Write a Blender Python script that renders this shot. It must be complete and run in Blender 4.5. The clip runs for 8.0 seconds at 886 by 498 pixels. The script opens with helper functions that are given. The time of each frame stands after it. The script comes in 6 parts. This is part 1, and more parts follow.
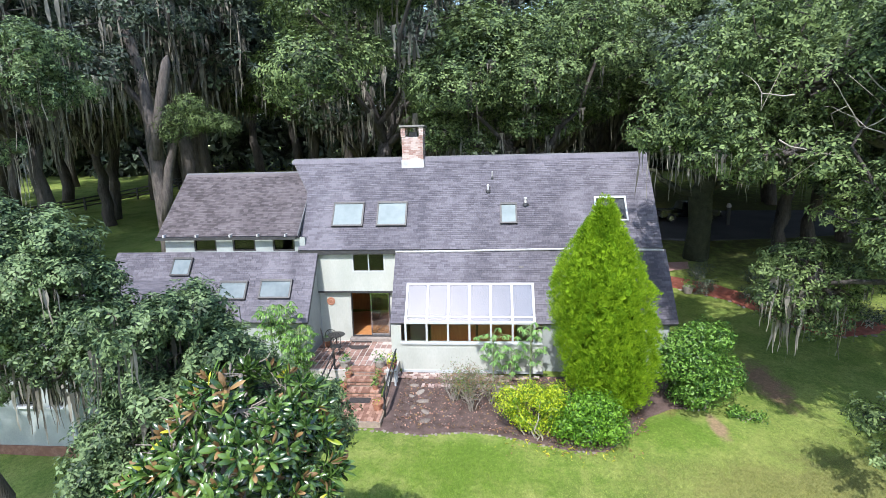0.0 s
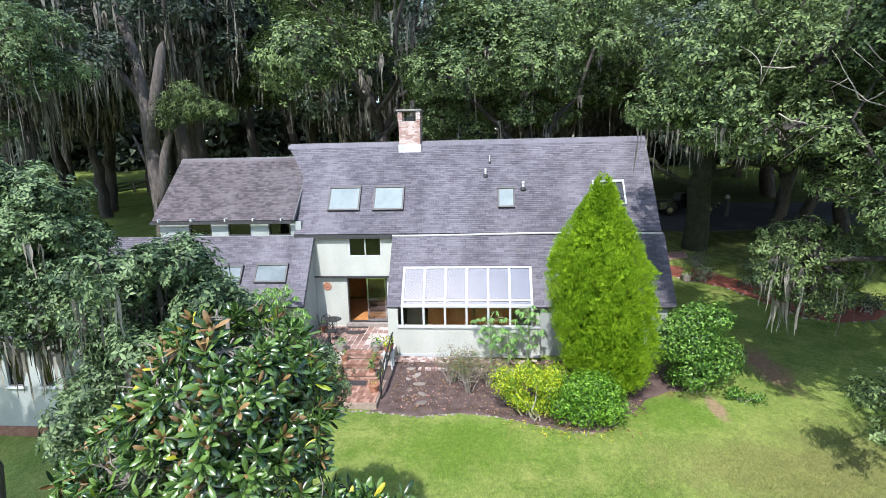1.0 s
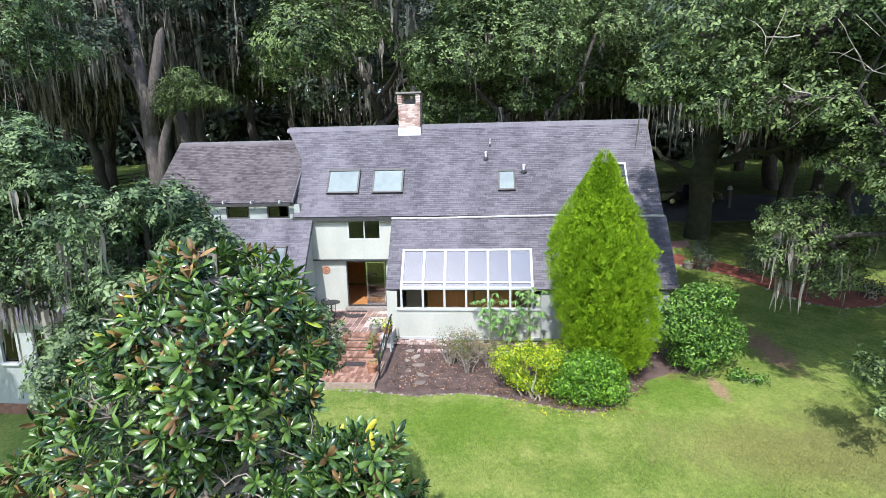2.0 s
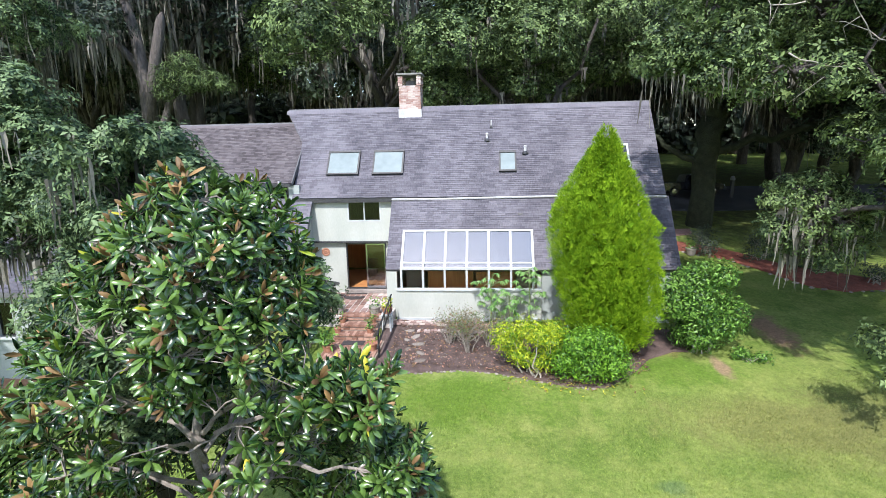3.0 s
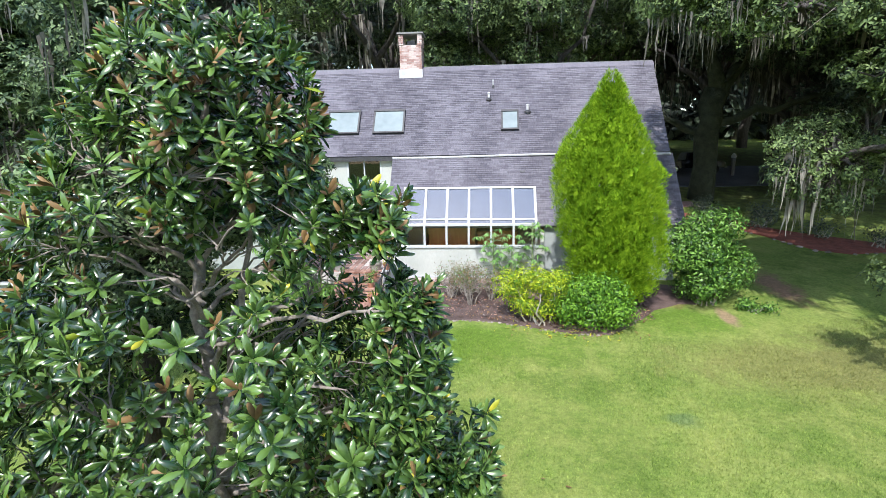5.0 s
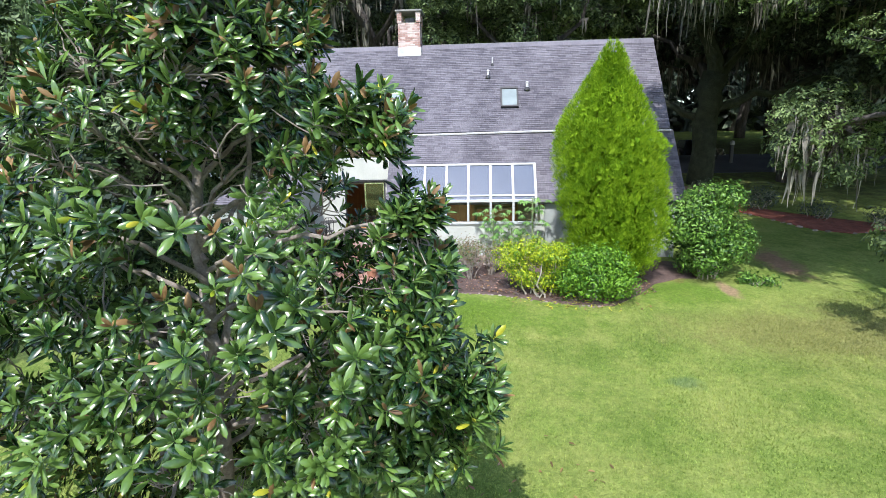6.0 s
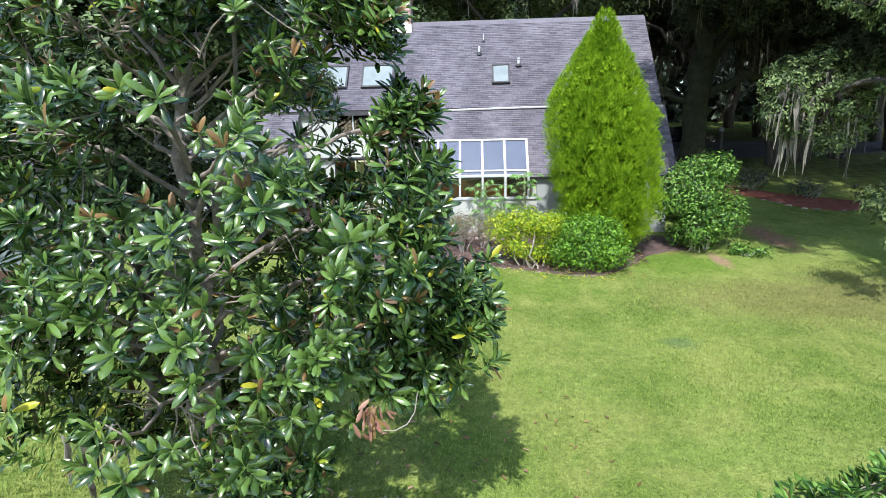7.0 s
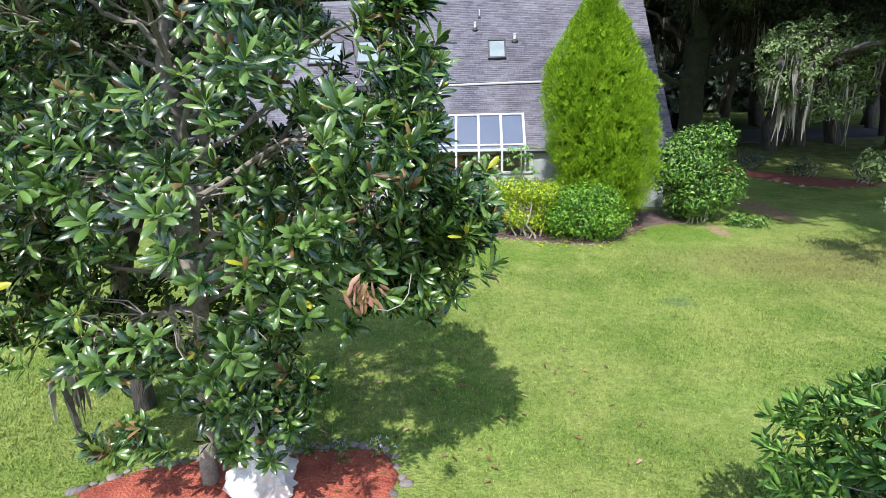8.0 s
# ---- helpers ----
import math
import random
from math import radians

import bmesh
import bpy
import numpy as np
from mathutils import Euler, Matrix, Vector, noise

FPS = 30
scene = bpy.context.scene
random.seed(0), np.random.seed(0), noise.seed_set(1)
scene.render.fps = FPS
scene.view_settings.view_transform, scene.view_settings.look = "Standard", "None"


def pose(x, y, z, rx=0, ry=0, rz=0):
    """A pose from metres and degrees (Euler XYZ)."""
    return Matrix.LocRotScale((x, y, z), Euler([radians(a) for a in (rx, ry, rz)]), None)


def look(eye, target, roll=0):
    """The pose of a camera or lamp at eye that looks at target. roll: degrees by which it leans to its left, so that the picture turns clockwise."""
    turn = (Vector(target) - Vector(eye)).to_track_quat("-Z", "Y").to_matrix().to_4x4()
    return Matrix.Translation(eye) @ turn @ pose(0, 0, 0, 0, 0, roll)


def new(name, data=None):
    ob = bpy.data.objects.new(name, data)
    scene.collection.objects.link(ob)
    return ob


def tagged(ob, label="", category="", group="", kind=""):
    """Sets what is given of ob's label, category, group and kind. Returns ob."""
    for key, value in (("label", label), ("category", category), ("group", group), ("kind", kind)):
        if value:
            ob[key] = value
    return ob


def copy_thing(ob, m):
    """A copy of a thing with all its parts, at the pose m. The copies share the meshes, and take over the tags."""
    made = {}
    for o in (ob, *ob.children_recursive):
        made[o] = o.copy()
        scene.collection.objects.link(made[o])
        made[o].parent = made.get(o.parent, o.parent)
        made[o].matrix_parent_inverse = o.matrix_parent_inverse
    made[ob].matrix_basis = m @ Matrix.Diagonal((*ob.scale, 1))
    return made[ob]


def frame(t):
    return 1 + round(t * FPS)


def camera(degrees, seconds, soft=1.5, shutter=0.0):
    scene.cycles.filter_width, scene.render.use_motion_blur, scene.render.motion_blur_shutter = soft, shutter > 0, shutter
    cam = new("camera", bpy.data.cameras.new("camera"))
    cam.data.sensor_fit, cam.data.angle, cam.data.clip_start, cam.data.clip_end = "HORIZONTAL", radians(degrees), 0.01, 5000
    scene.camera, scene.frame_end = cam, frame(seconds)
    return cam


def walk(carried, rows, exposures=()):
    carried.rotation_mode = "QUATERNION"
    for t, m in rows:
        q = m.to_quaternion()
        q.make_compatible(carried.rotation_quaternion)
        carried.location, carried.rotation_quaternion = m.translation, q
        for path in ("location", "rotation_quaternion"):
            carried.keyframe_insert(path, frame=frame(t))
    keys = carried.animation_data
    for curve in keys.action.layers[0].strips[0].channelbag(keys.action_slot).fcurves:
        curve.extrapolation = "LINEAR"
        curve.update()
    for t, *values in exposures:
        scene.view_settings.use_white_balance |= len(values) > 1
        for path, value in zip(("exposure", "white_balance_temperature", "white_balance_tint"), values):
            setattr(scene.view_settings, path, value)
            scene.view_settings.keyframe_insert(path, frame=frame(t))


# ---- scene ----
cam = camera(82.1, 8.0, soft=0.8)
METRES, EYE, TILT, LEAN, TURN = 6.2, 9.15, -11.0, 1.3, 4.5
ROWS = [
    (0.0, 0.0, 0.0, 0.0, 0.0, 0.0, -0.0),
    (0.5, 0.0044, 0.0129, -0.0508, -0.19, -0.05, 0.01),
    (1.0, 0.0109, 0.026, -0.1038, -0.15, -0.1, -0.01),
    (1.5, 0.0173, 0.0417, -0.1594, -0.08, -0.14, -0.05),
    (3.0, 0.0305, 0.081, -0.3345, 0.18, -0.33, -0.24),
    (3.5, 0.0283, 0.0895, -0.3955, 0.2, -0.44, -0.27),
    (4.0, 0.0222, 0.0978, -0.4578, 0.16, -0.51, -0.25),
    (5.5, 0.0015, 0.1281, -0.6495, -0.17, -0.87, -0.24),
    (6.0, -0.0043, 0.139, -0.7127, -0.36, -1.04, -0.19),
    (6.5, -0.0083, 0.1495, -0.7755, -0.84, -1.23, -0.1),
    (7.0, -0.0092, 0.1592, -0.8421, -1.38, -1.39, 0.06),
    (7.5, -0.0089, 0.1705, -0.911, -1.69, -1.59, 0.17),
    (8.0, -0.0071, 0.1838, -0.9785, -1.77, -1.66, 0.27),
]
walk(cam, [(t, pose(0, 0, EYE, TILT, LEAN, TURN) @ pose(METRES * x, METRES * y, METRES * z, 90 + pitch, roll, yaw)) for t, x, y, z, yaw, pitch, roll in ROWS])

# ---- world, sun ----
SUN_FROM = Vector((-0.14, -0.79, 1.0)).normalized()
SUN_EL, SUN_AZ = math.asin(SUN_FROM.z), math.atan2(SUN_FROM.x, SUN_FROM.y)
world = bpy.data.worlds.new("world")
scene.world = world
world.use_nodes = True
wn = world.node_tree
sky = wn.nodes.new("ShaderNodeTexSky")
sky.sky_type, sky.sun_disc = "NISHITA", False
sky.sun_elevation, sky.sun_rotation = SUN_EL, SUN_AZ
sky.air_density, sky.dust_density, sky.ozone_density = 1.0, 0.8, 1.0
wn.nodes["Background"].inputs[1].default_value = 0.15
wn.links.new(sky.outputs[0], wn.nodes["Background"].inputs[0])
sun = new("sun", bpy.data.lights.new("sun", "SUN"))
sun.data.energy, sun.data.angle, sun.data.color = 2.6, radians(0.6), (1.0, 0.98, 0.965)
sun.matrix_world = look(SUN_FROM * 60, (0, 0, 0))
scene.view_settings.exposure = 1.35


# ---- materials ----
def mat(name, c1, c2, scale=3.0, rough=0.7, bump=0.3, fine=40.0, c3=None, metal=0.0, island=0.0, obj=0.0,
        translucent=0.0, spec=0.5, stretch=(1, 1, 1), dist=0.02, broad=0.9):
    """A surface whose colour wanders between c1 and c2 at two scales, with fine relief."""
    m = bpy.data.materials.new(name)
    m.use_nodes = True
    nt = m.node_tree
    N, L = nt.nodes, nt.links
    b = N["Principled BSDF"]
    tc, mp = N.new("ShaderNodeTexCoord"), N.new("ShaderNodeMapping")
    mp.inputs["Scale"].default_value = stretch
    L.new(tc.outputs["Object"], mp.inputs["Vector"])
    n1, n2 = N.new("ShaderNodeTexNoise"), N.new("ShaderNodeTexNoise")
    n1.inputs["Scale"].default_value, n1.inputs["Detail"].default_value = scale, 4
    n2.inputs["Scale"].default_value, n2.inputs["Detail"].default_value = fine, 3
    for n in (n1, n2):
        L.new(mp.outputs[0], n.inputs["Vector"])
    add = N.new("ShaderNodeMath")
    add.operation = "MULTIPLY_ADD"
    add.inputs[1].default_value = 0.5
    L.new(n2.outputs["Fac"], add.inputs[0])
    half = N.new("ShaderNodeMath")
    half.operation = "MULTIPLY_ADD"
    half.inputs[1].default_value, half.inputs[2].default_value = broad, 0.25 - 0.5 * broad
    L.new(n1.outputs["Fac"], half.inputs[0])
    L.new(half.outputs[0], add.inputs[2])
    fac = add.outputs[0]
    if island or obj:
        src = N.new("ShaderNodeNewGeometry").outputs["Random Per Island"] if island else N.new("ShaderNodeObjectInfo").outputs["Random"]
        k = N.new("ShaderNodeMath")
        k.operation = "MULTIPLY_ADD"
        k.inputs[1].default_value, k.inputs[2].default_value = (island or obj), -0.5 * (island or obj)
        L.new(src, k.inputs[0])
        s = N.new("ShaderNodeMath")
        L.new(fac, s.inputs[0])
        L.new(k.outputs[0], s.inputs[1])
        fac = s.outputs[0]
    ramp = N.new("ShaderNodeValToRGB")
    e = ramp.color_ramp.elements
    e[0].position, e[1].position = 0.25, 0.75
    e[0].color, e[1].color = (*c1, 1), (*c2, 1)
    if c3:
        x = e.new(0.97)
        x.color = (*c3, 1)
    L.new(fac, ramp.inputs[0])
    L.new(ramp.outputs[0], b.inputs["Base Color"])
    b.inputs["Roughness"].default_value, b.inputs["Metallic"].default_value = rough, metal
    b.inputs["Specular IOR Level"].default_value = spec
    if bump:
        bp = N.new("ShaderNodeBump")
        bp.inputs["Strength"].default_value, bp.inputs["Distance"].default_value = bump, dist
        L.new(n2.outputs["Fac"], bp.inputs["Height"])
        L.new(bp.outputs[0], b.inputs["Normal"])
    if translucent:
        tr, mx = N.new("ShaderNodeBsdfTranslucent"), N.new("ShaderNodeMixShader")
        L.new(ramp.outputs[0], tr.inputs[0])
        mx.inputs[0].default_value = translucent
        L.new(b.outputs[0], mx.inputs[1])
        L.new(tr.outputs[0], mx.inputs[2])
        L.new(mx.outputs[0], N["Material Output"].inputs[0])
    return m


def glass(name, tint=(1, 1, 1), mirror=0.35, rough=0.02):
    """A pane: clear, with a share of mirror that grows at a slant."""
    m = bpy.data.materials.new(name)
    m.use_nodes = True
    N, L = m.node_tree.nodes, m.node_tree.links
    N.remove(N["Principled BSDF"])
    t, g, mx, f = N.new("ShaderNodeBsdfTransparent"), N.new("ShaderNodeBsdfGlossy"), N.new("ShaderNodeMixShader"), N.new("ShaderNodeFresnel")
    t.inputs[0].default_value = (*tint, 1)
    g.inputs["Roughness"].default_value = rough
    f.inputs[0].default_value = 1.5
    a = N.new("ShaderNodeMath")
    a.inputs[1].default_value = mirror
    L.new(f.outputs[0], a.inputs[0])
    L.new(a.outputs[0], mx.inputs[0])
    L.new(t.outputs[0], mx.inputs[1])
    L.new(g.outputs[0], mx.inputs[2])
    L.new(mx.outputs[0], N["Material Output"].inputs[0])
    return m


SHINGLE = mat("shingle", (0.07, 0.066, 0.083), (0.165, 0.156, 0.184), 0.8, 0.9, 0.5, 22, island=0.3, stretch=(1, 0.35, 0.35))
# older brown shingle, darkened further for the tree shade on the wing
SHINGLE_OLD_SHADED = mat("shingle_old_shaded", (0.055, 0.046, 0.052), (0.135, 0.118, 0.128), 1.2, 0.9, 0.5, 30, island=0.45)
FELT = mat("felt", (0.09, 0.09, 0.1), (0.17, 0.17, 0.18), 2, 0.95)
WHITE = mat("white_siding", (0.37, 0.386, 0.354), (0.465, 0.478, 0.445), 1.3, 0.6, 0.15, 25, stretch=(1, 1, 0.4))
SAGE = mat("sage_siding", (0.26, 0.29, 0.29), (0.36, 0.39, 0.385), 1.3, 0.65, 0.15, 25)
TRIM = mat("white_trim", (0.4, 0.42, 0.433), (0.5, 0.52, 0.533), 4, 0.45, 0.05)
FLASH = mat("pale_flashing", (0.38, 0.38, 0.39), (0.58, 0.58, 0.59), 3, 0.4, 0.2)
DARK_METAL = mat("dark_metal", (0.02, 0.02, 0.022), (0.06, 0.06, 0.065), 8, 0.45, 0.1)
BLACK_IRON = mat("black_iron", (0.012, 0.012, 0.013), (0.035, 0.035, 0.036), 12, 0.5, 0.2)
BRICK = mat("brick", (0.33, 0.195, 0.17), (0.56, 0.46, 0.43), 6, 0.85, 0.4, 50, island=0.7)
BRICK_OBJ = mat("brick_paver", (0.15, 0.085, 0.07), (0.32, 0.2, 0.165), 6, 0.85, 0.4, 50, obj=0.8)
BRICK_STEP = mat("step_brick", (0.2, 0.1, 0.07), (0.4, 0.24, 0.18), 6, 0.85, 0.4, 50, obj=0.9)
BRICK_WORN = mat("lime_washed_brick", (0.26, 0.17, 0.15), (0.52, 0.43, 0.4), 5, 0.9, 0.4, 40, obj=1.0)
MORTAR = mat("mortar", (0.34, 0.31, 0.29), (0.5, 0.46, 0.43), 8, 0.9, 0.3)
TERRACOTTA = mat("terracotta", (0.24, 0.1, 0.06), (0.4, 0.2, 0.13), 9, 0.8, 0.2)
MORTAR_DARK = mat("old_mortar", (0.2, 0.15, 0.12), (0.34, 0.27, 0.22), 8, 0.9, 0.3)
PALE_STONE = mat("pale_stone", (0.12, 0.095, 0.08), (0.33, 0.29, 0.255), 5, 0.9, 0.5, 30, obj=0.5)
STONEWARE = mat("stoneware", (0.22, 0.2, 0.18), (0.38, 0.35, 0.32), 7, 0.6, 0.2)
STONE = mat("stone", (0.12, 0.1, 0.095), (0.29, 0.255, 0.235), 5, 0.9, 0.5, 30, obj=0.5)
WOOD = mat("warm_wood", (0.34, 0.14, 0.04), (0.55, 0.27, 0.09), 2, 0.4, 0.1, 30, stretch=(6, 1, 1))
FLOORWOOD = mat("floor_wood", (0.4, 0.16, 0.06), (0.6, 0.3, 0.12), 2, 0.35, 0.1, 30, stretch=(1, 8, 1))
INSIDE = mat("inside_plaster", (0.3, 0.27, 0.22), (0.42, 0.38, 0.32), 2, 0.8, 0.1)
CURTAIN = mat("curtain", (0.05, 0.045, 0.025), (0.12, 0.105, 0.06), 2, 0.9, 0.2, 30, stretch=(8, 8, 0.3))
BARK = mat("bark", (0.032, 0.028, 0.026), (0.11, 0.096, 0.088), 3, 0.95, 1.0, 14, stretch=(3, 3, 0.6), dist=0.06)
# ivy-clad bark, its colour also darkened for deep shade on the trunk
BARK_IVY_SHADED = mat("ivy_bark_shaded", (0.012, 0.018, 0.008), (0.05, 0.055, 0.032), 3, 0.95, 1.0, 14, dist=0.08)
BARK_PALE = mat("bark_pale", (0.2, 0.17, 0.145), (0.46, 0.41, 0.36), 3, 0.95, 1.0, 14, stretch=(3, 3, 0.6), dist=0.06)
BARK_GREY = mat("bark_grey", (0.05, 0.043, 0.042), (0.18, 0.155, 0.145), 3, 0.95, 1.0, 14, stretch=(3, 3, 0.6), dist=0.06)
TWIG = mat("grey_twig", (0.24, 0.21, 0.18), (0.45, 0.41, 0.36), 9, 0.9, 0.4)
MAG_TWIG = mat("brown_twig", (0.13, 0.112, 0.095), (0.34, 0.3, 0.265), 9, 0.9, 0.4)
MOSS = mat("spanish_moss", (0.1, 0.096, 0.084), (0.33, 0.31, 0.27), 2, 1.0, 0.0, 30, island=0.7, translucent=0.25, spec=0.1)
# brighter oak leaf for the crowns meant to look sunlit
OAK_LIT = mat("oak_leaf_lit", (0.026, 0.046, 0.018), (0.178, 0.25, 0.094), 0.5, 0.55, 0.0, 9, island=0.8, translucent=0.1, broad=1.5, spec=0.2)
# oak leaf darkened to stand for the shaded woods
OAK_SHADED = mat("oak_leaf_shaded", (0.02, 0.03, 0.024), (0.11, 0.148, 0.1), 0.4, 0.6, 0.0, 9, island=0.7, translucent=0.08, broad=1.6, spec=0.3)
OAK_GREY = mat("oak_leaf_grey", (0.022, 0.046, 0.022), (0.18, 0.26, 0.118), 1.1, 0.5, 0.0, 9, island=0.8, broad=1.8, translucent=0.15, spec=0.25)
MAG_LEAF = mat("magnolia_leaf", (0.014, 0.046, 0.011), (0.13, 0.23, 0.05), 1.2, 0.25, 0.0, 12, island=0.9, translucent=0.2, spec=1.0)
MAG_YELLOW = mat("yellowing_leaf", (0.22, 0.3, 0.02), (0.55, 0.5, 0.05), 4, 0.4, 0.0, 20, island=0.8, translucent=0.25)
MAG_BROWN = mat("brown_leaf", (0.1, 0.055, 0.02), (0.27, 0.165, 0.065), 4, 0.6, 0.0, 20, island=0.8, translucent=0.1)
DEAD_LEAF = mat("dead_leaf", (0.24, 0.115, 0.08), (0.5, 0.3, 0.225), 6, 0.8, 0.1, 20, island=0.7, translucent=0.2)
CYPRESS = mat("gold_cypress", (0.085, 0.185, 0.006), (0.288, 0.452, 0.022), 1.3, 0.7, 0.0, 8, island=0.5, translucent=0.2, spec=0.12)
GOLDBUSH = mat("gold_leaf", (0.1, 0.22, 0.01), (0.5, 0.58, 0.025), 1.6, 0.5, 0.0, 9, island=0.9, translucent=0.25)
BUSH = mat("bush_leaf", (0.02, 0.07, 0.01), (0.17, 0.33, 0.055), 1.6, 0.42, 0.0, 9, island=0.9, translucent=0.18, spec=0.4)
FRESH = mat("fresh_leaf", (0.04, 0.12, 0.01), (0.19, 0.38, 0.035), 1.2, 0.45, 0.0, 9, island=0.9, translucent=0.2, spec=0.35)
SHRUB = mat("shrub_leaf", (0.04, 0.11, 0.02), (0.17, 0.32, 0.06), 1.2, 0.35, 0.0, 9, island=0.9, translucent=0.18)
PAPAYA = mat("fern_leaf", (0.09, 0.22, 0.045), (0.24, 0.43, 0.12), 1.5, 0.5, 0.0, 9, island=0.8, translucent=0.3)
GREENSTEM = mat("green_stem", (0.16, 0.22, 0.1), (0.3, 0.36, 0.18), 5, 0.6, 0.1)
MULCH = mat("dark_mulch", (0.05, 0.032, 0.028), (0.14, 0.095, 0.085), 3, 0.95, 0.9, 30, c3=(0.3, 0.24, 0.2), dist=0.04)
# red mulch darkened for the tree shade over the far bed
SHADED_MULCH = mat("shaded_red_mulch", (0.11, 0.03, 0.02), (0.27, 0.085, 0.055), 3, 0.95, 0.9, 30, dist=0.04)
REDMULCH = mat("red_mulch", (0.2, 0.035, 0.02), (0.46, 0.12, 0.07), 4, 0.95, 0.9, 35, dist=0.04)
ASPHALT = mat("asphalt", (0.035, 0.035, 0.038), (0.075, 0.075, 0.08), 0.4, 0.9, 0.3, 60)
SLAB_GREY = mat("weathered_slab", (0.13, 0.13, 0.125), (0.27, 0.265, 0.25), 5, 0.9, 0.3, 40)
CONCRETE = mat("concrete", (0.4, 0.38, 0.35), (0.6, 0.57, 0.53), 3, 0.9, 0.3, 40)
CARPAINT = mat("dark_car_paint", (0.008, 0.01, 0.016), (0.02, 0.024, 0.034), 2, 0.15, 0.0, spec=0.8)
TYRE = mat("tyre", (0.01, 0.01, 0.01), (0.03, 0.03, 0.03), 5, 0.9)
CHROME = mat("chrome", (0.5, 0.5, 0.52), (0.7, 0.7, 0.72), 5, 0.15, 0.0, metal=1.0)
PANE = glass("clear_pane", (0.92, 0.95, 0.95), 0.0)
# pale cyan base colour stands in for sky reflected in the panes
SKYPANE = mat("sky_tinted_skylight", (0.2, 0.24, 0.25), (0.26, 0.305, 0.315), 1.0, 0.03, 0.0, 4, spec=0.2)
# darker blue-grey stands in for trees reflected in the low panes
LOWPANE = mat("tree_tinted_skylight", (0.11, 0.14, 0.155), (0.2, 0.235, 0.25), 1.2, 0.05, 0.0, 4, spec=0.25)
DOMEPANE = glass("glasshouse_pane", (0.62, 0.66, 0.72), 0.14, 0.0)
GREYPANE = glass("dark_pane", (0.35, 0.36, 0.36), 0.02)


# ---- mesh helpers ----
def part(name, bm, material, parent=None, label="", smooth=False):
    me = bpy.data.meshes.new(name)
    if smooth:
        for f in bm.faces:
            f.smooth = True
    bmesh.ops.recalc_face_normals(bm, faces=bm.faces)
    bm.to_mesh(me)
    bm.free()
    me.materials.append(material)
    ob = new(name, me)
    ob.parent = parent
    if label:
        tagged(ob, label)
    return ob


def thing(name, label, category, group="", at=(0, 0, 0)):
    ob = new(name)
    ob.empty_display_size = 0.2
    ob.location = at
    return tagged(ob, label, category, group)


def box(bm, x0, x1, y0, y1, z0, z1, bevel=0.0, m=None):
    v = [bm.verts.new((x, y, z)) for x in (x0, x1) for y in (y0, y1) for z in (z0, z1)]
    if m is not None:
        for q in v:
            q.co = m @ q.co
    fs = [bm.faces.new([v[i] for i in q]) for q in ((0, 1, 3, 2), (4, 6, 7, 5), (0, 4, 5, 1), (2, 3, 7, 6), (0, 2, 6, 4), (1, 5, 7, 3))]
    if bevel:
        bmesh.ops.bevel(bm, geom=list({e for f in fs for e in f.edges}), offset=bevel, segments=2, affect="EDGES", profile=0.6)
    return bm


def boxes(*rows, bevel=0.0, m=None):
    bm = bmesh.new()
    for r in rows:
        box(bm, *r, bevel=bevel, m=m)
    return bm


def prism(bm, outline, x0, x1):
    """A solid whose cross-section in y and z is the outline, from x0 to x1."""
    a = [bm.verts.new((x0, y, z)) for y, z in outline]
    b = [bm.verts.new((x1, y, z)) for y, z in outline]
    bm.faces.new(a)
    bm.faces.new(b[::-1])
    for i in range(len(a)):
        j = (i + 1) % len(a)
        bm.faces.new((a[i], b[i], b[j], a[j]))
    return bm


def slab(bm, top, down):
    """A solid from a polygon of points and a downward shift."""
    a = [bm.verts.new(p) for p in top]
    b = [bm.verts.new(Vector(p) + Vector(down)) for p in top]
    bm.faces.new(a)
    bm.faces.new(b[::-1])
    for i in range(len(a)):
        j = (i + 1) % len(a)
        bm.faces.new((a[i], b[i], b[j], a[j]))
    return bm


def tube(bm, pts, radii, sides=8, wobble=0.0, seed=0):
    """A tapered, closed pipe along points."""
    rings = []
    pts = [Vector(p) for p in pts]
    for i, (p, r) in enumerate(zip(pts, radii)):
        d = (pts[min(i + 1, len(pts) - 1)] - pts[max(i - 1, 0)]).normalized()
        u = d.cross(Vector((0.31, 0.87, 0.17))).normalized()
        w = d.cross(u)
        ring = []
        for k in range(sides):
            a = 2 * math.pi * k / sides
            rr = r * (1 + wobble * noise.noise(Vector((math.cos(a) * 1.3 + seed, math.sin(a) * 1.3, i * 0.6 + seed))))
            ring.append(bm.verts.new(p + u * math.cos(a) * rr + w * math.sin(a) * rr))
        rings.append(ring)
    for a, b in zip(rings, rings[1:]):
        for k in range(sides):
            j = (k + 1) % sides
            bm.faces.new((a[k], a[j], b[j], b[k]))
    bm.faces.new(rings[0][::-1])
    bm.faces.new(rings[-1])
    return bm


def lathe(profile, sides=20, at=(0, 0, 0)):
    """A turned solid from (radius, height) pairs."""
    bm = bmesh.new()
    rings = [[bm.verts.new((at[0] + r * math.cos(2 * math.pi * k / sides), at[1] + r * math.sin(2 * math.pi * k / sides), at[2] + z)) for k in range(sides)] for r, z in profile]
    for a, b in zip(rings, rings[1:]):
        for k in range(sides):
            j = (k + 1) % sides
            bm.faces.new((a[k], a[j], b[j], b[k]))
    bm.faces.new(rings[0][::-1])
    bm.faces.new(rings[-1])
    return bm


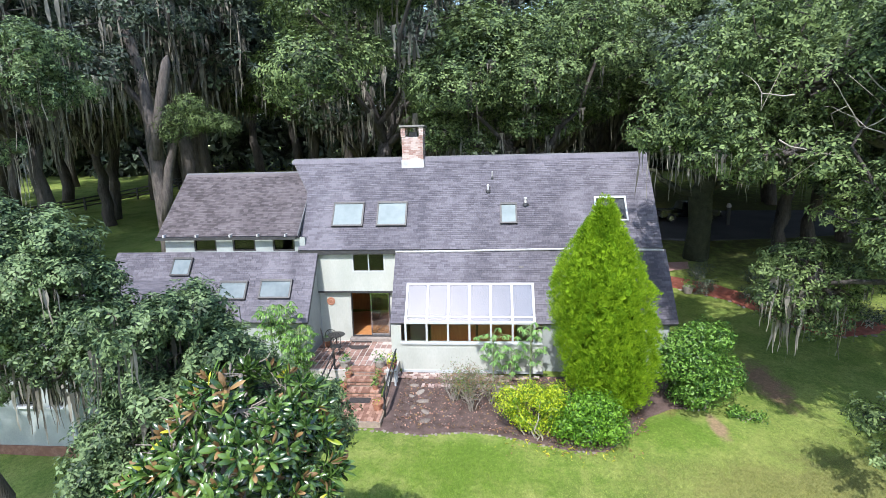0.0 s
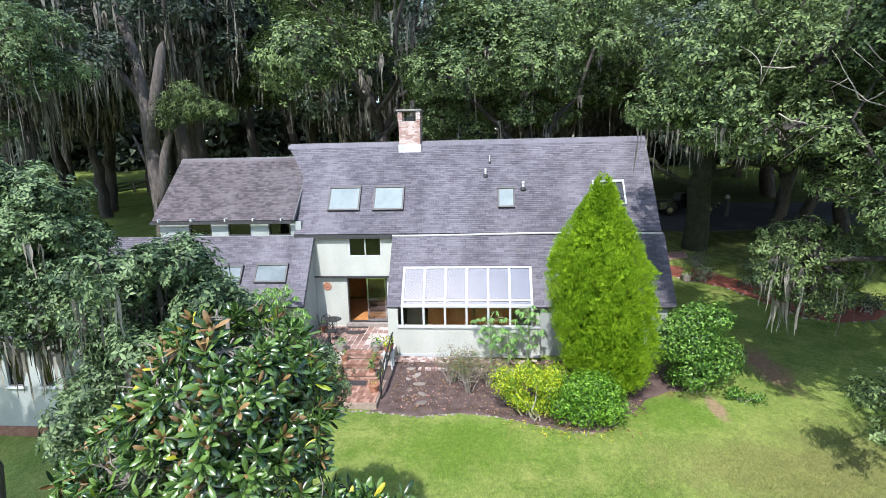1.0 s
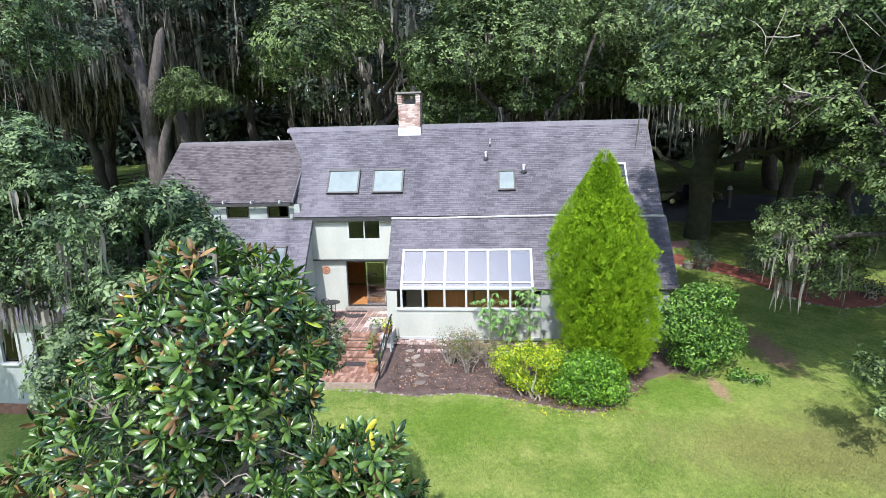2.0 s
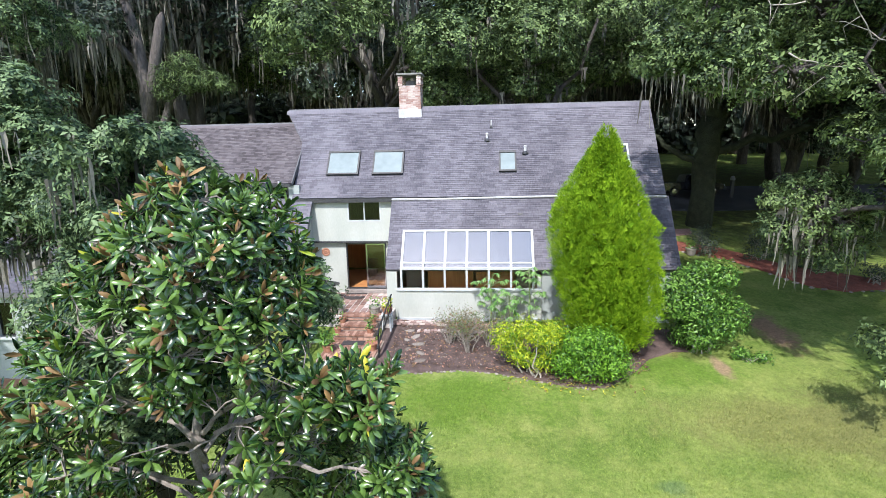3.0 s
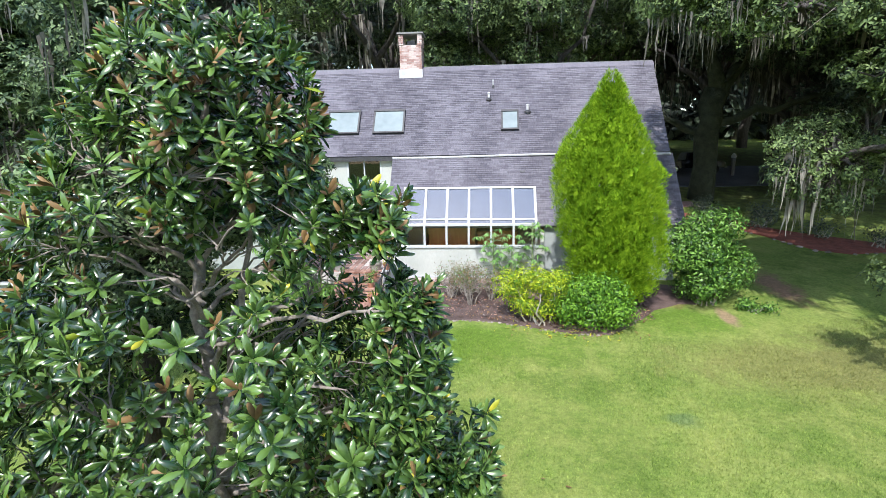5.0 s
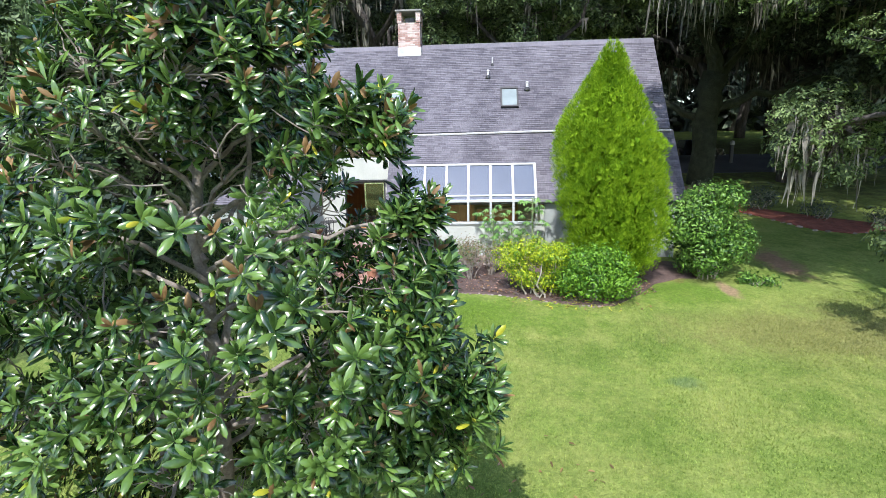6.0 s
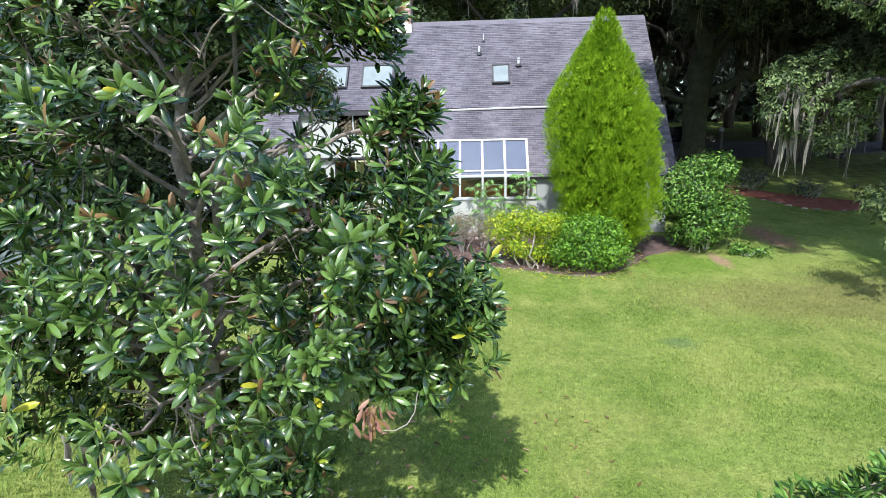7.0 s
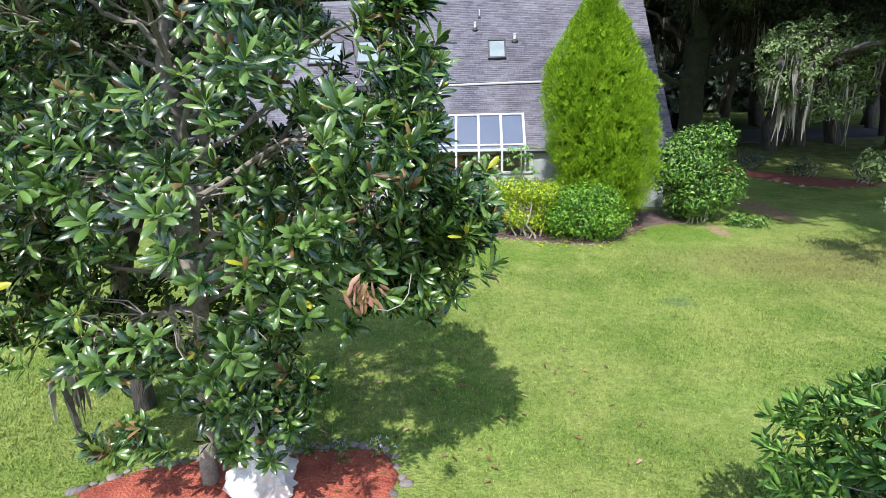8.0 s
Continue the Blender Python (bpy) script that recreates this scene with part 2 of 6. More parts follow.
def scatter_mesh(name, tv, tf, rot, pos, size, materials, which=None):
    """One mesh of many small alike pieces: template verts and triangles, turns, places and sizes as arrays."""
    tv, tf = np.asarray(tv, float), np.asarray(tf, int)
    n, k = len(pos), len(tv)
    size = np.asarray(size, float).reshape(n, -1)
    v = np.einsum("nij,nkj->nki", rot, tv[None] * (size[:, None, :] if size.shape[1] == 3 else size[:, :, None])) + pos[:, None, :]
    f = (tf[None] + (np.arange(n) * k)[:, None, None]).reshape(-1)
    me = bpy.data.meshes.new(name)
    me.vertices.add(n * k)
    me.vertices.foreach_set("co", v.reshape(-1))
    nt = len(f) // 3
    me.loops.add(nt * 3)
    me.loops.foreach_set("vertex_index", f)
    me.polygons.add(nt)
    me.polygons.foreach_set("loop_start", np.arange(0, nt * 3, 3))
    me.polygons.foreach_set("loop_total", np.full(nt, 3))
    for m in materials:
        me.materials.append(m)
    if which is not None:
        me.polygons.foreach_set("material_index", np.repeat(which, len(tf)))
    me.update(calc_edges=True)
    return me


def frames_from(z, rng):
    """Turns whose z axis is the given direction, spun at random."""
    z = z / np.linalg.norm(z, axis=1, keepdims=True)
    r = rng.normal(size=z.shape)
    x = r - (r * z).sum(1, keepdims=True) * z
    x /= np.linalg.norm(x, axis=1, keepdims=True)
    return np.stack([x, np.cross(z, x), z], axis=2)


RHOMB_V = [(-0.5, 0, 0), (0, -0.24, 0.05), (0.5, 0, -0.02), (0, 0.24, 0.05)]
RHOMB_F = [(0, 1, 2), (0, 2, 3)]
LEAF_V = [(0, 0, 0), (0.3, 0.12, 0.05), (0.3, 0, 0.02), (0.3, -0.12, 0.05), (0.76, 0.15, 0.03), (0.76, 0, 0.0), (0.76, -0.15, 0.03), (1, 0, -0.08)]
LEAF_F = [(0, 2, 1), (0, 3, 2), (1, 2, 5), (1, 5, 4), (2, 3, 6), (2, 6, 5), (4, 5, 7), (5, 6, 7)]
MAGLEAF_V = [(0, 0, 0), (0.22, 0.088, -0.015), (0.22, 0, 0.03), (0.22, -0.088, -0.015), (0.55, 0.152, -0.035), (0.55, 0, 0.045), (0.55, -0.152, -0.035),
             (0.84, 0.11, -0.09), (0.84, 0, -0.01), (0.84, -0.11, -0.09), (1.0, 0, -0.11)]
MAGLEAF_F = [(0, 2, 1), (0, 3, 2), (1, 2, 5), (1, 5, 4), (2, 3, 6), (2, 6, 5), (4, 5, 8), (4, 8, 7), (5, 6, 9), (5, 9, 8), (7, 8, 10), (8, 9, 10)]
LEAFLET_F = [(0, 2, 1), (0, 3, 2), (1, 2, 4), (2, 3, 4)]
LEAFLET_V = [(0, 0, 0), (0.5, 0.2, 0.06), (0.5, 0, 0), (0.5, -0.2, 0.06), (1, 0, -0.06)]
TUFT_V = [(0.04, -0.06, 0), (0.7, 0.34, 0.1), (1, -0.18, -0.04), (0.06, 0.05, 0.02), (-0.4, 0.66, 0.12), (0.16, 1, 0), (-0.04, 0.06, 0), (-0.7, -0.32, 0.08), (-1, 0.2, -0.05), (-0.05, -0.05, 0.03), (0.36, -0.68, 0.1), (-0.18, -1, 0)]
TUFT_F = [(0, 1, 2), (3, 4, 5), (6, 7, 8), (9, 10, 11)]
WHORL_V = [(0.02, 0, 0), (0.5, 0.26, 0.09), (1, 0.05, -0.03), (0.56, -0.22, 0.06), (0.3, 0.1, 0.04), (0.02, 0.58, 0.12), (0.2, 1, 0), (0.46, 0.52, 0.05),
           (-0.05, 0.05, 0), (-0.56, 0.14, 0.1), (-0.92, 0.4, 0), (-0.36, 0.5, 0.05), (-0.05, -0.05, 0.02), (-0.62, -0.2, 0.06), (-0.85, -0.6, 0), (-0.28, -0.52, 0.1),
           (0.05, -0.05, 0), (0.02, -0.62, 0.08), (0.38, -0.94, -0.02), (0.46, -0.42, 0.08)]
WHORL_F = [(4 * i + a, 4 * i + b, 4 * i + c) for i in range(5) for a, b, c in ((0, 2, 1), (0, 3, 2))]
SPRIG_V = [(0, 0, 0), (0.5, 0.12, 0.08), (1, 0, 0), (0.5, -0.12, 0.08), (-0.25, 0.45, 0.08), (-0.5, 0.87, 0), (-0.3, 0.4, 0.1), (0.05, 0.5, 0.08),
           (-0.25, -0.45, 0.08), (-0.5, -0.87, 0), (0.05, -0.5, 0.1)]
SPRIG_F = [(0, 3, 2), (0, 2, 1), (0, 7, 5), (0, 5, 4), (0, 8, 9), (0, 9, 10)]


def height(x, y):
    """The ground: a lawn that climbs gently towards the house and the woods behind."""
    ys = (-60, -10, 0, 6.5, 11, 15.5, 20, 25, 35, 45, 66, 130, 400)
    zs = (-4.0, -1.9, -1.4, -0.97, -0.62, -0.12, 0.28, 0.7, 1.75, 2.85, 5.0, 9.0, 16.0)
    return float(np.interp(y, ys, zs)) - 0.022 * max(-25.0, min(25.0, x))


# ---- ground ----
def build_ground():
    xs = np.unique(np.concatenate([np.linspace(-320, -40, 15), np.arange(-40, 40.1, 1.0), np.linspace(40, 320, 15)]))
    ys = np.unique(np.concatenate([np.linspace(-200, -8, 10), np.arange(-8, 60.1, 1.0), np.linspace(60, 400, 20)]))
    bm = bmesh.new()
    grid = [[bm.verts.new((x, y, height(x, y) + 0.03 * noise.noise(Vector((x * 0.35, y * 0.35, 0))))) for x in xs] for y in ys]
    for a, b in zip(grid, grid[1:]):
        for i in range(len(xs) - 1):
            bm.faces.new((a[i], a[i + 1], b[i + 1], b[i]))
    ob = part("ground", bm, GRASS, smooth=True)
    return tagged(ob, "mown lawn with worn paler patches, climbing towards the house", "lawn", kind="structure")


def grass_material(name, island, k=1.0):
    """Lawn green that varies from broad dry patches down to single tufts."""
    m = mat(name, (0.08 * k, 0.138 * k, 0.024 * k), (0.22 * k, 0.296 * k, 0.08 * k), 0.3, 0.95, 0.8, 26, spec=0.12, dist=0.06, island=island, translucent=0.25 if island else 0.0)
    N, L = m.node_tree.nodes, m.node_tree.links
    ramp = next(n for n in N if n.type == "VALTORGB")
    tc = next(n for n in N if n.type == "TEX_COORD")
    mix, rag = N.new("ShaderNodeMix"), N.new("ShaderNodeTexNoise")
    mix.data_type = "RGBA"
    rag.inputs["Scale"].default_value, rag.inputs["Detail"].default_value = 0.8, 9
    rag.inputs["Roughness"].default_value = 0.72
    dry = N.new("ShaderNodeValToRGB")
    dry.color_ramp.elements[0].position, dry.color_ramp.elements[1].position = 0.42, 0.72
    L.new(tc.outputs["Object"], rag.inputs["Vector"])
    L.new(rag.outputs["Fac"], dry.inputs[0])
    L.new(dry.outputs[0], mix.inputs["Factor"])
    L.new(ramp.outputs[0], mix.inputs["A"])
    mix.inputs["B"].default_value = (0.272 * k, 0.306 * k, 0.102 * k, 1)
    lawn = mix.outputs["Result"]
    # worn earth, a weedy dip, dry, dull and lush stretches, dark brown ground under the drive oaks: centre,
    # half-widths, colour, strength
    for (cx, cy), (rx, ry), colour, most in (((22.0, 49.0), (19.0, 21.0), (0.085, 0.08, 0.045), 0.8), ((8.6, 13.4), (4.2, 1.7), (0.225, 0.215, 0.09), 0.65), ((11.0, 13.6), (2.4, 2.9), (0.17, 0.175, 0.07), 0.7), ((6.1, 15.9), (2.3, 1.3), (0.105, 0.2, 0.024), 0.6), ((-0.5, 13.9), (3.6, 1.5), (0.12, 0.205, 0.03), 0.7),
                                            ((4.44, 10.8), (0.42, 0.3), (0.12, 0.18, 0.09), 0.6), ((7.78, 16.3), (0.28, 0.85), (0.3, 0.22, 0.15), 1.0), ((10.9, 19.4), (0.75, 2.0), (0.26, 0.17, 0.12), 1.0), ((5.9, 17.4), (0.8, 0.6), (0.24, 0.13, 0.09), 1.0)):
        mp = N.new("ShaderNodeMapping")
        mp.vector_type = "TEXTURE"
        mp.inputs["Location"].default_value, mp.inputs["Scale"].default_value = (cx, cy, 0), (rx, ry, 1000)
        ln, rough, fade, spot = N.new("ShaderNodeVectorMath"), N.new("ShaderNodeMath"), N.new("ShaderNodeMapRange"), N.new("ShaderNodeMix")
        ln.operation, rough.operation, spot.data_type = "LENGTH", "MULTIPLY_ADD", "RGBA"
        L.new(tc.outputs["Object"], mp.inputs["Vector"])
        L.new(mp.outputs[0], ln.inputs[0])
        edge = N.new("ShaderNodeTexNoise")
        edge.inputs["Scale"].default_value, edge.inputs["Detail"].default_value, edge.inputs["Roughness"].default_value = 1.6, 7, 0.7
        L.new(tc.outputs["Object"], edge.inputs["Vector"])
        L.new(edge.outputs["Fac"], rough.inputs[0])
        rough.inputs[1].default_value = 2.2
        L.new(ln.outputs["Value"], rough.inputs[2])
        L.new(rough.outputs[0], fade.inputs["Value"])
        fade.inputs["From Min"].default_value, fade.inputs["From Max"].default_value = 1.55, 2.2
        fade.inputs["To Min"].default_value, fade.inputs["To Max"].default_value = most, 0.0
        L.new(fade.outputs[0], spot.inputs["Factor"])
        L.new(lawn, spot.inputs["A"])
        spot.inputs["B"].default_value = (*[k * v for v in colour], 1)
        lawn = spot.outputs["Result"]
    tuft, shade, mul = N.new("ShaderNodeTexNoise"), N.new("ShaderNodeValToRGB"), N.new("ShaderNodeMix")
    tuft.inputs["Scale"].default_value, tuft.inputs["Detail"].default_value, tuft.inputs["Roughness"].default_value = 8.0, 10, 0.85
    L.new(tc.outputs["Object"], tuft.inputs["Vector"])
    L.new(tuft.outputs["Fac"], shade.inputs[0])
    e = shade.color_ramp.elements
    e[0].position, e[1].position = 0.33, 0.66
    e[0].color, e[1].color = (0.54, 0.6, 0.5, 1), (1.42, 1.36, 1.25, 1)
    mul.data_type, mul.blend_type = "RGBA", "MULTIPLY"
    mul.inputs["Factor"].default_value = 1.0
    L.new(lawn, mul.inputs["A"])
    L.new(shade.outputs[0], mul.inputs["B"])
    L.new(mul.outputs["Result"], N["Principled BSDF"].inputs["Base Color"])
    tr = next((n for n in N if n.type == "BSDF_TRANSLUCENT"), None)
    if tr:
        L.new(mul.outputs["Result"], tr.inputs[0])
    return m


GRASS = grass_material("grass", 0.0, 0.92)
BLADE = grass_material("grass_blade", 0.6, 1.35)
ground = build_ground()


def lawn_blades():
    rng = np.random.default_rng(4)
    n = 300000
    y = 3.2 + 13.3 * rng.random(n) ** 1.5 - rng.random(n) ** 3 * 3.0
    x = -9 + rng.random(n) * 22
    keep = ~((np.abs(x + 2.6) < 1.9) & (np.abs(y - 4.9) < 1.0))
    keep &= ~((y > 15.0) & (x < 5.2)) & (np.abs(x) < 3 + y * 0.95)
    for cx, cy, rx, ry in ((7.78, 16.3, 0.22, 0.7), (10.9, 19.4, 0.6, 1.7), (5.9, 17.4, 0.7, 0.5)):
        keep &= ((x - cx) / rx) ** 2 + ((y - cy) / ry) ** 2 > 1
    x, y = x[keep], y[keep]
    n = len(x)
    z = np.array([height(a, b) for a, b in zip(x, y)]) - 0.01
    up = np.stack([rng.normal(0, 0.38, n), rng.normal(0, 0.38, n), np.ones(n)], 1)
    blade_v = [(-0.16, 0, 0), (0.16, 0, 0), (0.05, 0.1, 1)]
    me = scatter_mesh("grass_blades", blade_v, [(0, 1, 2)], frames_from(up, rng), np.stack([x, y, z], 1), 0.032 + 0.042 * rng.random(n), [BLADE])
    return tagged(new("grass_blades", me), "short blades of green lawn grass", "grass", kind="stuff")


lawn_blades()


def patch(name, outline, material, label, category, rise=0.03, thick=0.12, step=0.35):
    """A bed or path that follows the ground, with a rounded, thick edge."""
    pts = [Vector((x, y, 0)) for x, y in outline]
    dense = []
    for i, p in enumerate(pts):
        q = pts[(i + 1) % len(pts)]
        k = max(1, int((q - p).length / step))
        dense += [p.lerp(q, j / k) for j in range(k)]
    c = sum(dense, Vector()) / len(dense)
    bm = bmesh.new()
    rings = []
    for s, up in ((1.0, -thick), (1.0, rise * 0.4), (0.95, rise), (0.75, rise + 0.02), (0.5, rise + 0.03), (0.25, rise + 0.03)):
        ring = []
        for p in dense:
            q = c + (p - c) * s
            ring.append(bm.verts.new((q.x, q.y, height(q.x, q.y) + up + (0.025 * noise.noise(q * 2.1) if s < 1 else 0))))
        rings.append(ring)
    for a, b in zip(rings, rings[1:]):
        for i in range(len(a)):
            j = (i + 1) % len(a)
            bm.faces.new((a[i], a[j], b[j], b[i]))
    bm.faces.new(rings[-1])
    return tagged(part(name, bm, material, smooth=True), label, category, kind="structure")


patch("front_bed", [(-3.75, 15.4), (-2.2, 15.25), (-0.8, 15.5), (0.4, 15.4), (1.6, 15.05), (2.6, 14.8), (3.8, 14.8), (4.9, 15.8), (5.6, 16.7), (6.6, 17.3), (7.2, 17.3), (7.3, 19.0), (6.0, 19.4), (2.5, 19.25), (-3.4, 19.3), (-3.9, 18.4)],
      MULCH, "dark mulched planting bed along the house front", "bed")
patch("mulch_ring", [(-4.75, 4.85), (-4.2, 5.25), (-3.5, 5.45), (-2.8, 5.5), (-2.1, 5.72), (-1.3, 5.75), (-1.05, 5.3), (-1.2, 4.3), (-2.5, 3.8), (-4.0, 4.1)], REDMULCH, "red bark mulch ring under the magnolia", "mulch")
patch("red_bed", [(9.6, 30.6), (10.7, 29.9), (13.2, 28.0), (14.2, 26.3), (15.2, 24.3), (16.4, 23.7), (18.4, 24.2), (19.6, 25.2), (17.6, 26.4), (15.6, 27.6), (13.6, 30.4), (10.0, 32.6)], SHADED_MULCH,
      "red mulched bed with a pale stone edge", "bed")
patch("road", [(8.5, 40.5), (16, 39.5), (30, 42.0), (70, 47), (120, 52), (120, 60), (70, 55), (30, 50), (8, 50)], ASPHALT, "dark asphalt drive under the oaks", "road", rise=0.02)
patch("brick_path", [(8.2, 31.5), (13.2, 33.2), (13.6, 34.6), (8.2, 33.6)], BRICK, "dull brick path beside the house", "path")


# ---- house ----
S = 1.34                       # rise of the steep roofs
EY, EZ = 21.38, 4.97           # front eave of the upper roof
RY, RZ = 24.22, 8.78           # ridge
FLOOR, PATIO = 0.89, 0.73
house = thing("house", "grey shingled saltbox house with white walls, skylights and a brick chimney", "house", at=(0, 22, 0.3))


def hpart(name, bm, material, parent=None, label="", smooth=False):
    """A part of the house, in world metres."""
    if parent is None:
        bmesh.ops.translate(bm, vec=-house.location, verts=bm.verts)
        return part(name, bm, material, house, label, smooth)
    bmesh.ops.translate(bm, vec=-house.location, verts=bm.verts)
    return part(name, bm, material, parent, label, smooth)


def shingle_field(name, x0, x1, low, high, material, parent, seed, left=None, right=None, tab=0.3, course=0.1):
    """Overlapping courses of tabs on a slope from low (y, z) to high (y, z); left and right give its edges by height share."""
    rng = np.random.default_rng(seed)
    lo, hi = Vector((0, *low)), Vector((0, *high))
    up = (hi - lo).normalized()
    out = Vector((0, -up.z, up.y))
    length = (hi - lo).length
    V, Fc = [], []
    n = int(length / course)
    for i in range(n + 1):
        s0, s1 = i * course, min((i + 1) * course + 0.03, length)
        if s1 - s0 < 0.04:
            continue
        xa = left(s0 / length) if left else x0
        xb = right(s0 / length) if right else x1
        x = xa - tab * rng.random()
        while x < xb:
            w = tab * (0.8 + 0.4 * rng.random())
            a, b = max(x, xa), min(x + w - 0.008, xb)
            x += w
            if b - a < 0.03:
                continue
            lift, drop = 0.016 + 0.006 * rng.random(), 0.014 * (rng.random() - 0.5)
            p = lo + up * (s0 + drop)
            q = lo + up * s1
            k = len(V)
            for xx in (a, b):
                for base, h in ((p, 0.0), (p, lift), (q, 0.004), (q, -0.004)):
                    r = base + out * h
                    V.append((xx - house.location.x, r.y - house.location.y, r.z - house.location.z))
            Fc += [(k + 1, k + 5, k + 6, k + 2), (k, k + 4, k + 5, k + 1), (k, k + 1, k + 2, k + 3), (k + 4, k + 7, k + 6, k + 5)]
    me = bpy.data.meshes.new(name)
    me.from_pydata(V, [], Fc)
    me.materials.append(material)
    ob = new(name, me)
    ob.parent = parent
    return tagged(ob, "weathered asphalt shingle courses", kind="stuff")


def roof_slab(name, x0, x1, low, high, material=FELT, thick=0.16, extra=None):
    up = Vector((0, high[0] - low[0], high[1] - low[1])).normalized()
    out = Vector((0, -up.z, up.y))
    pts = [(x0, *low), (x1, *low), (x1, *high)] + (extra or []) + [(x0, *high)]
    return hpart(name, slab(bmesh.new(), pts, -out * thick), material)


def at_roof(x, z):
    """The place on the upper roof at a height."""
    return Vector((x, EY + (z - EZ) / S, z))


XL, XR = -8.18, 7.38
main_roof = roof_slab("roof", XL, XR, (EY, EZ), (RY, RZ))
shingle_field("roof_shingles", XL, XR, (EY, EZ), (RY, RZ), SHINGLE, main_roof, 1,
              left=lambda s: XL - max(0.0, (s - 0.62) / 0.38) * 1.0)
# the prow at the ridge's end
z7 = EZ + (RZ - EZ) * 0.62
hpart("roof_prow", slab(bmesh.new(), [at_roof(XL, z7), at_roof(XL, RZ), at_roof(XL - 1.0, RZ)], (0, 0.1, -0.1)), FELT)
ridge_cap = hpart("ridge_cap", prism(bmesh.new(), [(RY - 0.14, RZ - 0.14), (RY, RZ + 0.05), (RY + 0.14, RZ - 0.14)], XL - 1.0, XR), SHINGLE)
back = roof_slab("back_roof", XL - 0.95, XR, (RY + 3.6, RZ - 3.6 * 1.1), (RY, RZ))
LOWX = -3.84
L0, L1 = (19.47, 2.3), (21.42, 4.91)
low_roof = roof_slab("lower_roof", LOWX, 7.5, L0, L1)
shingle_field("lower_shingles", LOWX, 7.5, L0, L1, SHINGLE, low_roof, 2)
# pale flashing where the two slopes meet, sagging a little along its length
bm = bmesh.new()
pts = [(x, EY - 0.02, EZ - 0.06 + 0.03 * math.sin(x * 0.55)) for x in np.linspace(LOWX, 7.4, 28)]
tube(bm, pts, [0.045] * len(pts), 6)
hpart("flashing", bm, FLASH, None, "pale bent metal flashing strip")
hpart("eave_board", boxes((XL, LOWX, EY - 0.03, EY + 0.1, EZ - 0.2, EZ - 0.03)), DARK_METAL)

# walls of the main block
W = 0.2
def holed(x0, x1, z0, z1, y, h, w):
    """A wall facing the lawn with one rectangular hole through it, as one mesh."""
    bm = bmesh.new()
    a, b, c, d = h
    fr, bk = [], []
    for yy, lst in ((y, fr), (y + w, bk)):
        lst += [bm.verts.new((q[0], yy, q[1])) for q in ((x0, z0), (x1, z0), (x1, z1), (x0, z1), (a, c), (b, c), (b, d), (a, d))]
    for v in (fr, bk):
        for i in range(4):
            j = (i + 1) % 4
            bm.faces.new((v[i], v[j], v[4 + j], v[4 + i]))
    for i in range(4):
        j = (i + 1) % 4
        bm.faces.new((fr[i], bk[i], bk[j], fr[j]))
        bm.faces.new((fr[4 + i], fr[4 + j], bk[4 + j], bk[4 + i]))
    return bm


hpart("wall", holed(-7.62, LOWX, 3.05, 4.98, 21.55, (-5.84, -4.37, 3.93, 4.84), W), WHITE, None, "white upper entry wall")
hpart("wall", holed(-7.62, LOWX, 0.4, 3.049, 21.7, (-6.02, -4.24, FLOOR, 2.99), W), WHITE, None, "white lower entry wall")
# dark strip put in for the shadow line under the upper wall
hpart("wall", boxes((-7.6, LOWX, 21.5, 21.547, 3.0, 3.07)), DARK_METAL, None, "dark strip for the shadow line over the door")
bm = bmesh.new()
prism(bm, [(19.55, 0.3), (19.55, 2.2), (21.3, 4.6), (22.0, 4.9), (22.0, 0.3)], LOWX, LOWX + 0.16)
hpart("cheek_wall", bm, WHITE)
for x in (XL + 0.5, XR - 0.25):
    bm = prism(bmesh.new(), [(EY + 0.25, 0.2), (EY + 0.25, EZ), (RY, RZ - 0.22), (RY + 3.3, EZ), (RY + 3.3, 0.2)], x - 0.1, x + 0.1)
    hpart("gable_wall", bm, SAGE)
bm = prism(bmesh.new(), [(19.7, -0.2), (19.7, 2.3), (21.5, 4.7), (21.6, -0.2)], 7.08, 7.24)
hpart("gable_wall", bm, SAGE)
hpart("wall", boxes((2.3, 7.08, 19.7, 19.9, -0.2, 2.4)), SAGE, None, "shaded front wall behind the shrubs")
hpart("back_wall", boxes((XL + 0.6, XR - 0.35, RY + 3.1, RY + 3.3, 0.2, 5.2)), SAGE)
hpart("inner_floor", boxes((-7.6, 7.0, 21.92, RY + 3.0, 0.55, FLOOR - 0.01)), FLOORWOOD, None, "warm polished wooden floor")
hpart("upper_floor", boxes((-7.6, 7.0, 21.92, RY + 3.0, 2.85, 3.05)), INSIDE)
hpart("glasshouse_floor", boxes((-3.6, 2.1, 19.45, 21.92, 0.55, FLOOR - 0.01)), FLOORWOOD, None, "warm wooden glasshouse floor")
hpart("inner_wall", boxes((-7.6, 7.0, 25.6, 25.7, FLOOR, 2.75)), WOOD, None, "orange wood panelled inner wall")
hpart("inner_wall", boxes((-3.95, -3.86, 22.2, 25.6, FLOOR, 2.75)), INSIDE)
hpart("inner_wall", boxes((-7.6, 7.0, 25.6, 25.7, 2.95, 6.0)), INSIDE)


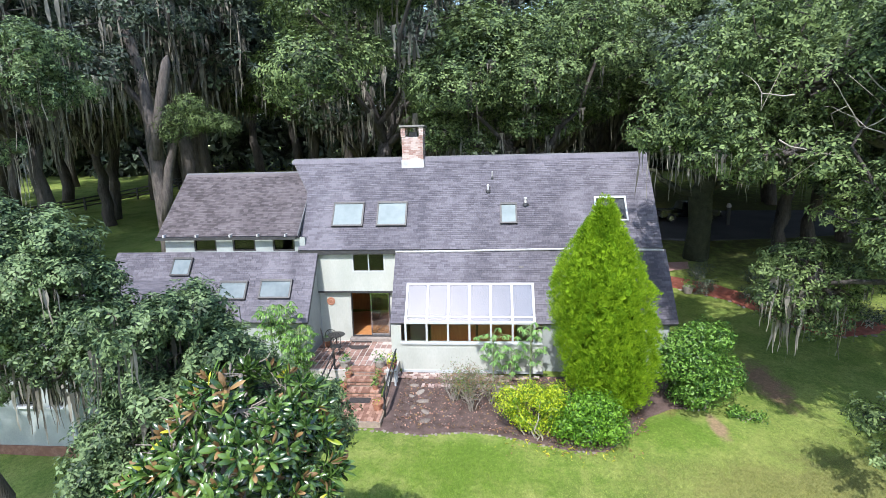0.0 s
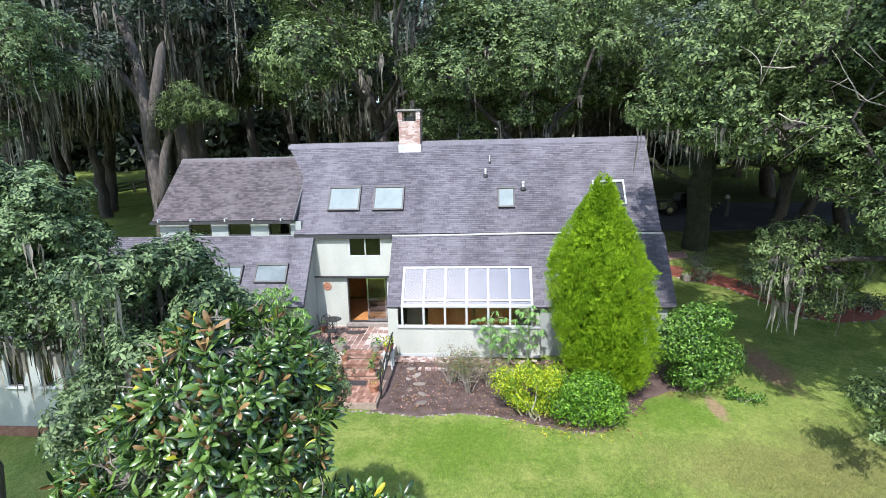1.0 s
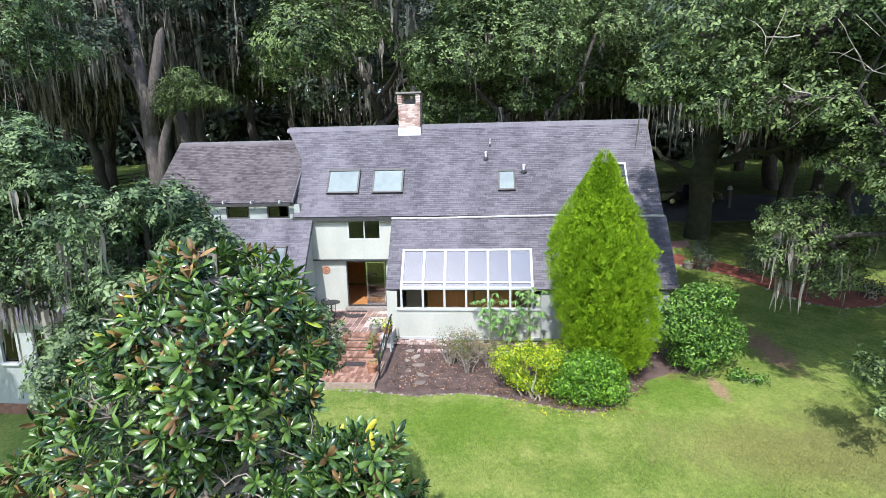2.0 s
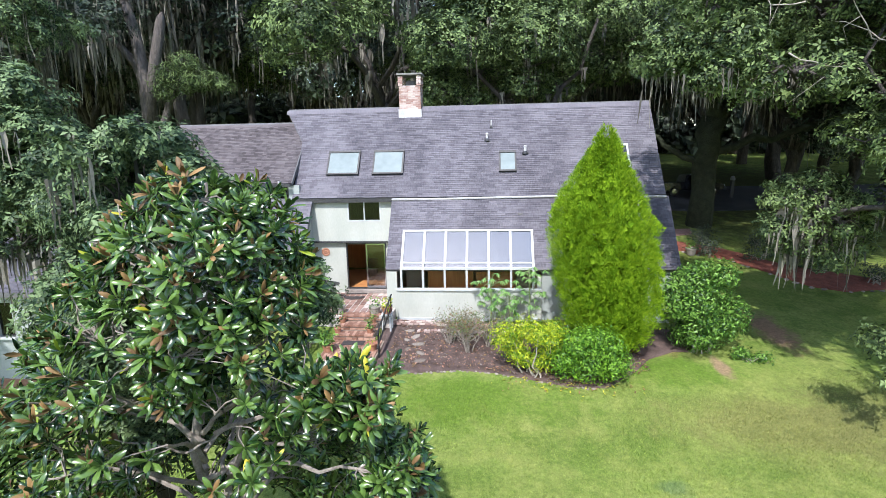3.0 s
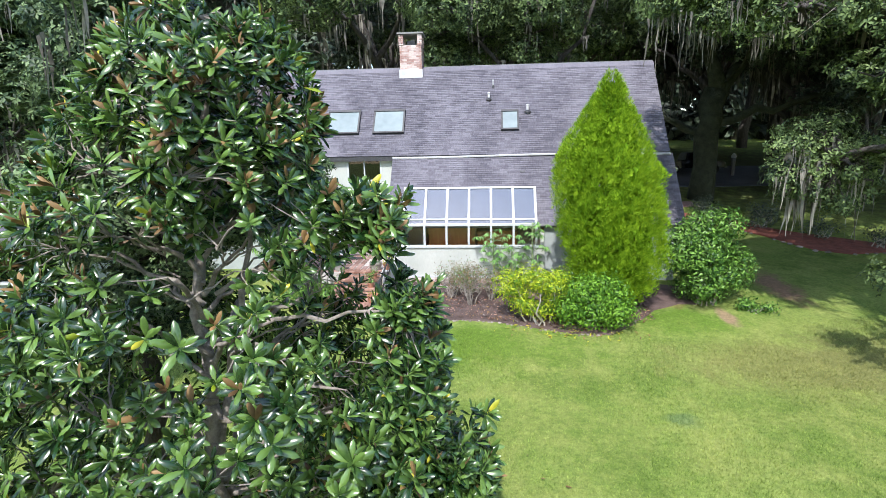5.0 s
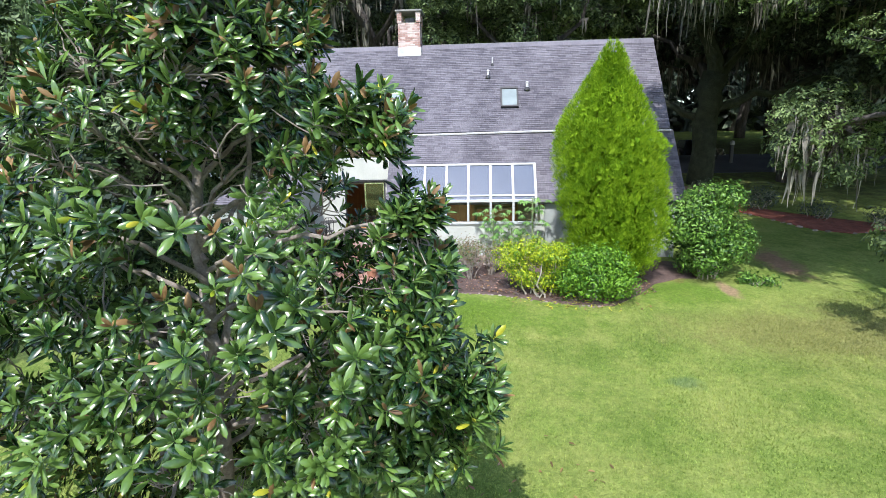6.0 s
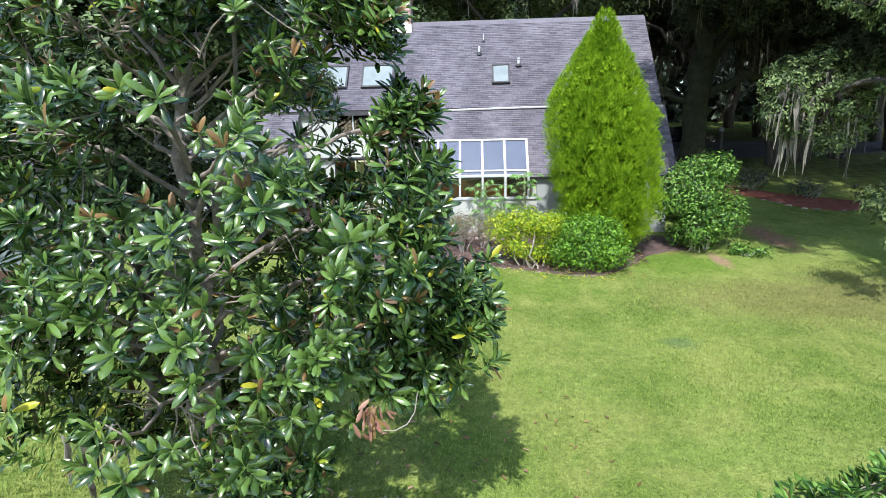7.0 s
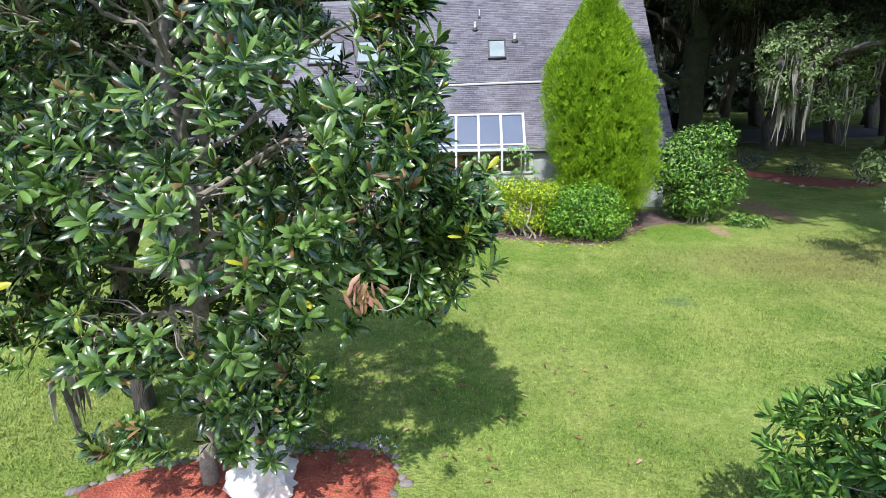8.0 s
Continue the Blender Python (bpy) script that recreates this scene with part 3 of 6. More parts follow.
def window(x0, x1, z0, z1, y, bars=1, pane=PANE, frame_mat=TRIM, name="window", w=0.06):
    """A framed window in a wall facing the lawn, its glass set back."""
    bm = boxes((x0, x1, y - 0.03, y + 0.09, z0, z0 + w), (x0, x1, y - 0.03, y + 0.09, z1 - w, z1), (x0, x0 + w, y - 0.03, y + 0.09, z0 + w, z1 - w), (x1 - w, x1, y - 0.03, y + 0.09, z0 + w, z1 - w))
    win = hpart(name, bm, frame_mat)
    step = (x1 - x0) / (bars + 1)
    for i in range(bars):
        x = x0 + step * (i + 1)
        hpart("mullion", boxes((x - w * 0.4, x + w * 0.4, y - 0.025, y + 0.07, z0 + w, z1 - w)), frame_mat, win)
    for i in range(bars + 1):
        p = hpart("pane", boxes((x0 + step * i + w * 0.5, x0 + step * (i + 1) - w * 0.5, y + 0.03, y + 0.038, z0 + w * 0.6, z1 - w * 0.6)), pane, win)
        p.visible_shadow = False
    return win


window(-5.84, -4.37, 3.93, 4.84, 21.57, 1, GREYPANE)
hpart("curtain", boxes((-5.8, -4.45, 21.95, 21.98, 3.8, 4.86)), CURTAIN, None, "dim olive curtains")
# sliding door, half open
DX0, DX1, DT = -6.02, -4.24, 2.99
DM = (DX0 + DX1) / 2
door = hpart("sliding_door", holed(DX0, DX1, FLOOR, DT, 21.66, (DX0 + 0.05, DX1 - 0.05, FLOOR + 0.05, DT - 0.06), 0.1), DARK_METAL, None, "half-open glass sliding door")
hpart("door_leaf", holed(DM - 0.04, DX1 - 0.05, FLOOR + 0.05, DT - 0.06, 21.77, (DM + 0.03, DX1 - 0.12, FLOOR + 0.13, DT - 0.13), 0.04), CHROME, door, "bright metal sliding door leaf")
p = hpart("pane", boxes((DM + 0.03, DX1 - 0.12, 21.785, 21.793, FLOOR + 0.13, DT - 0.13)), glass("door_pane", (0.7, 0.72, 0.7), 0.12), door)
p.visible_shadow = False
pl = hpart("wall_plaque", lathe([(0.02, 0.0), (0.17, 0.0), (0.19, 0.02), (0.15, 0.03), (0.1, 0.02), (0.05, 0.035), (0.02, 0.035)], 24), TERRACOTTA, None, "round terracotta wall plaque")
pl.matrix_local = Matrix.Translation(Vector((-6.94, 21.695, 2.56)) - house.location) @ Matrix.Rotation(radians(90), 4, "X") @ Matrix.Translation(house.location)


def skylight(x0, x1, z0, z1, low, slope, pane=SKYPANE, name="skylight", edge=DARK_METAL):
    """A framed roof light lying on a slope that passes through low."""
    up = Vector((0, 1, slope)).normalized()
    out = Vector((0, -up.z, up.y))
    base = Vector((0, low[0] + (z0 - low[1]) / slope, z0))
    h = (z1 - z0) / up.z
    m = Matrix((( 1, up.x, out.x, 0), (0, up.y, out.y, base.y), (0, up.z, out.z, base.z), (0, 0, 0, 1)))
    w = 0.07
    bm = boxes((x0 - w, x1 + w, -w, 0, -0.02, 0.13), (x0 - w, x1 + w, h, h + w * 1.4, -0.02, 0.15), (x0 - w, x0, 0, h, -0.02, 0.13), (x1, x1 + w, 0, h, -0.02, 0.13), m=m)
    sk = hpart(name, bm, edge, None, "dark metal framed skylight with a pale pane")
    hpart("well", boxes((x0 - 0.02, x1 + 0.02, -0.02, h + 0.02, 0.03, 0.05), m=m), TRIM, sk)
    p = hpart("pane", boxes((x0, x1, 0, h, 0.1, 0.11), m=m), pane, sk)
    p.visible_shadow = False
    return sk


for a, b, c, d in ((-6.74, -5.46, 5.93, 6.78), (-4.72, -3.5, 5.93, 6.78), (0.76, 1.36, 5.97, 6.66)):
    skylight(a, b, c, d, (EY, EZ), S)
skylight(4.86, 6.06, 6.02, 6.86, (EY, EZ), S, GREYPANE, edge=TRIM)
skylight(5.75, 6.2, 4.2, 4.78, L0, S, GREYPANE, edge=TRIM)
# vents and pipes on the upper roof
for x, z, r in ((0.18, 7.27, 0.05), (1.82, 6.7, 0.06), (0.37, 7.83, 0.025)):
    q = at_roof(x, z)
    v = hpart("vent_pipe", lathe([(r, -0.1), (r, 0.26), (r * 1.25, 0.26), (r * 1.25, 0.3), (r * 0.4, 0.33)], 12, q), FLASH, None, "pale metal roof vent pipe")
    hpart("collar", lathe([(r * 2.4, -0.03), (r * 2.2, 0.03), (r * 1.1, 0.09)], 12, q + Vector((0, -0.02, 0.0))), DARK_METAL, v)
hpart("roof_patch", boxes((1.42, 1.62, -0.06, 0.03, 0.0, 0.03), m=Matrix.Translation((0, 20.95, 4.28)) @ Matrix.Rotation(math.atan(S), 4, "X")), DARK_METAL, None, "lifted shingle tab")

# chimney
CX0, CX1, CY0, CY1 = -3.8, -2.82, 23.95, 24.85
chim = hpart("chimney", boxes((CX0 + 0.015, CX1 - 0.015, CY0 + 0.015, CY1 - 0.015, 7.6, 9.78)), MORTAR, None, "red brick chimney with an open slab-capped top")
V, Fc = [], []
rng = np.random.default_rng(8)


def brick_into(x0, x1, y0, y1, z0, z1):
    k = len(V)
    V.extend((x - house.location.x, y - house.location.y, z - house.location.z) for x in (x0, x1) for y in (y0, y1) for z in (z0, z1))
    Fc.extend(tuple(k + i for i in q) for q in ((0, 1, 3, 2), (4, 6, 7, 5), (0, 4, 5, 1), (2, 3, 7, 6), (0, 2, 6, 4), (1, 5, 7, 3)))


def brick_band(x0, x1, y0, y1, z0, z1):
    z, row = z0, 0
    while z < z1 - 0.05:
        for side in range(4):
            a, b = (x0, x1) if side < 2 else (y0, y1)
            u = a - (0.11 if row % 2 else 0.0)
            while u < b - 0.02:
                p, q = max(u, a), min(u + 0.205, b)
                pr = 0.004 * rng.random()
                if q - p > 0.03:
                    if side == 0: brick_into(p, q, y0 - pr, y0 + 0.09, z, z + 0.062)
                    if side == 1: brick_into(p, q, y1 - 0.09, y1 + pr, z, z + 0.062)
                    if side == 2: brick_into(x0 - pr, x0 + 0.09, p, q, z, z + 0.062)
                    if side == 3: brick_into(x1 - 0.09, x1 + pr, p, q, z, z + 0.062)
                u += 0.215
        z += 0.073
        row += 1


brick_band(CX0, CX1, CY0, CY1, 8.75, 9.78)
for a in (CX0 - 0.03, CX1 - 0.17):
    for b in (CY0 - 0.03, CY1 - 0.17):
        brick_band(a, a + 0.2, b, b + 0.2, 9.78, 10.22)
me = bpy.data.meshes.new("chimney_bricks")
me.from_pydata(V, [], Fc)
me.materials.append(BRICK)
ob = new("chimney_bricks", me)
ob.parent = chim
tagged(ob, "weathered orange-red bricks", kind="stuff")
hpart("cap", boxes((CX0 - 0.1, CX1 + 0.1, CY0 - 0.1, CY1 + 0.1, 10.23, 10.31), bevel=0.02), SLAB_GREY, chim, "dark grey weathered slab cap")
hpart("flue", boxes((CX0 + 0.3, CX1 - 0.3, CY0 + 0.3, CY1 - 0.3, 9.78, 10.02)), DARK_METAL, chim)
hpart("base_flashing", boxes((CX0 - 0.04, CX1 + 0.04, CY0 - 0.05, CY1 + 0.04, 8.3, 8.74)), FLASH, chim, "pale painted chimney base")

# glasshouse front
GX0, GX1 = -3.2, 1.95
gl = hpart("glasshouse", boxes((GX0 - 0.18, GX1 + 0.32, 19.26, 19.42, 0.36, 1.5)), WHITE, None, "white glasshouse bay with sloping panes")
hpart("sill", boxes((GX0 - 0.2, GX1 + 0.3, 19.2, 19.44, 1.5, 1.57)), TRIM, gl)
hpart("plinth", boxes((GX0 - 0.2, GX1 + 0.34, 19.22, 19.44, 0.28, 0.4)), TRIM, gl)
hpart("side_wall", boxes((GX1 + 0.16, GX1 + 0.3, 19.42, 21.4, 0.36, 2.0)), WHITE, gl)
hpart("side_wall", boxes((GX0 - 0.6, GX0 - 0.2, 19.42, 19.6, 0.36, 2.2)), WHITE, gl)
hpart("head", boxes((GX0 - 0.05, GX1 + 0.05, 19.3, 19.42, 2.33, 2.41)), TRIM, gl)
up = Vector((0, 1, S)).normalized()
out = Vector((0, -up.z, up.y))
GL = (20.46 - 19.47) / up.y
gm = Matrix(((1, up.x, out.x, 0), (0, up.y, out.y, 19.47), (0, up.z, out.z, 2.32), (0, 0, 0, 1)))
n = 6
for i in range(n + 1):
    x = GX0 + (GX1 - GX0) * i / n
    hpart("rafter", boxes((x - 0.045, x + 0.045, 0.0, GL, 0.02, 0.11), m=gm), TRIM, gl)
    hpart("post", boxes((x - 0.04, x + 0.04, 19.3, 19.4, 1.57, 2.33)), TRIM, gl)
for a, b in ((-0.03, 0.05), (0.2, 0.26), (GL - 0.04, GL + 0.04)):
    hpart("rail", boxes((GX0 - 0.04, GX1 + 0.04, a, b, 0.025, 0.1), m=gm), TRIM, gl)
for i in range(n):
    x0, x1 = GX0 + (GX1 - GX0) * i / n + 0.045, GX0 + (GX1 - GX0) * (i + 1) / n - 0.045
    for p in (hpart("roof_pane", boxes((x0, x1, 0.05, GL - 0.04, 0.06, 0.068), m=gm), DOMEPANE, gl), hpart("pane", boxes((x0, x1, 19.345, 19.352, 1.57, 2.33)), PANE, gl)):
        p.visible_shadow = False
# added panel over the shingles, coloured like the sky the panes reflect
hpart("sky_panel", boxes((GX0, GX1, 0.0, GL, 0.026, 0.04), m=gm), mat("pale_sky_tint", (0.2, 0.215, 0.26), (0.27, 0.29, 0.34), 1.5, 0.8, 0.1), gl, "pale bluish panel added behind the panes for reflected sky")
hpart("cabinet", boxes((-0.3, 1.3, 20.7, 21.1, FLOOR, 1.9)), WOOD, gl, "orange wood cupboards indoors")
hpart("cabinet", boxes((-2.3, -0.4, 20.6, 21.1, FLOOR, 2.2)), WOOD, gl, "orange wood cupboards indoors")
hpart("inner_side", boxes((-3.3, -2.5, 21.2, 21.3, FLOOR, 2.6)), INSIDE, gl)
hpart("inner_side", boxes((1.4, 2.1, 21.2, 21.3, FLOOR, 2.6)), INSIDE, gl)

# left wing: upper roof with gutter and clerestory, low roof before it
WX0, WX1 = -14.6, XL
WE, WR = (21.35, 5.62), (24.2, 8.18)
wing_roof = roof_slab("wing_roof", WX0, WX1 + 0.05, WE, WR)
shingle_field("wing_shingles", WX0, WX1, WE, WR, SHINGLE_OLD_SHADED, wing_roof, 5, tab=0.2)
roof_slab("wing_back_roof", WX0, WX1, (27.1, 5.62), WR)
hpart("ridge_cap", prism(bmesh.new(), [(24.06, 8.06), (24.2, 8.23), (24.34, 8.06)], WX0, WX1), SHINGLE_OLD_SHADED)
gut = hpart("gutter", boxes((WX0, WX1, 21.2, 21.32, 5.48, 5.6)), DARK_METAL, None, "dark gutter with pale brackets")
for x in (-14.2, -12.7, -11.15, -9.9, -8.65):
    hpart("bracket", boxes((x - 0.03, x + 0.03, 21.18, 21.44, 5.6, 5.72)), FLASH, gut)
cl = [(-13.0, -11.95), (-11.2, -10.15), (-9.35, -8.35)]
xs = [WX0 + 0.25] + [v for ab in cl for v in ab] + [WX1 + 0.3]
for i in range(0, len(xs), 2):
    hpart("clerestory_pier", boxes((xs[i], xs[i + 1], 21.5, 21.65, 4.92, 5.52)), SAGE)
hpart("clerestory_wall", boxes((xs[0], xs[-1], 21.5, 21.65, 4.3, 4.92)), SAGE)
for a, b in cl:
    window(a, b, 4.92, 5.5, 21.54, 0, GREYPANE, DARK_METAL)
hpart("wing_gable", prism(bmesh.new(), [(21.65, 0.4), (21.65, 5.4), (24.2, 7.9), (26.8, 5.4), (26.8, 0.4)], WX0 + 0.2, WX0 + 0.35), SAGE)
# wall given a dark cloth colour for the unlit room behind the clerestory
hpart("wing_inner_dark", boxes((WX0 + 0.4, WX1, 22.4, 22.5, 0.5, 6.2)), CURTAIN)
WLX = -7.3
porch_roof = roof_slab("low_roof", -16.6, WLX, L0, L1)
shingle_field("low_shingles", -16.6, WLX, L0, L1, SHINGLE, porch_roof, 6)
for a, b, c, d in ((-13.7, -12.95, 4.02, 4.58), (-11.3, -10.2, 3.14, 3.68), (-9.5, -8.25, 3.18, 3.74)):
    skylight(a, b, c, d, L0, S, LOWPANE)
hpart("low_wall", boxes((-16.4, WLX - 0.3, 19.75, 19.95, -0.1, 2.5)), SAGE)
hpart("low_end_wall", prism(bmesh.new(), [(19.8, 0.3), (19.8, 2.3), (21.5, 4.6), (22.0, 4.7), (22.0, 0.3)], WLX - 0.3, WLX - 0.14), SAGE)
hpart("low_end_wall", prism(bmesh.new(), [(19.8, 0.3), (19.8, 2.3), (21.5, 4.6), (22.0, 4.7), (22.0, 0.3)], -16.4, -16.24), SAGE)

# front wing with a red brick foot
fw = hpart("front_wing", boxes((-22.0, -12.7, 13.5, 13.7, 0.3, 1.66)), SAGE, None, "pale grey front wing on a red brick foot")
hpart("brick_foot", boxes((-22.05, -12.65, 13.45, 13.72, -0.1, 0.3)), BRICK_STEP, fw, "red brick foot")
hpart("wall_head", boxes((-22.0, -12.7, 13.5, 13.7, 2.72, 3.15)), SAGE, fw)
for a, b in ((-22.0, -20.6), (-20.1, -17.1), (-16.6, -14.5), (-13.98, -13.42), (-12.98, -12.7)):
    hpart("wall_pier", boxes((a, b, 13.5, 13.7, 1.66, 2.72)), SAGE, fw)
for a, b in ((-20.6, -20.1), (-17.1, -16.6), (-14.5, -13.98), (-13.42, -12.98)):
    hpart("window", boxes((a, b, 13.58, 13.6, 1.66, 2.72)), GREYPANE, fw)
    hpart("window_sill", boxes((a - 0.06, b + 0.06, 13.4, 13.56, 1.6, 1.66)), TRIM, fw)
hpart("side_wall", boxes((-12.9, -12.7, 13.7, 19.75, -0.1, 3.1)), SAGE, fw)
fr = roof_slab("front_roof", -22.3, -12.4, (13.2, 3.12), (20.3, 3.9))
shingle_field("front_shingles", -22.3, -12.4, (13.2, 3.12), (20.3, 3.9), SHINGLE, fr, 7)


# ---- trees ----
def blob_leaves(blobs, per, size, rng, squash=0.75, up=0.5, fill=0.45):
    """Places, facings and sizes of leaves on and inside a list of blobs (x, y, z, radius)."""
    P, Nn = [], []
    for x, y, z, r in blobs:
        k = max(8, int(per * r * r))
        d = rng.normal(size=(k, 3))
        d /= np.linalg.norm(d, axis=1, keepdims=True)
        # lumps of its own on every blob, so that no outline is round
        ph = rng.random(6) * 6.3
        lump = 1 + 0.22 * np.sin(3.1 * d[:, 0] + ph[0]) * np.sin(2.7 * d[:, 1] + ph[1]) + 0.2 * np.sin(5.3 * d[:, 2] + ph[2]) * np.sin(4.9 * d[:, 0] + ph[3]) + 0.12 * np.sin(9 * d[:, 1] + ph[4])
        rad = r * lump * (1 - fill * rng.random(k) ** 1.6)
        p = d * rad[:, None] * np.array([1, 1, squash]) + np.array([x, y, z])
        P.append(p)
        Nn.append(d * np.array([1, 1, 1 / squash]) + np.array([0, 0, up]) + rng.normal(size=(k, 3)) * 0.38)
    P, Nn = np.concatenate(P), np.concatenate(Nn)
    return P, Nn, size * (0.65 + 0.7 * rng.random(len(P)))


def moss_mesh(name, anchors, rng, length=(0.5, 2.0), width=0.12, strands=4):
    """Tapered, wavering hanging strands below each anchor."""
    V, Fc = [], []
    for ax, ay, az in anchors:
        big = length[0] + (length[1] - length[0]) * rng.random() ** 1.8
        for _ in range(strands + int(rng.random() * 3)):
            L = big * (0.45 + 0.6 * rng.random())
            a = rng.random() * 6.3
            ux, uy = math.cos(a), math.sin(a)
            ox, oy = rng.normal(0, 0.13 * (0.4 + big * 0.5), 2)
            w = width * (0.5 + rng.random())
            n = 4
            k = len(V)
            sw = rng.normal(0, 0.05, (n + 1, 2)).cumsum(0)
            for i in range(n + 1):
                s = i / n
                ww = w * (1 - s) ** 0.7 * (0.55 + 0.45 * math.sin(s * 9 + a)) + 0.006
                cx, cy, cz = ax + ox + sw[i][0] * L * 0.4, ay + oy + sw[i][1] * L * 0.4, az + 0.1 - L * s
                V += [(cx - ux * ww, cy - uy * ww, cz), (cx + ux * ww, cy + uy * ww, cz + 0.02)]
            Fc += [(k + 2 * i, k + 2 * i + 1, k + 2 * i + 3, k + 2 * i + 2) for i in range(n)]
    me = bpy.data.meshes.new(name)
    me.from_pydata(V, [], Fc)
    me.materials.append(MOSS)
    return me


def bough(bm, a, b, r0, r1, rng, bend=0.12, n=6, sides=7):
    """A crooked limb from a to b; returns its points."""
    a, b = Vector(a), Vector(b)
    L = (b - a).length
    pts = []
    off = Vector((0, 0, 0))
    for i in range(n + 1):
        s = i / n
        if 0 < i < n:
            off = off * 0.5 + Vector(rng.normal(0, bend * L / n * 2.2, 3))
        p = a.lerp(b, s) + off * (1 if 0 < i < n else 0) + Vector((0, 0, math.sin(s * math.pi) * L * 0.05))
        pts.append(p)
    tube(bm, pts, [r0 + (r1 - r0) * (i / n) for i in range(n + 1)], sides, 0.35, rng.random() * 50)
    return pts


def oak(name, seed, tall, spread, base, per, leaf, material, label, bark=BARK, moss=60, moss_len=(0.6, 2.4), nlimb=7, trunk_r=0.38, at=None, group="oaks of the woods"):
    """A live oak: trunk, crooked limbs, a lumpy crown of leaf sprigs and hanging moss, round its own foot."""
    rng = np.random.default_rng(seed)
    tree = thing(name, label, "tree", group, at or (0, 0, 0))
    bm = bmesh.new()
    fork = Vector((rng.normal(0, 0.5), rng.normal(0, 0.5), base))
    bough(bm, (0, 0, -0.5), fork, trunk_r * 1.25, trunk_r * 0.8, rng, 0.06, 6, 10)
    part("trunk", bm, bark, tree, smooth=True)
    bm = bmesh.new()
    blobs, hangs = [], []
    for i in range(nlimb):
        a = 2 * math.pi * (i + rng.random() * 0.6) / nlimb
        R = spread * (0.55 + 0.45 * rng.random())
        h = base + (tall - base) * (0.25 + 0.7 * rng.random())
        tip = Vector((math.cos(a) * R, math.sin(a) * R, h))
        pts = bough(bm, fork - Vector((0, 0, 0.4 * rng.random())), tip, trunk_r * 0.5, trunk_r * 0.14, rng, 0.16, 7, 7)
        for p in pts[2:]:
            hangs += [p + Vector(rng.normal(0, 0.25, 3)) for _ in range(2)]
        for j in range(1, 4):
            q = pts[3 + j] if 3 + j < len(pts) else pts[-1]
            t2 = q + Vector((rng.normal(0, 1.7), rng.normal(0, 1.7), abs(rng.normal(0.7, 1.0))))
            bough(bm, q, t2, trunk_r * 0.16, 0.03, rng, 0.2, 4, 5)
            blobs.append((*t2, 0.9 + 0.8 * rng.random()))
        blobs.append((*tip, 1.7 + 0.9 * rng.random()))
    for i in range(nlimb):
        a, R = rng.random() * 6.3, spread * 0.6 * rng.random()
        blobs.append((math.cos(a) * R, math.sin(a) * R, tall * (0.86 + 0.12 * rng.random()), 1.3 + 0.9 * rng.random()))
    tagged(part("branch_work", bm, bark, tree, smooth=True), kind="stuff")
    P, Nn, s = blob_leaves(blobs, per, leaf, rng, squash=0.62, up=0.8, fill=0.3)
    crown = new("crown", scatter_mesh("crown", TUFT_V, TUFT_F, frames_from(Nn, rng), P, s, [material]))
    crown.parent = tree
    for b in blobs:
        if rng.random() < 0.7:
            hangs.append(Vector((b[0] + rng.normal(0, b[3] * 0.5), b[1] + rng.normal(0, b[3] * 0.5), b[2] - b[3] * 0.55)))
    rng.shuffle(hangs)
    m = new("hanging_moss", moss_mesh("hanging_moss", [tuple(h) for h in hangs[:moss]], rng, moss_len))
    m.parent = tree
    tagged(m, "grey-green hanging Spanish moss", kind="stuff")
    return tree


def stand(x, y, turn, size):
    return Matrix.Translation((x, y, height(x, y))) @ Matrix.Rotation(turn, 4, "Z") @ Matrix.Scale(size, 4)


WOODS = "mossy live oak of the woods behind the house"
kinds = {1: oak("live_oak", 12, 17, 7.0, 6.0, 38, 0.3, OAK_SHADED, WOODS, moss=170, moss_len=(1.0, 4.0), nlimb=8),
         3: oak("live_oak", 14, 18, 6.5, 8.0, 38, 0.3, OAK_SHADED, WOODS, moss=180, moss_len=(1.2, 4.5), nlimb=8),
         4: oak("live_oak", 15, 16, 7.0, 5.0, 17, 0.44, OAK_SHADED, WOODS, moss=45, moss_len=(1.0, 4.0), nlimb=8),
         5: oak("live_oak", 16, 18, 6.5, 7.5, 17, 0.44, OAK_SHADED, WOODS, moss=70, moss_len=(1.2, 4.5), nlimb=8),
         6: oak("live_oak", 17, 14.5, 6.2, 5.6, 170, 0.19, OAK_LIT, WOODS, moss=50, moss_len=(0.8, 2.8)),
         7: oak("live_oak", 18, 15, 6.0, 6.0, 170, 0.19, OAK_LIT, WOODS, moss=50, moss_len=(0.8, 3.0))}
rng = np.random.default_rng(77)
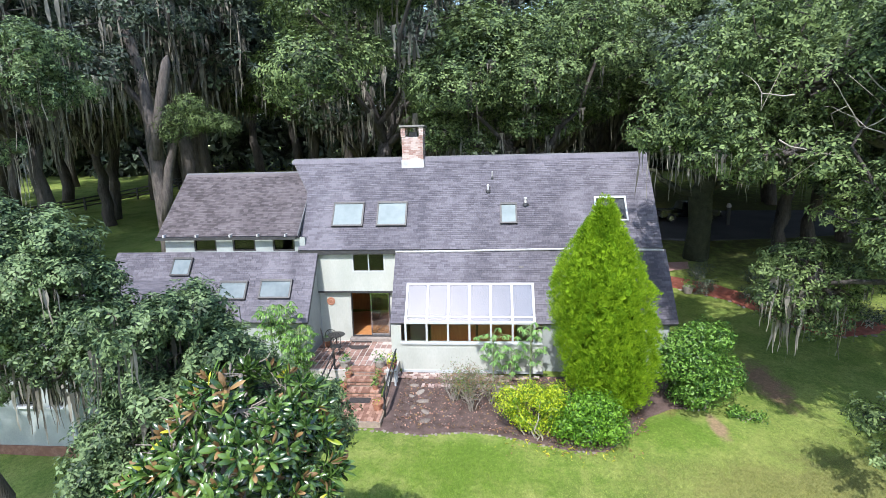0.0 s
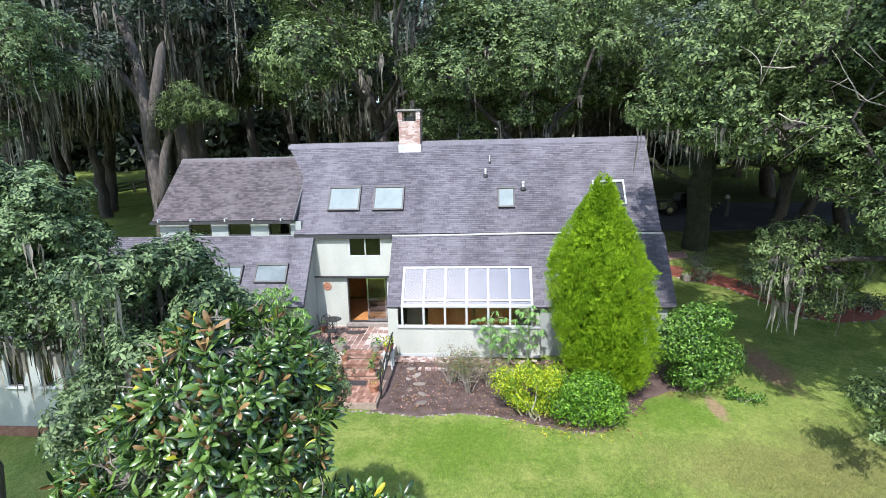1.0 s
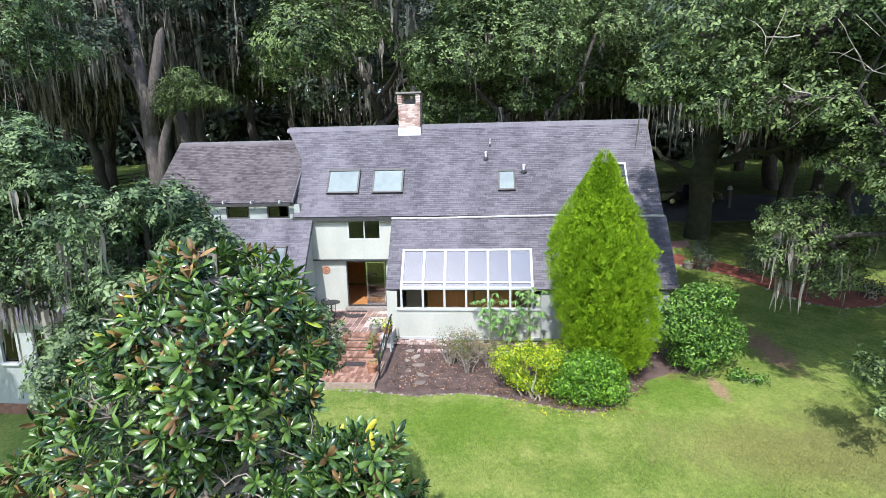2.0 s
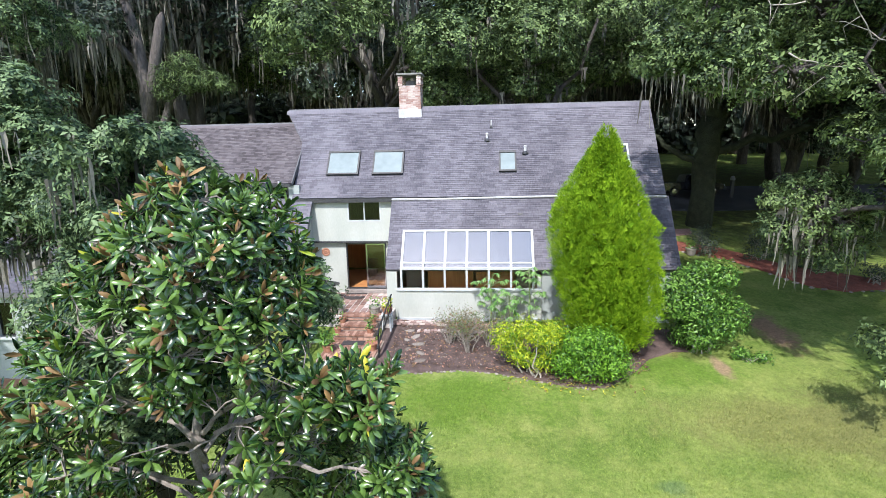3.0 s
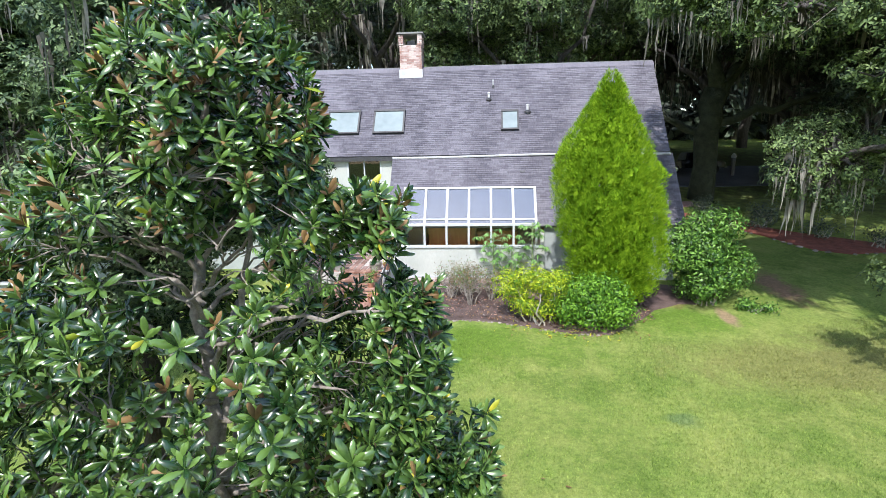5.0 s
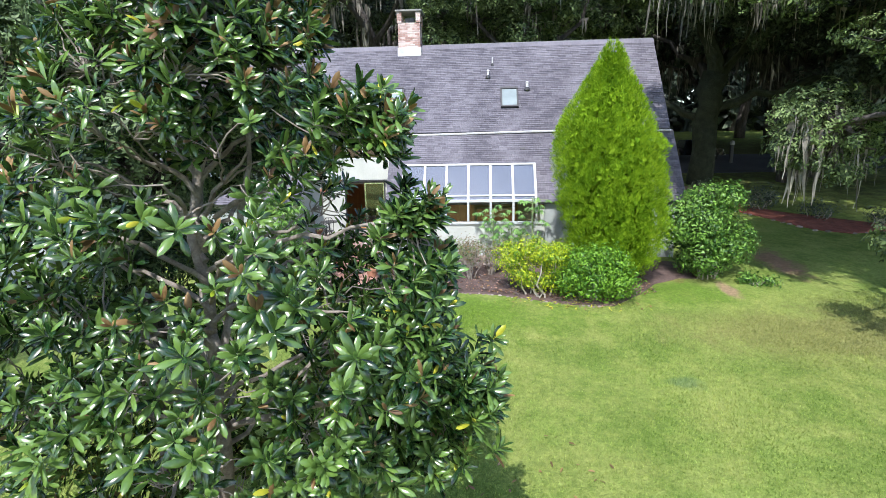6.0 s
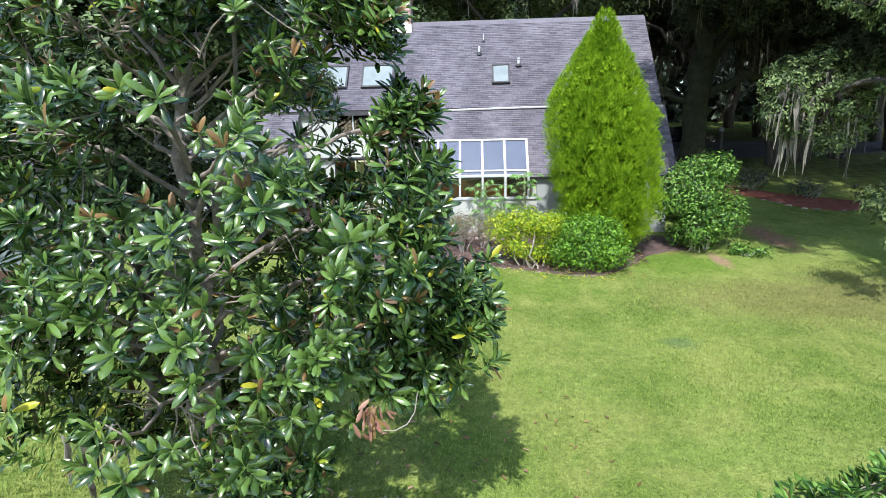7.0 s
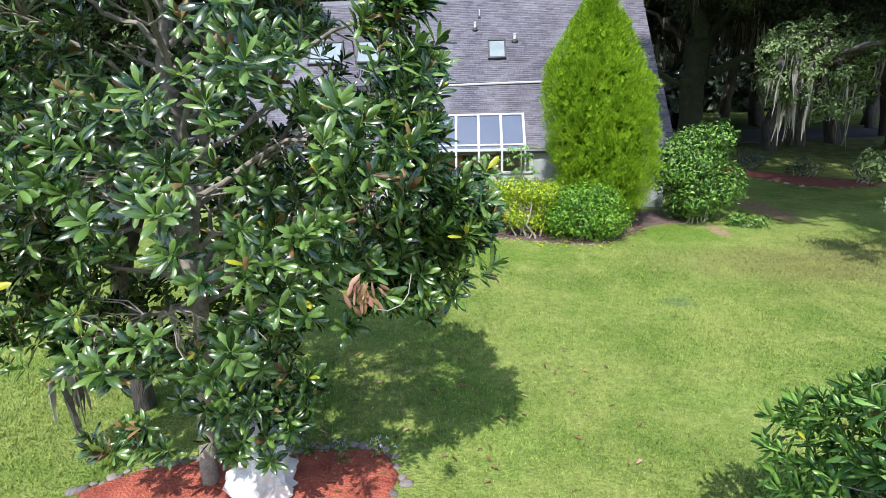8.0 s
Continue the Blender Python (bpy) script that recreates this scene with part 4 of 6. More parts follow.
# the outermost of these stand out of view, added to shade the ground
first = [(7, -17.5, 52.0, 1.2), (7, 18.0, 44.0, 1.1), (6, 2.0, 33.0, 1.05), (7, -6.5, 35.0, 1.1), (6, 5.0, 38.5, 1.1), (4, 25.5, 31.0, 1.0), (4, 23.5, 38.5, 1.05), (4, 31.0, 34.0, 1.1), (5, 33.0, 43.0, 1.1), (4, 21.0, 50.5, 1.1), (4, 28.5, 53.0, 1.1), (4, 13.0, 51.0, 1.1), (5, 38.0, 52.0, 1.1), (4, 17.5, 57.0, 1.1), (1, -33.5, 43.0, 1.05), (3, -29.0, 49.0, 1.05), (5, -37.0, 55.0, 1.1), (5, -47.0, 47.0, 1.0), (3, -27.5, 29.0, 1.0), (5, -44.0, 38.0, 1.1), (5, -24.0, 44.0, 1.1), (5, -52.0, 46.0, 1.1), (5, -47.0, 54.0, 1.1), (5, 7.0, 60.0, 1.35), (5, 13.0, 62.0, 1.4), (4, 20.5, 36.5, 1.0), (4, 27.0, 40.0, 1.1), (3, -35.0, 31.0, 1.1), (5, -40.0, 37.0, 1.1), (4, 24.0, 24.5, 1.0)]
rows = [(40, [-34, -25, 27]), (46, [-33, -22, -12, -3, 25, 36, 48]), (54, [-52, -40, -28, -17, -7, 3, 12, 30, 42, 55]), (66, [-70, -56, -43, -30, -18, -6, 6, 18, 30, 44, 58, 72]), (80, [-80, -62, -45, -28, -12, 4, 20, 36, 54, 74])]
sites = [(k, x, y, s) for k, x, y, s in first]
for y, xs in rows:
    for x in xs:
        left = x < -12
        k = int(rng.choice([1, 3]) if left else 1)
        if y > 43:
            k = 5 if left else int(rng.choice([4, 4, 5]))
        sites.append((k, x + rng.normal(0, 1.5), y + rng.normal(0, 2.0), 0.95 + 0.35 * rng.random() + (y - 44) * 0.004))
# unseen trees added to close the place behind the camera and at its sides
sites += [(4, -34, 8, 1.1), (5, -30, 22, 1.1), (4, -26, -16, 1.0), (4, 8, -26, 1.0), (5, 26, -14, 1.1), (4, 33, 6, 1.1), (5, 36, 24, 1.1), (4, -10, -30, 1.1)]
used = set()
for k, x, y, s in sites:
    m = stand(x, y, rng.random() * 6.3, s)
    if k in used:
        copy_thing(kinds[k], m)
    else:
        used.add(k)
        kinds[k].matrix_basis = m


def far_woods():
    """The wall of leaves that closes the view under and behind the oaks."""
    rng = np.random.default_rng(9)
    blobs = []
    for i in range(460):
        x = -125 + 250 * rng.random()
        y = 92 + 22 * rng.random() + abs(x) * -0.12
        blobs.append((x, y, height(x, y) + 1.0 + 44 * rng.random(), 3.0 + 2.0 * rng.random()))
    for i in range(300):
        x = -110 + 220 * rng.random()
        y = 84 + 8 * rng.random() + abs(x) * -0.12
        blobs.append((x, y, height(x, y) + 9 * rng.random(), 2.5 + 1.5 * rng.random()))
    P, Nn, s = blob_leaves(blobs, 3.0, 1.7, rng)
    me = scatter_mesh("far_woods", TUFT_V, TUFT_F, frames_from(Nn, rng), P, s, [OAK_SHADED])
    return tagged(new("far_woods", me), "dark distant wall of oak woods", "woods", kind="stuff")


far_woods()


def tall_broken_oak():
    """The pale forked oak beside the left wing."""
    rng = np.random.default_rng(21)
    x, y = -20.4, 31.0
    z = height(x, y)
    t = thing("forked_oak", "tall pale-barked forked oak with a broken limb behind the wing", "tree", at=(x, y, z))
    bm = bmesh.new()
    tube(bm, [(0.15, 0, -0.5), (0.0, 0, 2.5), (-0.1, 0, 5.4), (-0.2, 0, 8.2), (-0.35, 0.1, 10.2), (-0.55, 0.2, 12.0), (-1.1, 0.3, 14.4), (-1.9, 0.4, 17.0), (-2.4, 0.4, 19.5)],
         [0.7, 0.52, 0.47, 0.42, 0.36, 0.33, 0.29, 0.25, 0.2], 12, 0.3, 3.0)
    part("trunk", bm, BARK_GREY, t, smooth=True)
    for pts, radii in (([(0.05, -0.2, 7.2), (0.3, -0.3, 8.9), (0.85, -0.35, 10.7), (1.25, -0.35, 12.0), (1.4, -0.35, 12.7), (1.5, -0.4, 13.0), (1.62, -0.4, 13.3)], [0.28, 0.33, 0.3, 0.28, 0.26, 0.2, 0.05]),
                       ([(-0.3, 0, 9.2), (-0.8, 0.2, 10.6), (-1.8, 0.4, 11.7), (-2.9, 0.5, 12.6), (-4.4, 0.6, 13.2)], [0.3, 0.26, 0.2, 0.17, 0.1]),
                       ([(0.25, -0.3, 3.4), (0.5, -0.35, 5.0), (0.85, -0.4, 6.6), (1.45, -0.4, 8.2), (2.6, -0.6, 9.4)], [0.34, 0.3, 0.25, 0.18, 0.08]),
                       ([(-0.2, 0, 5.6), (-0.9, 0.2, 6.6), (-1.5, 0.3, 8.0)], [0.16, 0.12, 0.05])):
        bm = bmesh.new()
        tube(bm, pts, radii, 9, 0.35, radii[1] * 40)
        part("limb", bm, BARK_GREY, t, smooth=True)
    blobs = [(2.2, -0.8, 9.6, 1.2), (3.4, -0.8, 9.5, 1.15), (1.6, -0.9, 8.8, 0.8), (2.9, -0.9, 10.3, 0.95), (4.5, -0.7, 9.4, 0.85), (5.2, -0.7, 9.0, 0.6)]
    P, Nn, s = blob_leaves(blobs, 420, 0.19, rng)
    c = new("crown", scatter_mesh("crown", SPRIG_V, SPRIG_F, frames_from(Nn, rng), P, s, [OAK_LIT]))
    c.parent = t
    h = [(-4.4 + rng.random() * 3, 0.4 + rng.normal(0, 0.2), 11.6 + 0.9 * rng.random()) for _ in range(14)]
    m = new("hanging_moss", moss_mesh("hanging_moss", h, rng, (0.6, 2.5)))
    m.parent = t
    tagged(m, "grey-green hanging Spanish moss", kind="stuff")
    return t


tall_broken_oak()


def custom_oak(name, label, foot, limbs, blobs, per, leaf, material, seed, bark=BARK, trunk_r=0.4, moss=60, moss_len=(0.5, 1.8), hang=None, twig=0.07, piece=(WHORL_V, WHORL_F)):
    """An oak whose limbs end at given places and whose crown hangs on given blobs, in world metres."""
    rng = np.random.default_rng(seed)
    foot = Vector(foot)
    t = thing(name, label, "tree", at=foot)
    bm = bmesh.new()
    for i, (a, b, r0, r1) in enumerate(limbs):
        bough(bm, Vector(a) - foot, Vector(b) - foot, r0, r1, rng, 0.09, 7, 10)
        part("limb" if i else "trunk", bm, bark, t, smooth=True)
        bm = bmesh.new()
    bm.free()
    # lesser branches from the limbs out into every blob
    br = bmesh.new()
    ends = [Vector(b) - foot for _, b, _, _ in limbs]
    for x, y, z, r in blobs:
        c = Vector((x, y, z)) - foot
        e = min(ends, key=lambda q: (q - c).length)
        bough(br, e, c, twig, twig * 0.3, rng, 0.18, 5, 5)
    tagged(part("branch_work", br, bark, t, smooth=True), kind="stuff")
    local = [(x - foot.x, y - foot.y, z - foot.z, r) for x, y, z, r in blobs]
    P, Nn, s = blob_leaves(local, per, leaf, rng, squash=0.8)
    c = new("crown", scatter_mesh("crown", *piece, frames_from(Nn, rng), P, s, [material]))
    c.parent = t
    hangs = []
    for i in range(moss):
        b = local[int(rng.random() * len(local))]
        hangs.append((b[0] + rng.normal(0, b[3] * 0.5), b[1] + rng.normal(0, b[3] * 0.5), b[2] - b[3] * 0.5))
    hangs += [(x - foot.x, y - foot.y, z - foot.z) for x, y, z in (hang or [])]
    m = new("hanging_moss", moss_mesh("hanging_moss", hangs, rng, moss_len, 0.034, 5))
    m.parent = t
    tagged(m, "grey-green hanging Spanish moss", kind="stuff")
    return t


def cloud(rng, n, c, e, r):
    """Blobs strewn in an ellipsoid."""
    out = []
    while len(out) < n:
        p = rng.uniform(-1, 1, 3)
        if (p ** 2).sum() < 1:
            out.append((c[0] + p[0] * e[0], c[1] + p[1] * e[1], c[2] + p[2] * e[2], r[0] + (r[1] - r[0]) * rng.random()))
    return out


rng = np.random.default_rng(31)
# great oak beside the drive, its near crown reaching over the roof's end
f = (18.0, 21.5, height(18.0, 21.5))
bl = cloud(rng, 40, (9.1, 16.4, 10.9), (3.9, 3.2, 2.2), (0.7, 1.2)) + cloud(rng, 14, (5.9, 17.0, 9.6), (1.2, 1.4, 0.6), (0.45, 0.72)) + cloud(rng, 16, (8.1, 15.3, 8.8), (2.2, 1.2, 0.7), (0.45, 0.75))
# wider crown clouds, some out of view, added to shade the ground behind
bl += cloud(rng, 18, (16.0, 26, 14.5), (5.5, 4.5, 3.0), (1.1, 1.7)) + cloud(rng, 26, (14.2, 19.6, 12.0), (4.2, 3.4, 2.0), (0.9, 1.4)) + cloud(rng, 22, (21.5, 24.5, 13.5), (4.5, 4.0, 1.6), (1.2, 1.8)) + cloud(rng, 28, (13.2, 24.6, 12.8), (4.2, 3.2, 1.4), (1.0, 1.6))
hg = [(5.0 + 4.6 * rng.random(), 15.0 + 2.4 * rng.random(), 8.3 + 0.6 * rng.random()) for _ in range(20)]
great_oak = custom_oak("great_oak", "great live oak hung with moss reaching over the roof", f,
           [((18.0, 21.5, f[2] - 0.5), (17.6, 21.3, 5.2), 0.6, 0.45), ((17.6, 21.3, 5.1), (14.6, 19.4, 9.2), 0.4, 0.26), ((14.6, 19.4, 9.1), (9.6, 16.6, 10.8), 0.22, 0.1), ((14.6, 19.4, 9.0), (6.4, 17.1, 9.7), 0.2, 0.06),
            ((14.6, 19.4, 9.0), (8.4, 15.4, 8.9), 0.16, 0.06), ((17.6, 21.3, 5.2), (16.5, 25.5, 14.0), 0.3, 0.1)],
           bl, 140, 0.155, OAK_LIT, 32, BARK, moss=40, moss_len=(0.5, 2.0), hang=hg)
# leaning oak at the lawn's side, with a drooping curtain of leaves
bl = cloud(rng, 16, (10.6, 13.9, 7.0), (1.9, 1.8, 1.7), (0.5, 0.95)) + cloud(rng, 84, (10.2, 16.4, 4.6), (1.9, 0.85, 1.4), (0.3, 0.55)) + cloud(rng, 14, (13.2, 13.0, 8.5), (2.5, 2.5, 2.0), (0.9, 1.5)) + cloud(rng, 9, (10.3, 12.9, 1.8), (0.65, 0.6, 0.8), (0.3, 0.5))
# extra crown, mostly out of view, added to shade the right of the lawn
bl_shade = cloud(np.random.default_rng(311), 26, (13.9, 9.8, 8.2), (2.0, 3.0, 1.4), (0.7, 1.1))
bl_shade += cloud(np.random.default_rng(315), 12, (11.4, 13.1, 9.6), (1.0, 0.9, 1.1), (0.5, 0.7)) + cloud(np.random.default_rng(316), 18, (11.2, 13.4, 13.2), (1.8, 1.6, 0.9), (0.7, 1.0))
bl_shade += cloud(np.random.default_rng(317), 16, (11.5, 8.5, 8.0), (1.2, 1.0, 0.7), (0.45, 0.75))
bl_shade_up = cloud(rng, 24, (15.0, 10.4, 11.2), (3.0, 3.2, 1.2), (0.9, 1.4)) + cloud(rng, 26, (15.6, 14.6, 11.8), (4.2, 3.4, 1.2), (1.0, 1.5)) + cloud(rng, 22, (11.8, 14.8, 11.2), (2.8, 2.6, 1.0), (0.8, 1.2))
f = (14.0, 12.8, height(14.0, 12.8))
hg = [(8.7 + 2.7 * rng.random(), 15.7 + 1.2 * rng.random(), 3.3 + 1.2 * rng.random()) for _ in range(11)]
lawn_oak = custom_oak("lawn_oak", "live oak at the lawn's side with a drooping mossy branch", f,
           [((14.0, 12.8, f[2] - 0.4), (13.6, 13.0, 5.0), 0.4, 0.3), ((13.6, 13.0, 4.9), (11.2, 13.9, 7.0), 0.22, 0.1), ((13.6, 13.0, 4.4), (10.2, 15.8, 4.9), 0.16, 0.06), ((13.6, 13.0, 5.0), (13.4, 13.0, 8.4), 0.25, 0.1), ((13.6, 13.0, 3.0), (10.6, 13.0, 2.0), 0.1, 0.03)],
           bl + bl_shade_up + bl_shade, 165, 0.135, OAK_LIT, 33, BARK, moss=25, moss_len=(0.4, 1.6), hang=hg)
beard = new("moss_beard", moss_mesh("moss_beard", [tuple(Vector((9.5 + 0.05 * k, 16.1 + 0.04 * (k % 2), 4.95 - 0.1 * k)) - lawn_oak.location) for k in range(4)], np.random.default_rng(43), (2.3, 2.9), 0.15, 6))
beard.parent = lawn_oak
tagged(beard, "long thick beard of pale Spanish moss", kind="stuff")
# ivy-clad oak by the drive
f = (14.4, 35.6, height(14.4, 35.6))
# the first two clouds reach forward to shade the trunk and the ground
bl = cloud(rng, 26, (14.0, 30.5, 12.8), (4.5, 2.5, 1.3), (1.0, 1.6)) + cloud(rng, 20, (11.5, 27.0, 13.0), (3.0, 2.4, 1.1), (0.9, 1.4)) + cloud(rng, 30, (17.0, 35.0, 14.0), (7.0, 5.5, 4.0), (1.3, 2.1)) + cloud(rng, 14, (22.5, 33.0, 8.2), (3.5, 3.0, 1.6), (0.9, 1.4))
custom_oak("drive_oak", "thick dark ivy-clad oak beside the drive", f,
           [((14.4, 35.6, f[2] - 0.5), (14.9, 35.4, 8.5), 0.85, 0.7), ((14.9, 35.4, 8.3), (19.5, 35.0, 12.5), 0.5, 0.2), ((14.9, 35.4, 8.3), (13.0, 36.0, 14.0), 0.5, 0.2), ((14.8, 35.4, 6.3), (21.5, 33.5, 8.3), 0.3, 0.1), ((14.7, 35.5, 5.2), (10.5, 36.5, 7.8), 0.25, 0.1)],
           bl, 100, 0.27, OAK_SHADED, 34, BARK_IVY_SHADED, moss=40, moss_len=(0.8, 3.0), piece=(TUFT_V, TUFT_F))
# two grey-leaved oaks between the lawn and the left wing
rng = np.random.default_rng(36)
bl = cloud(rng, 50, (-4.2, 6.25, 6.3), (1.15, 0.92, 1.05), (0.24, 0.44)) + cloud(rng, 18, (-4.3, 6.1, 7.05), (0.95, 0.85, 0.32), (0.2, 0.33)) + cloud(rng, 14, (-2.9, 6.5, 5.3), (0.6, 0.5, 0.7), (0.24, 0.36)) + cloud(rng, 14, (-4.3, 6.0, 4.0), (1.0, 0.7, 1.0), (0.3, 0.5))
# the last cloud is a hidden rear crown added to shade the lawn
bl += cloud(rng, 24, (-5.0, 6.1, 5.2), (0.5, 0.55, 1.05), (0.24, 0.42)) + cloud(rng, 16, (-5.35, 6.1, 4.85), (0.35, 0.4, 0.65), (0.22, 0.38)) + cloud(rng, 16, (-3.6, 7.6, 4.8), (1.2, 0.9, 0.7), (0.35, 0.55))
f = (-4.9, 6.5, height(-4.9, 6.5))
custom_oak("young_oak", "young grey-leaved oak hung with moss beside the magnolia", f,
           [((-4.9, 6.5, f[2] - 0.4), (-4.8, 6.4, 3.2), 0.14, 0.11), ((-4.8, 6.4, 3.1), (-4.2, 6.2, 6.0), 0.08, 0.035), ((-4.8, 6.4, 3.1), (-5.0, 6.4, 6.2), 0.08, 0.035), ((-4.8, 6.4, 2.4), (-4.0, 5.9, 4.2), 0.06, 0.02)],
           bl, 1150, 0.078, OAK_GREY, 35, BARK, moss=36, moss_len=(0.3, 1.1), twig=0.02)
bl = cloud(rng, 46, (-7.5, 7.6, 7.03), (1.56, 1.04, 1.3), (0.24, 0.48)) + cloud(rng, 8, (-8.6, 7.5, 5.6), (0.7, 0.6, 0.45), (0.22, 0.37)) + cloud(rng, 24, (-6.85, 7.45, 6.85), (0.75, 0.67, 1.4), (0.26, 0.45)) + cloud(rng, 14, (-8.2, 7.5, 7.8), (0.9, 0.7, 0.7), (0.26, 0.45))
f = (-9.9, 8.4, height(-9.9, 8.4))
custom_oak("young_oak", "grey-leaved oak with long trailing moss near the wing", f,
           [((-9.9, 8.4, f[2] - 0.4), (-9.6, 8.2, 4.6), 0.16, 0.12), ((-9.6, 8.2, 4.5), (-7.3, 7.4, 6.8), 0.09, 0.035), ((-9.6, 8.2, 4.5), (-8.6, 7.9, 7.3), 0.09, 0.035), ((-9.6, 8.2, 4.3), (-7.0, 7.2, 5.6), 0.06, 0.02)],
           bl, 1150, 0.08, OAK_GREY, 36, BARK, moss=34, moss_len=(0.4, 1.4), twig=0.022,
           hang=[(-7.6 + 1.55 * k / 17, 7.1 + 0.2 * (k % 3), 5.35 + 0.1 * (k % 4)) for k in range(18)])


rng = np.random.default_rng(37)
# lit mossy oak at the left of the wing, and an unseen one added to shade the side lawn
bl = cloud(rng, 40, (-18.4, 20.0, 12.8), (3.0, 2.2, 1.7), (0.5, 0.95)) + cloud(rng, 8, (-20.5, 20.0, 9.8), (1.2, 1.0, 0.8), (0.4, 0.7))
f = (-23.5, 20.0, height(-23.5, 20.0))
custom_oak("wing_oak", "grey-green live oak hung with long moss beside the wing", f,
           [((-23.5, 20.0, f[2] - 0.4), (-23.0, 20.0, 7.0), 0.45, 0.35), ((-23.0, 20.0, 6.9), (-19.5, 20.0, 12.0), 0.25, 0.1), ((-23.0, 20.0, 6.9), (-24.5, 20.5, 12.5), 0.25, 0.1)],
           bl, 260, 0.14, OAK_GREY, 38, BARK, moss=40, moss_len=(0.8, 3.4))
bl = cloud(rng, 36, (-14.4, 6.2, 8.0), (2.6, 2.4, 1.5), (0.6, 1.0))
f = (-15.5, 5.0, height(-15.5, 5.0))
custom_oak("side_oak", "unseen mossy oak added to shade the side lawn", f,
           [((-15.5, 5.0, f[2] - 0.4), (-15.2, 5.1, 5.0), 0.35, 0.28), ((-15.2, 5.1, 4.9), (-13.5, 5.6, 8.0), 0.2, 0.08)],
           bl, 120, 0.17, OAK_GREY, 39, BARK, moss=20, moss_len=(0.6, 1.8))


def bare_boughs(tree, seed, n, c, e):
    """Pale dead boughs that wind over the outside of a crown."""
    rng = np.random.default_rng(seed)
    for _ in range(n):
        p = Vector(c) + Vector(rng.uniform(-1, 1, 3) * np.array(e)) - tree.location
        bm = bmesh.new()
        pts = [p]
        d = Vector((rng.normal(0, 1), rng.normal(-0.2, 0.4), rng.normal(0.1, 0.6))).normalized()
        for k in range(6):
            d = (d + Vector(rng.normal(0, 0.32, 3))).normalized()
            pts.append(pts[-1] + d * (0.22 + 0.2 * rng.random()))
        tube(bm, pts, [0.021 - 0.0026 * k for k in range(7)], 5)
        q = pts[3]
        tube(bm, [q, q + Vector(rng.normal(0, 0.25, 3)), q + Vector(rng.normal(0, 0.5, 3))], [0.014, 0.01, 0.005], 4)
        part("bare_bough", bm, TWIG, tree, "pale grey bare bough", smooth=True)


bare_boughs(great_oak, 40, 6, (8.8, 14.4, 10.0), (2.2, 0.5, 1.1))
bare_boughs(lawn_oak, 41, 6, (10.9, 12.6, 6.2), (0.9, 0.5, 0.8))


def magnolia(name, label, foot, tips, limbs, leaf, seed, rosette=(9, 13), odd=0.05, category="tree", trunk=BARK_PALE, green=MAG_LEAF):
    """A tree of big glossy leaves in whorls at the ends of its twigs; tips are (place, outward direction)."""
    rng = np.random.default_rng(seed)
    foot = Vector(foot)
    t = thing(name, label, category, at=foot)
    bm = bmesh.new()
    nodes = []
    tw = bmesh.new()
    for i, (a, b, r0, r1) in enumerate(limbs):
        nodes += [(p, max(r1, 0.012)) for p in bough(bm if i < 2 else tw, Vector(a) - foot, Vector(b) - foot, r0, r1, rng, 0.08, 8, 9)[2:]]
    pos, ax = [], []
    for p, d in tips:
        p = Vector(p) - foot
        e = min((q for q, _ in nodes), key=lambda q: (q - p).length + 0.6 * max(0.0, q.z - p.z))
        if (e - p).length < 0.6:
            bough(tw, e, p, 0.009, 0.005, rng, 0.1, 3, 4)
        pos.append(p)
        ax.append(d)
    part("trunk", bm, trunk, t, smooth=True)
    tagged(part("twig_work", tw, MAG_TWIG, t), kind="stuff")
    R, Pp, Sz, Wh = [], [], [], []
    for p, d in zip(pos, ax):
        d = Vector(d).normalized()
        u = d.orthogonal().normalized()
        w = d.cross(u)
        n = int(rng.integers(*rosette))
        big = 0.82 + 0.36 * rng.random()
        whole = rng.random()
        for i in range(n):
            a = i * 2.4 + rng.normal(0, 0.25)
            lay = i / n
            open_ = radians(16 + 88 * lay + rng.normal(0, 12))
            side = u * math.cos(a) + w * math.sin(a)
            x = (d * math.cos(open_) + side * math.sin(open_)).normalized()
            nrm = (d * math.sin(open_) - side * math.cos(open_)).normalized()
            y = nrm.cross(x)
            R.append(np.array([[x.x, y.x, nrm.x], [x.y, y.y, nrm.y], [x.z, y.z, nrm.z]]))
            Pp.append(np.array(p + d * (0.05 - 0.1 * lay)))
            Sz.append(leaf * big * (0.75 + 0.4 * rng.random()) * (0.72 + 0.34 * math.sin(lay * 3)))
            q = rng.random()
            high = p.z > 5.2
            bud = whole < (0.32 if high else 0.05) and lay < 0.3 and odd > 0.02
            Wh.append(1 if q < odd * 0.35 else 2 if q < odd or (bud and q < 0.75) else 0)
    me = scatter_mesh("leaves", MAGLEAF_V, MAGLEAF_F, np.array(R), np.array(Pp), np.array(Sz), [green, MAG_YELLOW, MAG_BROWN], np.array(Wh))
    me.polygons.foreach_set("use_smooth", [True] * len(me.polygons))
    c = new("crown", me)
    c.parent = t
    return t


